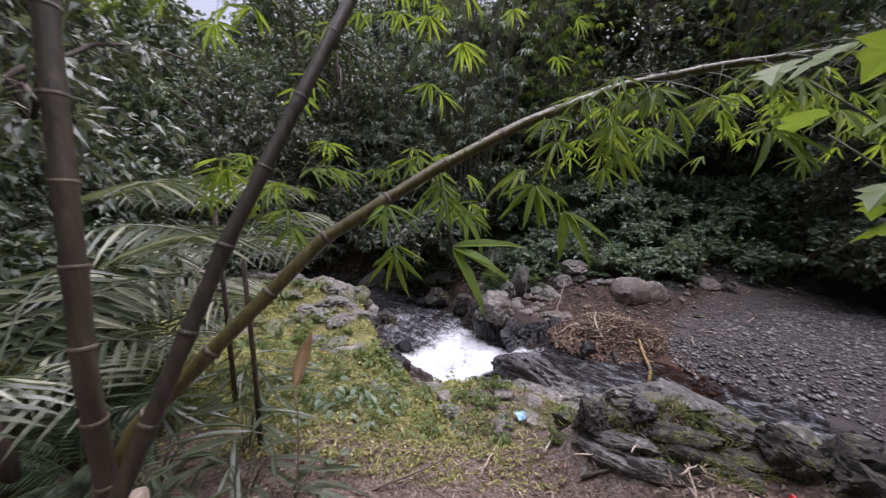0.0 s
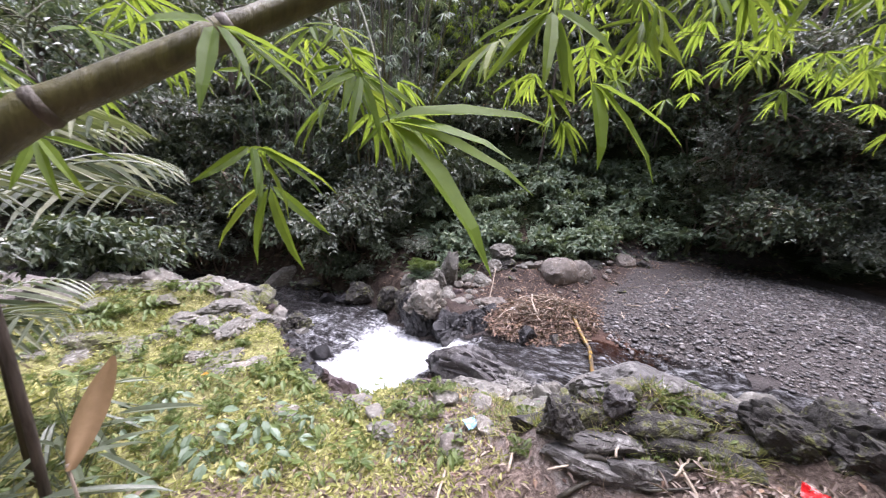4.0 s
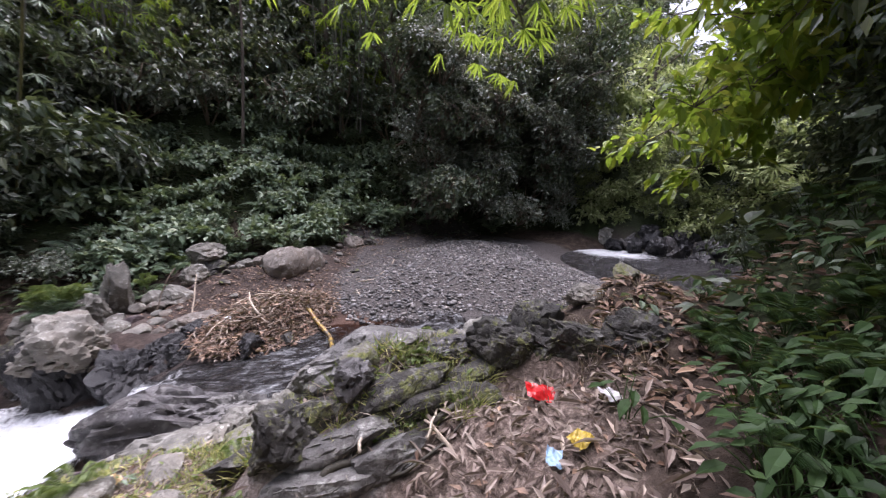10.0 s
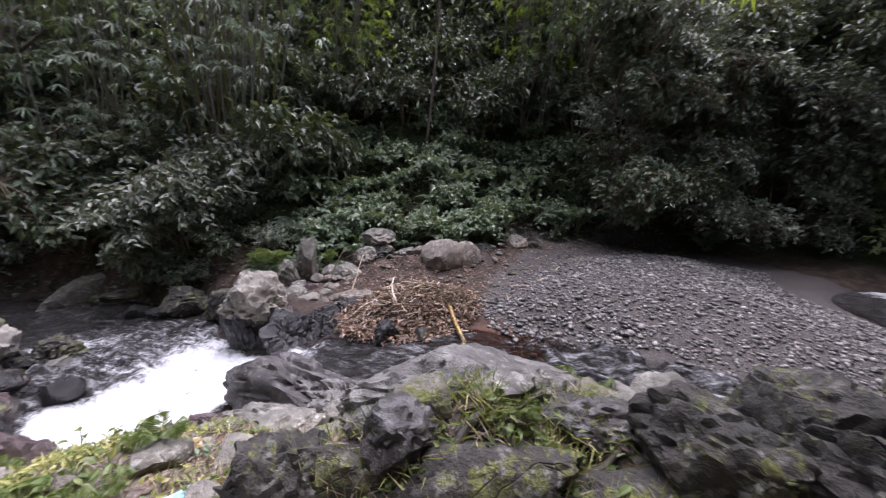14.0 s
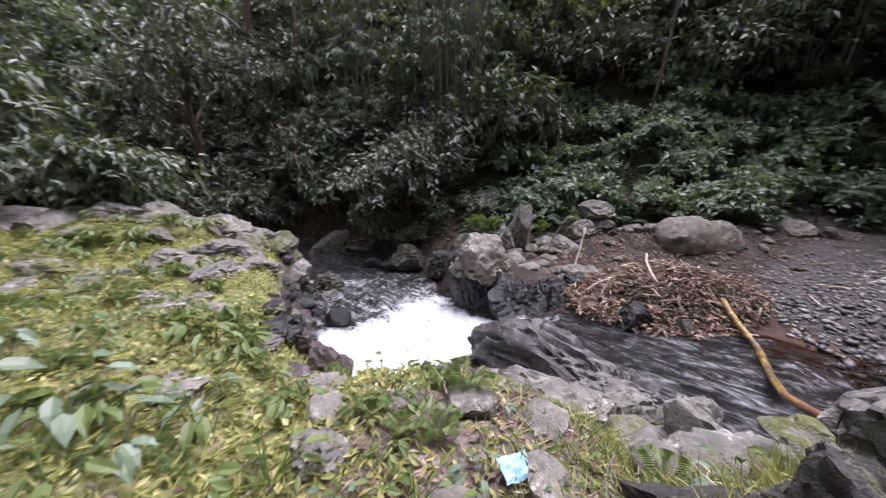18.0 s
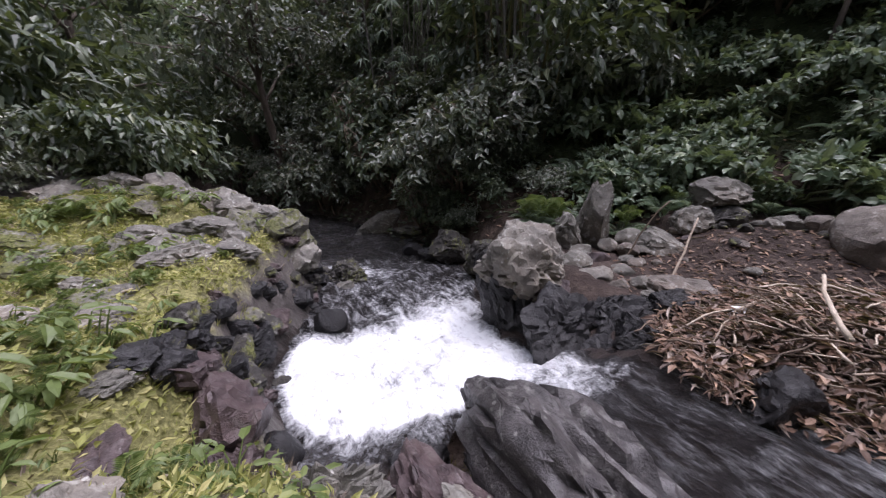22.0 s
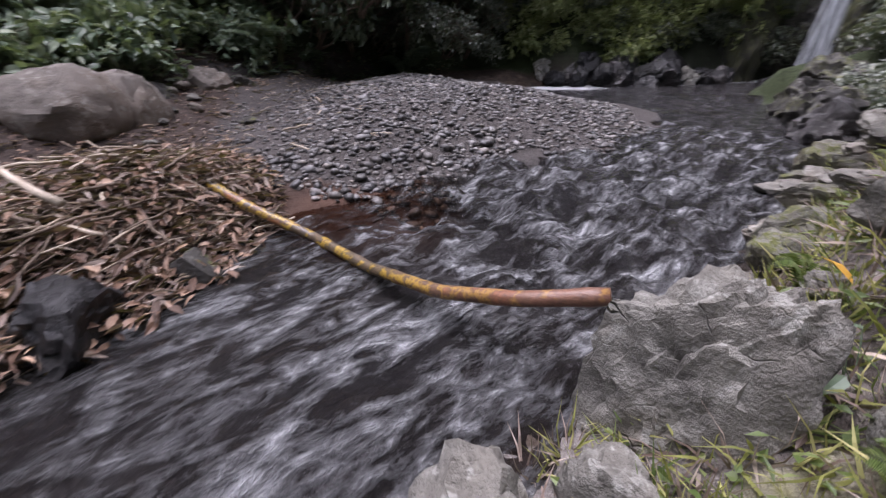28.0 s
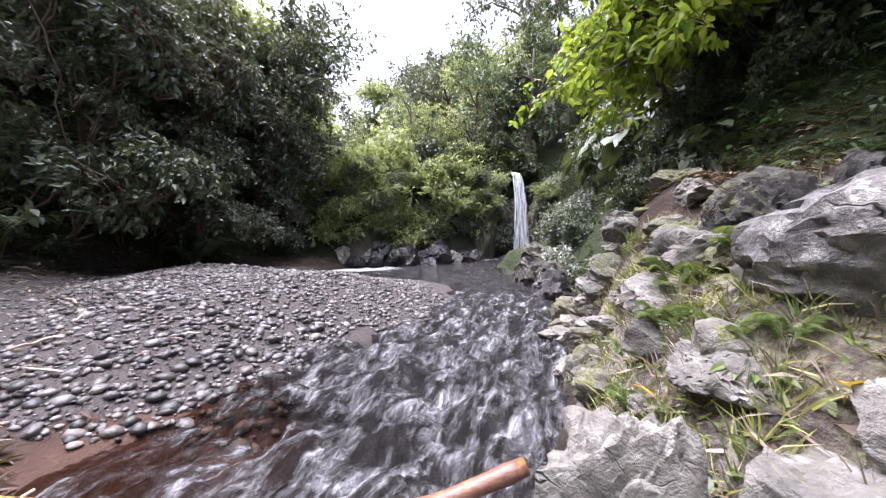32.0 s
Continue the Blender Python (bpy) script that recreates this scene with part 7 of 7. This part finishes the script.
scatter("undergrowth", 9000, south_green, LEAF_DEEP, (.08, .2), (.05, .1), OVATE, "leafy undergrowth on the near slope", "undergrowth", .5, .06)


# ---- wrappers ----
YELLOW = leaf_material("leaf_yellow", (.4, .2, .03), (.55, .3, .04), (.6, .4, .06), .5, .3)


def wrapper(x, y, size, rz, col, name, label, seed):
    r = np.random.RandomState(seed)
    bd = Build()
    n = 9
    X, Y = np.meshgrid(np.linspace(-.5, .5, n), np.linspace(-.5, .5, n))
    Z = .12 * rough_field(X * 3, Y * 3, 2.2, seed) + .05 * rough_field(X * 3, Y * 3, 5, seed + 1)
    V = np.stack([X * size[0] * (1 + .2 * Z), Y * size[1], Z * size[0]], -1).reshape(-1, 3)
    bd.add(V, [(j * n + i, j * n + i + 1, (j + 1) * n + i + 1, (j + 1) * n + i) for j in range(n - 1) for i in range(n - 1)])
    ob = new(name, bd.mesh(name, plain_material(name, col, .25), False))
    ob.matrix_basis = pose(x, y, gz(x, y) + .045, 8, -6, rz)
    return tagged(ob, label, "litter")


wrapper(2.32, 2.03, (.12, .15), 30, (.55, .02, .02), "red_wrapper", "crumpled red plastic wrapper on the leaf litter", 21)
wrapper(1.99, 1.77, (.09, .07), -20, (.5, .36, .06), "yellow_wrapper", "crumpled yellow plastic wrapper on the leaf litter", 22)
wrapper(1.9, 1.84, (.08, .06), 15, (.35, .5, .65), "blue_wrapper", "crumpled pale blue plastic wrapper on the leaf litter", 23)
wrapper(2.3, 1.72, (.08, .09), 50, (.6, .58, .58), "clear_wrapper", "crumpled whitish plastic scrap on the leaf litter", 24)
wrapper(1.09, 3.6, (.12, .1), 15, (.35, .6, .8), "blue_wrapper", "crumpled pale blue plastic wrapper on the bank", 25)
wrapper(1.08, 4.05, (.1, .08), 10, (.5, .35, .18), "tan_wrapper", "crumpled tan wrapper between the rocks", 26)

scrap = wrapper(2.78, 6.3, (.11, .08), 70, (.7, .7, .7), "white_scrap", "crumpled white plastic scrap on the debris heap", 27)
scrap.location.z = float(heap_z(np.array([2.78]), np.array([6.3]))[0]) + .05
# yellowed leaves on the grassy bank and the moss
for i, (x, y) in enumerate([(2.72, 3.42), (2.3, 3.4), (-.55, 5.4), (2.5, 3.2), (-1.3, 4.6)]):
    bd = Build()
    leaves(bd, [(0, 0, 0)], [(1, .2, .25)], [(.3, -.3, 1)], .085, .045, OVATE2)
    yl = new("yellow_leaf", bd.mesh("yellow_leaf", YELLOW, False))
    yl.matrix_basis = pose(x, y, gz(x, y) + .05, 0, -15, i * 80)
    tagged(yl, "single yellowed leaf fallen on the bank", "leaf", "yellow leaves")

# roots along the ridge
for k in range(6):
    r = np.random.RandomState(900 + k)
    a0 = np.array([1.3 + .14 * k, 2.78 - .065 * k + r.normal(0, .08)])
    b0 = a0 + np.array([r.uniform(.5, .9), r.uniform(-.35, .1)])
    u = np.linspace(0, 1, 10)
    X = a0[0] + (b0[0] - a0[0]) * u + .05 * np.sin(u * 6 + k)
    Y = a0[1] + (b0[1] - a0[1]) * u + .06 * np.sin(u * 5 + 2 * k)
    Z = ground_z(X, Y) + .02
    bd = Build()
    bd.add(*tube(np.stack([X - a0[0], Y - a0[1], Z - Z[0]], -1), np.linspace(.024, .008, 10) * r.uniform(.5, 1.2), 7))
    ob = new("root", bd.mesh("root", CULM_DARK))
    ob.matrix_basis = pose(a0[0], a0[1], Z[0])
    tagged(ob, "gnarled dark root lying along the rocky ridge", "root", "roots on the ridge")

# ---- gravel bar ----
PEBBLE = [pebble_material("pebble_dark", (.036, .036, .037), (.12, .118, .119)), pebble_material("pebble_grey", (.1, .099, .1), (.29, .286, .287)), pebble_material("pebble_pale", (.14, .135, .13), (.42, .41, .4))]
rp = np.random.RandomState(321)
bar_ob = thing("gravel_bar", 6.0, 5.0, gz(6.0, 5.0), "bar of rounded grey cobbles and gravel in the stream bend", "gravel", kind="structure")
bar_o = np.array([6.0, 5.0, gz(6.0, 5.0)])


def bar_places(n, lo, hi):
    x, y = rp.uniform(3.6, 9.8, n), rp.uniform(2.2, 7.1, n)
    b = inside(BAR, x, y) + .3 * rough_field(x, y, 2.2, 88)
    k = (b > lo) & (b < hi) & (rp.rand(n) < .15 + .85 * ease((6.6 - y + .3 * (x - 5)) / 1.2))
    return x[k], y[k]


pebs = []
for k in range(6):
    v, f = ball(2)
    nn = np.array([noise.fractal(Vector(q * 1.3 + k * 7), .9, 2, 3) for q in v])
    bd = Build()
    bd.add(v * (1 + .34 * nn[:, None]) * np.array([1, .8, .5]), f)
    pebs.append(bd.mesh("pebble", PEBBLE[k % 3]))
x, y = bar_places(5200, -.1, 9)
o_ = np.argsort(np.hypot(x - 3.6, y - 4.2))[:300]
for i, (px, py) in enumerate(zip(x[o_], y[o_])):
    s = .012 + .046 * rp.rand() ** 2.2
    ob = part("pebble", pebs[(0, 3, 0, 3, 1, 4, 0, 3, 1, 0)[rp.randint(10)]], bar_ob)
    ob.matrix_basis = Matrix.Translation(Vector((px - bar_o[0], py - bar_o[1], gz(px, py) + s * .18 - bar_o[2]))) @ Euler((rp.normal(0, .25), rp.normal(0, .25), rp.uniform(0, 6.28))).to_matrix().to_4x4() @ Matrix.Scale(s, 4)
v1, f1 = ball(1)
f1 = np.array(f1)
for k in range(3):
    x, y = bar_places((12500, 14500, 3000)[k], -.05, 9)
    z = ground_z(x, y)
    bd = Build()
    n = len(x)
    s = .006 + .03 * rp.rand(n) ** 2.6 + np.where(rp.rand(n) < .06, .022, 0)
    a = rp.uniform(0, 6.283, n)
    sh = np.stack([np.ones(n), rp.uniform(.6, .95, n), rp.uniform(.4, .65, n)], -1) * s[:, None]
    vv = v1[None] * (1 + .18 * rp.normal(0, 1, (n, len(v1), 1))) * sh[:, None]
    vr = np.stack([vv[..., 0] * np.cos(a)[:, None] - vv[..., 1] * np.sin(a)[:, None], vv[..., 0] * np.sin(a)[:, None] + vv[..., 1] * np.cos(a)[:, None], vv[..., 2] + .1 * vv[..., 0]], -1) + np.stack([x, y, z + s * .15], -1)[:, None]
    bd.tris(vr.reshape(-1, 3), (f1[None] + (np.arange(n) * len(v1))[:, None, None]).reshape(-1, 3))
    tagged(new("gravel", bd.mesh("gravel", PEBBLE[k])), ("dark", "grey", "pale")[k] + " rounded pebbles covering the bar", "gravel", kind="stuff")


# ---- close to the start of the walk ----
# a leafy twig of the small tree that hangs beside the start
LOBED = (np.array([(0, 0, 0), (.12, .3, .02), (.3, .55, 0), (.42, .3, -.02), (.55, .42, -.05), (.68, .22, -.07), (1, 0, -.2), (.68, -.22, -.07), (.55, -.42, -.05), (.42, -.3, -.02), (.3, -.55, 0), (.12, -.3, .02), (.4, 0, -.05)]),
         [(12, i, (i + 1) % 12) for i in range(12)])
r = np.random.RandomState(41)
bough = thing("shrub", 1.75, .95, gz(1.75, .95), "thin bright shrub with large lobed yellow-green leaves beside the path", "shrub")
bo = np.array([1.75, .95, gz(1.75, .95)])
wood = Build()
for k, (ex, ey, ez) in enumerate([(1.2, 1.5, 3.1), (1.35, 1.75, 3.3), (1.5, 1.3, 3.5), (1.05, 1.35, 3.35), (1.7, 1.7, 3.6)]):
    ln = bend((0, 0, 0), np.array([ex, ey, ez]) - bo, (.1, -.1, .25), 9, r, .012)
    wood.add(*tube(ln, np.linspace(.009, .003, 9), 5))
    for j in range(7):
        at = ln[r.randint(5, 9)] + r.normal(0, .05, 3)
        bd = Build()
        a = r.uniform(0, 6.283)
        L = r.uniform(.1, .17)
        leaves(bd, [at], [(math.cos(a), math.sin(a), -.5)], [(r.normal(0, .3), r.normal(0, .3), 1)], L, L * .95, LOBED)
        part("leaf", bd.mesh("leaf", LEAF_BRIGHT, False), bough)
part("stem", wood.mesh("stem", STEM_GREEN), bough)

# a withered curled leaf standing among the seedlings
bd = Build()
u, w = np.linspace(0, 1, 12), np.linspace(-1, 1, 5)
wid = .05 * np.sin(np.pi * np.clip(u * .94 + .05, 0, 1)) ** .7
V = np.stack([np.stack([wid * q + .05 * u ** 2, .035 * (q * q) - .02 + .05 * np.sin(u * 2.5), .3 * u], -1) for q in w], 1).reshape(-1, 3)
bd.add(V, [(i * 5 + j, i * 5 + j + 1, (i + 1) * 5 + j + 1, (i + 1) * 5 + j) for i in range(11) for j in range(4)])
dl = new("withered_leaf", bd.mesh("withered_leaf", LEAF_TAN))
dl.matrix_basis = pose(-.67, 2.18, 1.7, -30, 8, 10) @ Matrix.Diagonal((.75, .75, 1.0, 1))
lb = Build()
lb.add(*tube(bend((-.74, 2.2, gz(-.74, 2.2) - .02), (-.67, 2.18, 1.72), (.03, 0, 0), 6), np.linspace(.007, .004, 6), 5))
st_ = part("stalk", lb.mesh("stalk", STICK), dl)
st_.matrix_parent_inverse = dl.matrix_basis.inverted()
tagged(dl, "withered curled brown leaf standing among seedlings", "leaf")

# strap-leaved clumps in the near corner
STRAP = [leafy_plant("strap_plant", 470 + i, 18, .42, .42, .1, LANCE, LEAF_PALM, "clump of long pale strap leaves on the bank", .22) for i in range(2)]
for i, (x, y, s) in enumerate([(-1.05, 2.25, 1.0), (-.75, 2.05, .9), (-1.3, 2.7, 1.1), (-1.5, 3.3, 1.1), (-.45, 2.0, .7), (-1.6, 2.2, 1.2), (-1.9, 3.9, 1.1), (-1.3, 1.8, .9), (-2.1, 2.9, 1.2)]):
    place(STRAP[i % 2], x, y, rz=i * 97, s=s, group="strap-leaved clumps")

# pale fronds hanging beside the waterfall
FROND = [leafy_plant("hanging_plant", 475 + i, 22, .3, .5, .13, LANCE, LEAF_PALE_HAZE, "pale strap leaves hanging beside the waterfall", .3) for i in range(2)]
for i, (x, y, z) in enumerate([(11.7, -.5, 2.5), (11.65, -.75, 2.2), (11.62, -.95, 2.45), (11.6, -.85, 1.85), (11.75, -.3, 2.15), (11.75, -.1, 2.6), (11.7, .3, 2.45), (11.8, .8, 2.6), (11.85, 1.3, 2.4), (11.6, -1.1, 2.1), (11.9, 1.9, 2.5), (11.9, 2.5, 2.3)]):
    place(FROND[i % 2], x, y, z, rz=i * 67, s=.45 + .08 * (i % 3), lean=(0, -50), group="hanging plants beside the waterfall")

# grasses and seedlings over the mossy mound
SPRIG = [leafy_plant("seedling", 480 + i, 9, .12, .075, .42, OVATE2, LEAF_FERN, "small bright seedling in the moss", .08) for i in range(3)]
SHADE_P = [leafy_plant("seedling", 495 + i, 10, .24, .11, .5, OVATE2, LEAF_PAINTED_SHADE, "seedling on the shaded slope, its green darkened for the shade", .2) for i in range(2)]
r = np.random.RandomState(47)
k = 0
while k < 120:
    x, y = r.uniform(-3.2, .9), r.uniform(3.2, 7.2)
    d, side = stream_at(np.array([x]), np.array([y]))[:2]
    if side[0] > 0 and d[0] > .5:
        place(SPRIG[k % 3], x, y, rz=r.uniform(0, 360), s=r.uniform(.6, 1.7), group="seedlings in the moss")
        k += 1
k = 0
while k < 70:
    x, y = r.uniform(1.7, 4.2), r.uniform(2.2, 4.1)
    d, side = stream_at(np.array([x]), np.array([y]))[:2]
    if side[0] > 0 and .15 < d[0] < 1.3:
        place(SPRIG[k % 3], x, y, rz=r.uniform(0, 360), s=r.uniform(.35, .75), group="seedlings on the grassy bank")
        k += 1


def strew(name, protos, places, label, category):
    """Small plants set in one joined cover."""
    made = {}
    for i, (x, y, s, rz) in enumerate(places):
        m = np.array(pose(x, y, gz(x, y) - .01, 0, 0, rz))
        for o_ in protos[i % len(protos)].children:
            me_ = o_.data
            v = np.empty(len(me_.vertices) * 3)
            me_.vertices.foreach_get("co", v)
            bd_ = made.setdefault(me_.materials[0].name, (Build(), me_.materials[0]))[0]
            bd_.add(v.reshape(-1, 3) @ (m[:3, :3].T * s) + m[:3, 3], [tuple(q.vertices) for q in me_.polygons])
    for bd_, mt in made.values():
        tagged(new(name, bd_.mesh(name, mt, False)), label, category, kind="stuff")


r = np.random.RandomState(147)
spots = []
while len(spots) < 420:
    x, y = r.uniform(-3.6, .9), r.uniform(3.2, 7.1)
    d, side = stream_at(np.array([x]), np.array([y]))[:2]
    if side[0] > 0 and d[0] > .45 and rough_field(x, y, 2.2, 77) > -.35:
        spots.append((x, y, r.uniform(.4, 1.0), r.uniform(0, 360)))
strew("seedlings", SPRIG, spots[:290], "tiny bright seedlings covering the moss", "undergrowth")
strew("fern_cover", FERN, [(x, y, s * .38, a) for x, y, s, a in spots[290:]], "tiny yellow-green ferns covering the moss", "undergrowth")
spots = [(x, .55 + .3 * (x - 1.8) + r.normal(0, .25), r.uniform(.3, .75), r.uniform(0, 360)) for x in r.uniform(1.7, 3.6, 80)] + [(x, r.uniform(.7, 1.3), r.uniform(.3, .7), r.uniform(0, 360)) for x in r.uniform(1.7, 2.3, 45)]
strew("shade_plants", SHADE_P, spots, "seedlings covering the shaded bank, their green darkened for the shade", "undergrowth")
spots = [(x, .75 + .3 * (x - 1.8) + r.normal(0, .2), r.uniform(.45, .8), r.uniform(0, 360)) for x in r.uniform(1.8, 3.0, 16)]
strew("shade_ferns", FERN_SHADE, spots, "small ferns on the shaded bank beside the path, darkened for the shade", "undergrowth")


# tufts of grass on the stony bank and along the ridge
def tufts(name, n, mat, label, length, blades, seed, xlim, ylim, reach):
    r = np.random.RandomState(seed)
    x, y = r.uniform(*xlim, n), r.uniform(*ylim, n)
    d, side = stream_at(x, y)[:2]
    k = (side > 0) & (d > .08) & (d < reach) & (r.rand(n) < .3 + .7 * (rough_field(x, y, 3.3, seed) > 0))
    x, y = np.repeat(x[k], blades), np.repeat(y[k], blades)
    m = len(x)
    a, q = r.uniform(0, 6.283, m), np.abs(r.normal(0, .018, m))
    px, py = x + np.cos(a) * q, y + np.sin(a) * q
    D = np.stack([np.cos(a) * r.uniform(.2, 1.1, m), np.sin(a) * r.uniform(.2, 1.1, m), np.ones(m)], -1)
    bd = Build()
    L = r.uniform(*length, m)
    leaves(bd, np.stack([px, py, ground_z(px, py) - .01], -1), D, r.normal(0, 1, (m, 3)) + np.array([0, 0, .4]), L, r.uniform(.003, .0075, m), BLADE)
    return tagged(new(name, bd.mesh(name, mat, False)), label, "grass", kind="stuff")


tufts("grass_tufts", 800, LEAF_MOSS, "yellow-green grass tufts between the bank rocks", (.05, .14), 24, 61, (1.4, 5.2), (2.3, 4.3), 1.55)
tufts("green_tufts", 600, LEAF_FERN, "fresh green grass tufts between the bank rocks", (.06, .15), 18, 62, (1.4, 5.2), (2.3, 4.3), 1.55)
tufts("straw_tufts", 800, LEAF_DRY, "withered grass tufts between the bank rocks", (.05, .14), 14, 63, (1.0, 5.2), (1.5, 4.3), 1.8)
tufts("mound_tufts", 1500, LEAF_MOSS, "short grass tufts on the mossy mound", (.04, .1), 16, 64, (-4.5, 1.2), (3.0, 7.6), 3.5)
tufts("mound_straw", 500, LEAF_DRY, "withered stalks on the mossy mound", (.05, .13), 8, 65, (-4.0, 1.2), (3.0, 7.6), 3.5)
# dark seedlings on the shaded slope beside the path, shade put into leaf colour
SHADE = [leafy_plant("seedling", 490 + i, 10, .26, .11, .5, OVATE2, LEAF_PAINTED_SHADE, "seedling on the shaded slope, its green darkened for the shade", .2) for i in range(2)]
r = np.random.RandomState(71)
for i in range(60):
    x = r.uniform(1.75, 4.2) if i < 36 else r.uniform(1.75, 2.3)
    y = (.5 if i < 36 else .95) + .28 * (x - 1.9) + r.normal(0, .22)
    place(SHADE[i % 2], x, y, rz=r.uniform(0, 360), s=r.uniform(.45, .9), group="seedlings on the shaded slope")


retire([TALLPALM, PALE_TREE] + FROND + FERN_SHADE + SHADE_P + BUSH + DEEP + BRIGHTB + LOW + TREE + FERN + BIGFERN + PALM + BROAD + HEARTP + STRAP + SPRIG + SHADE)
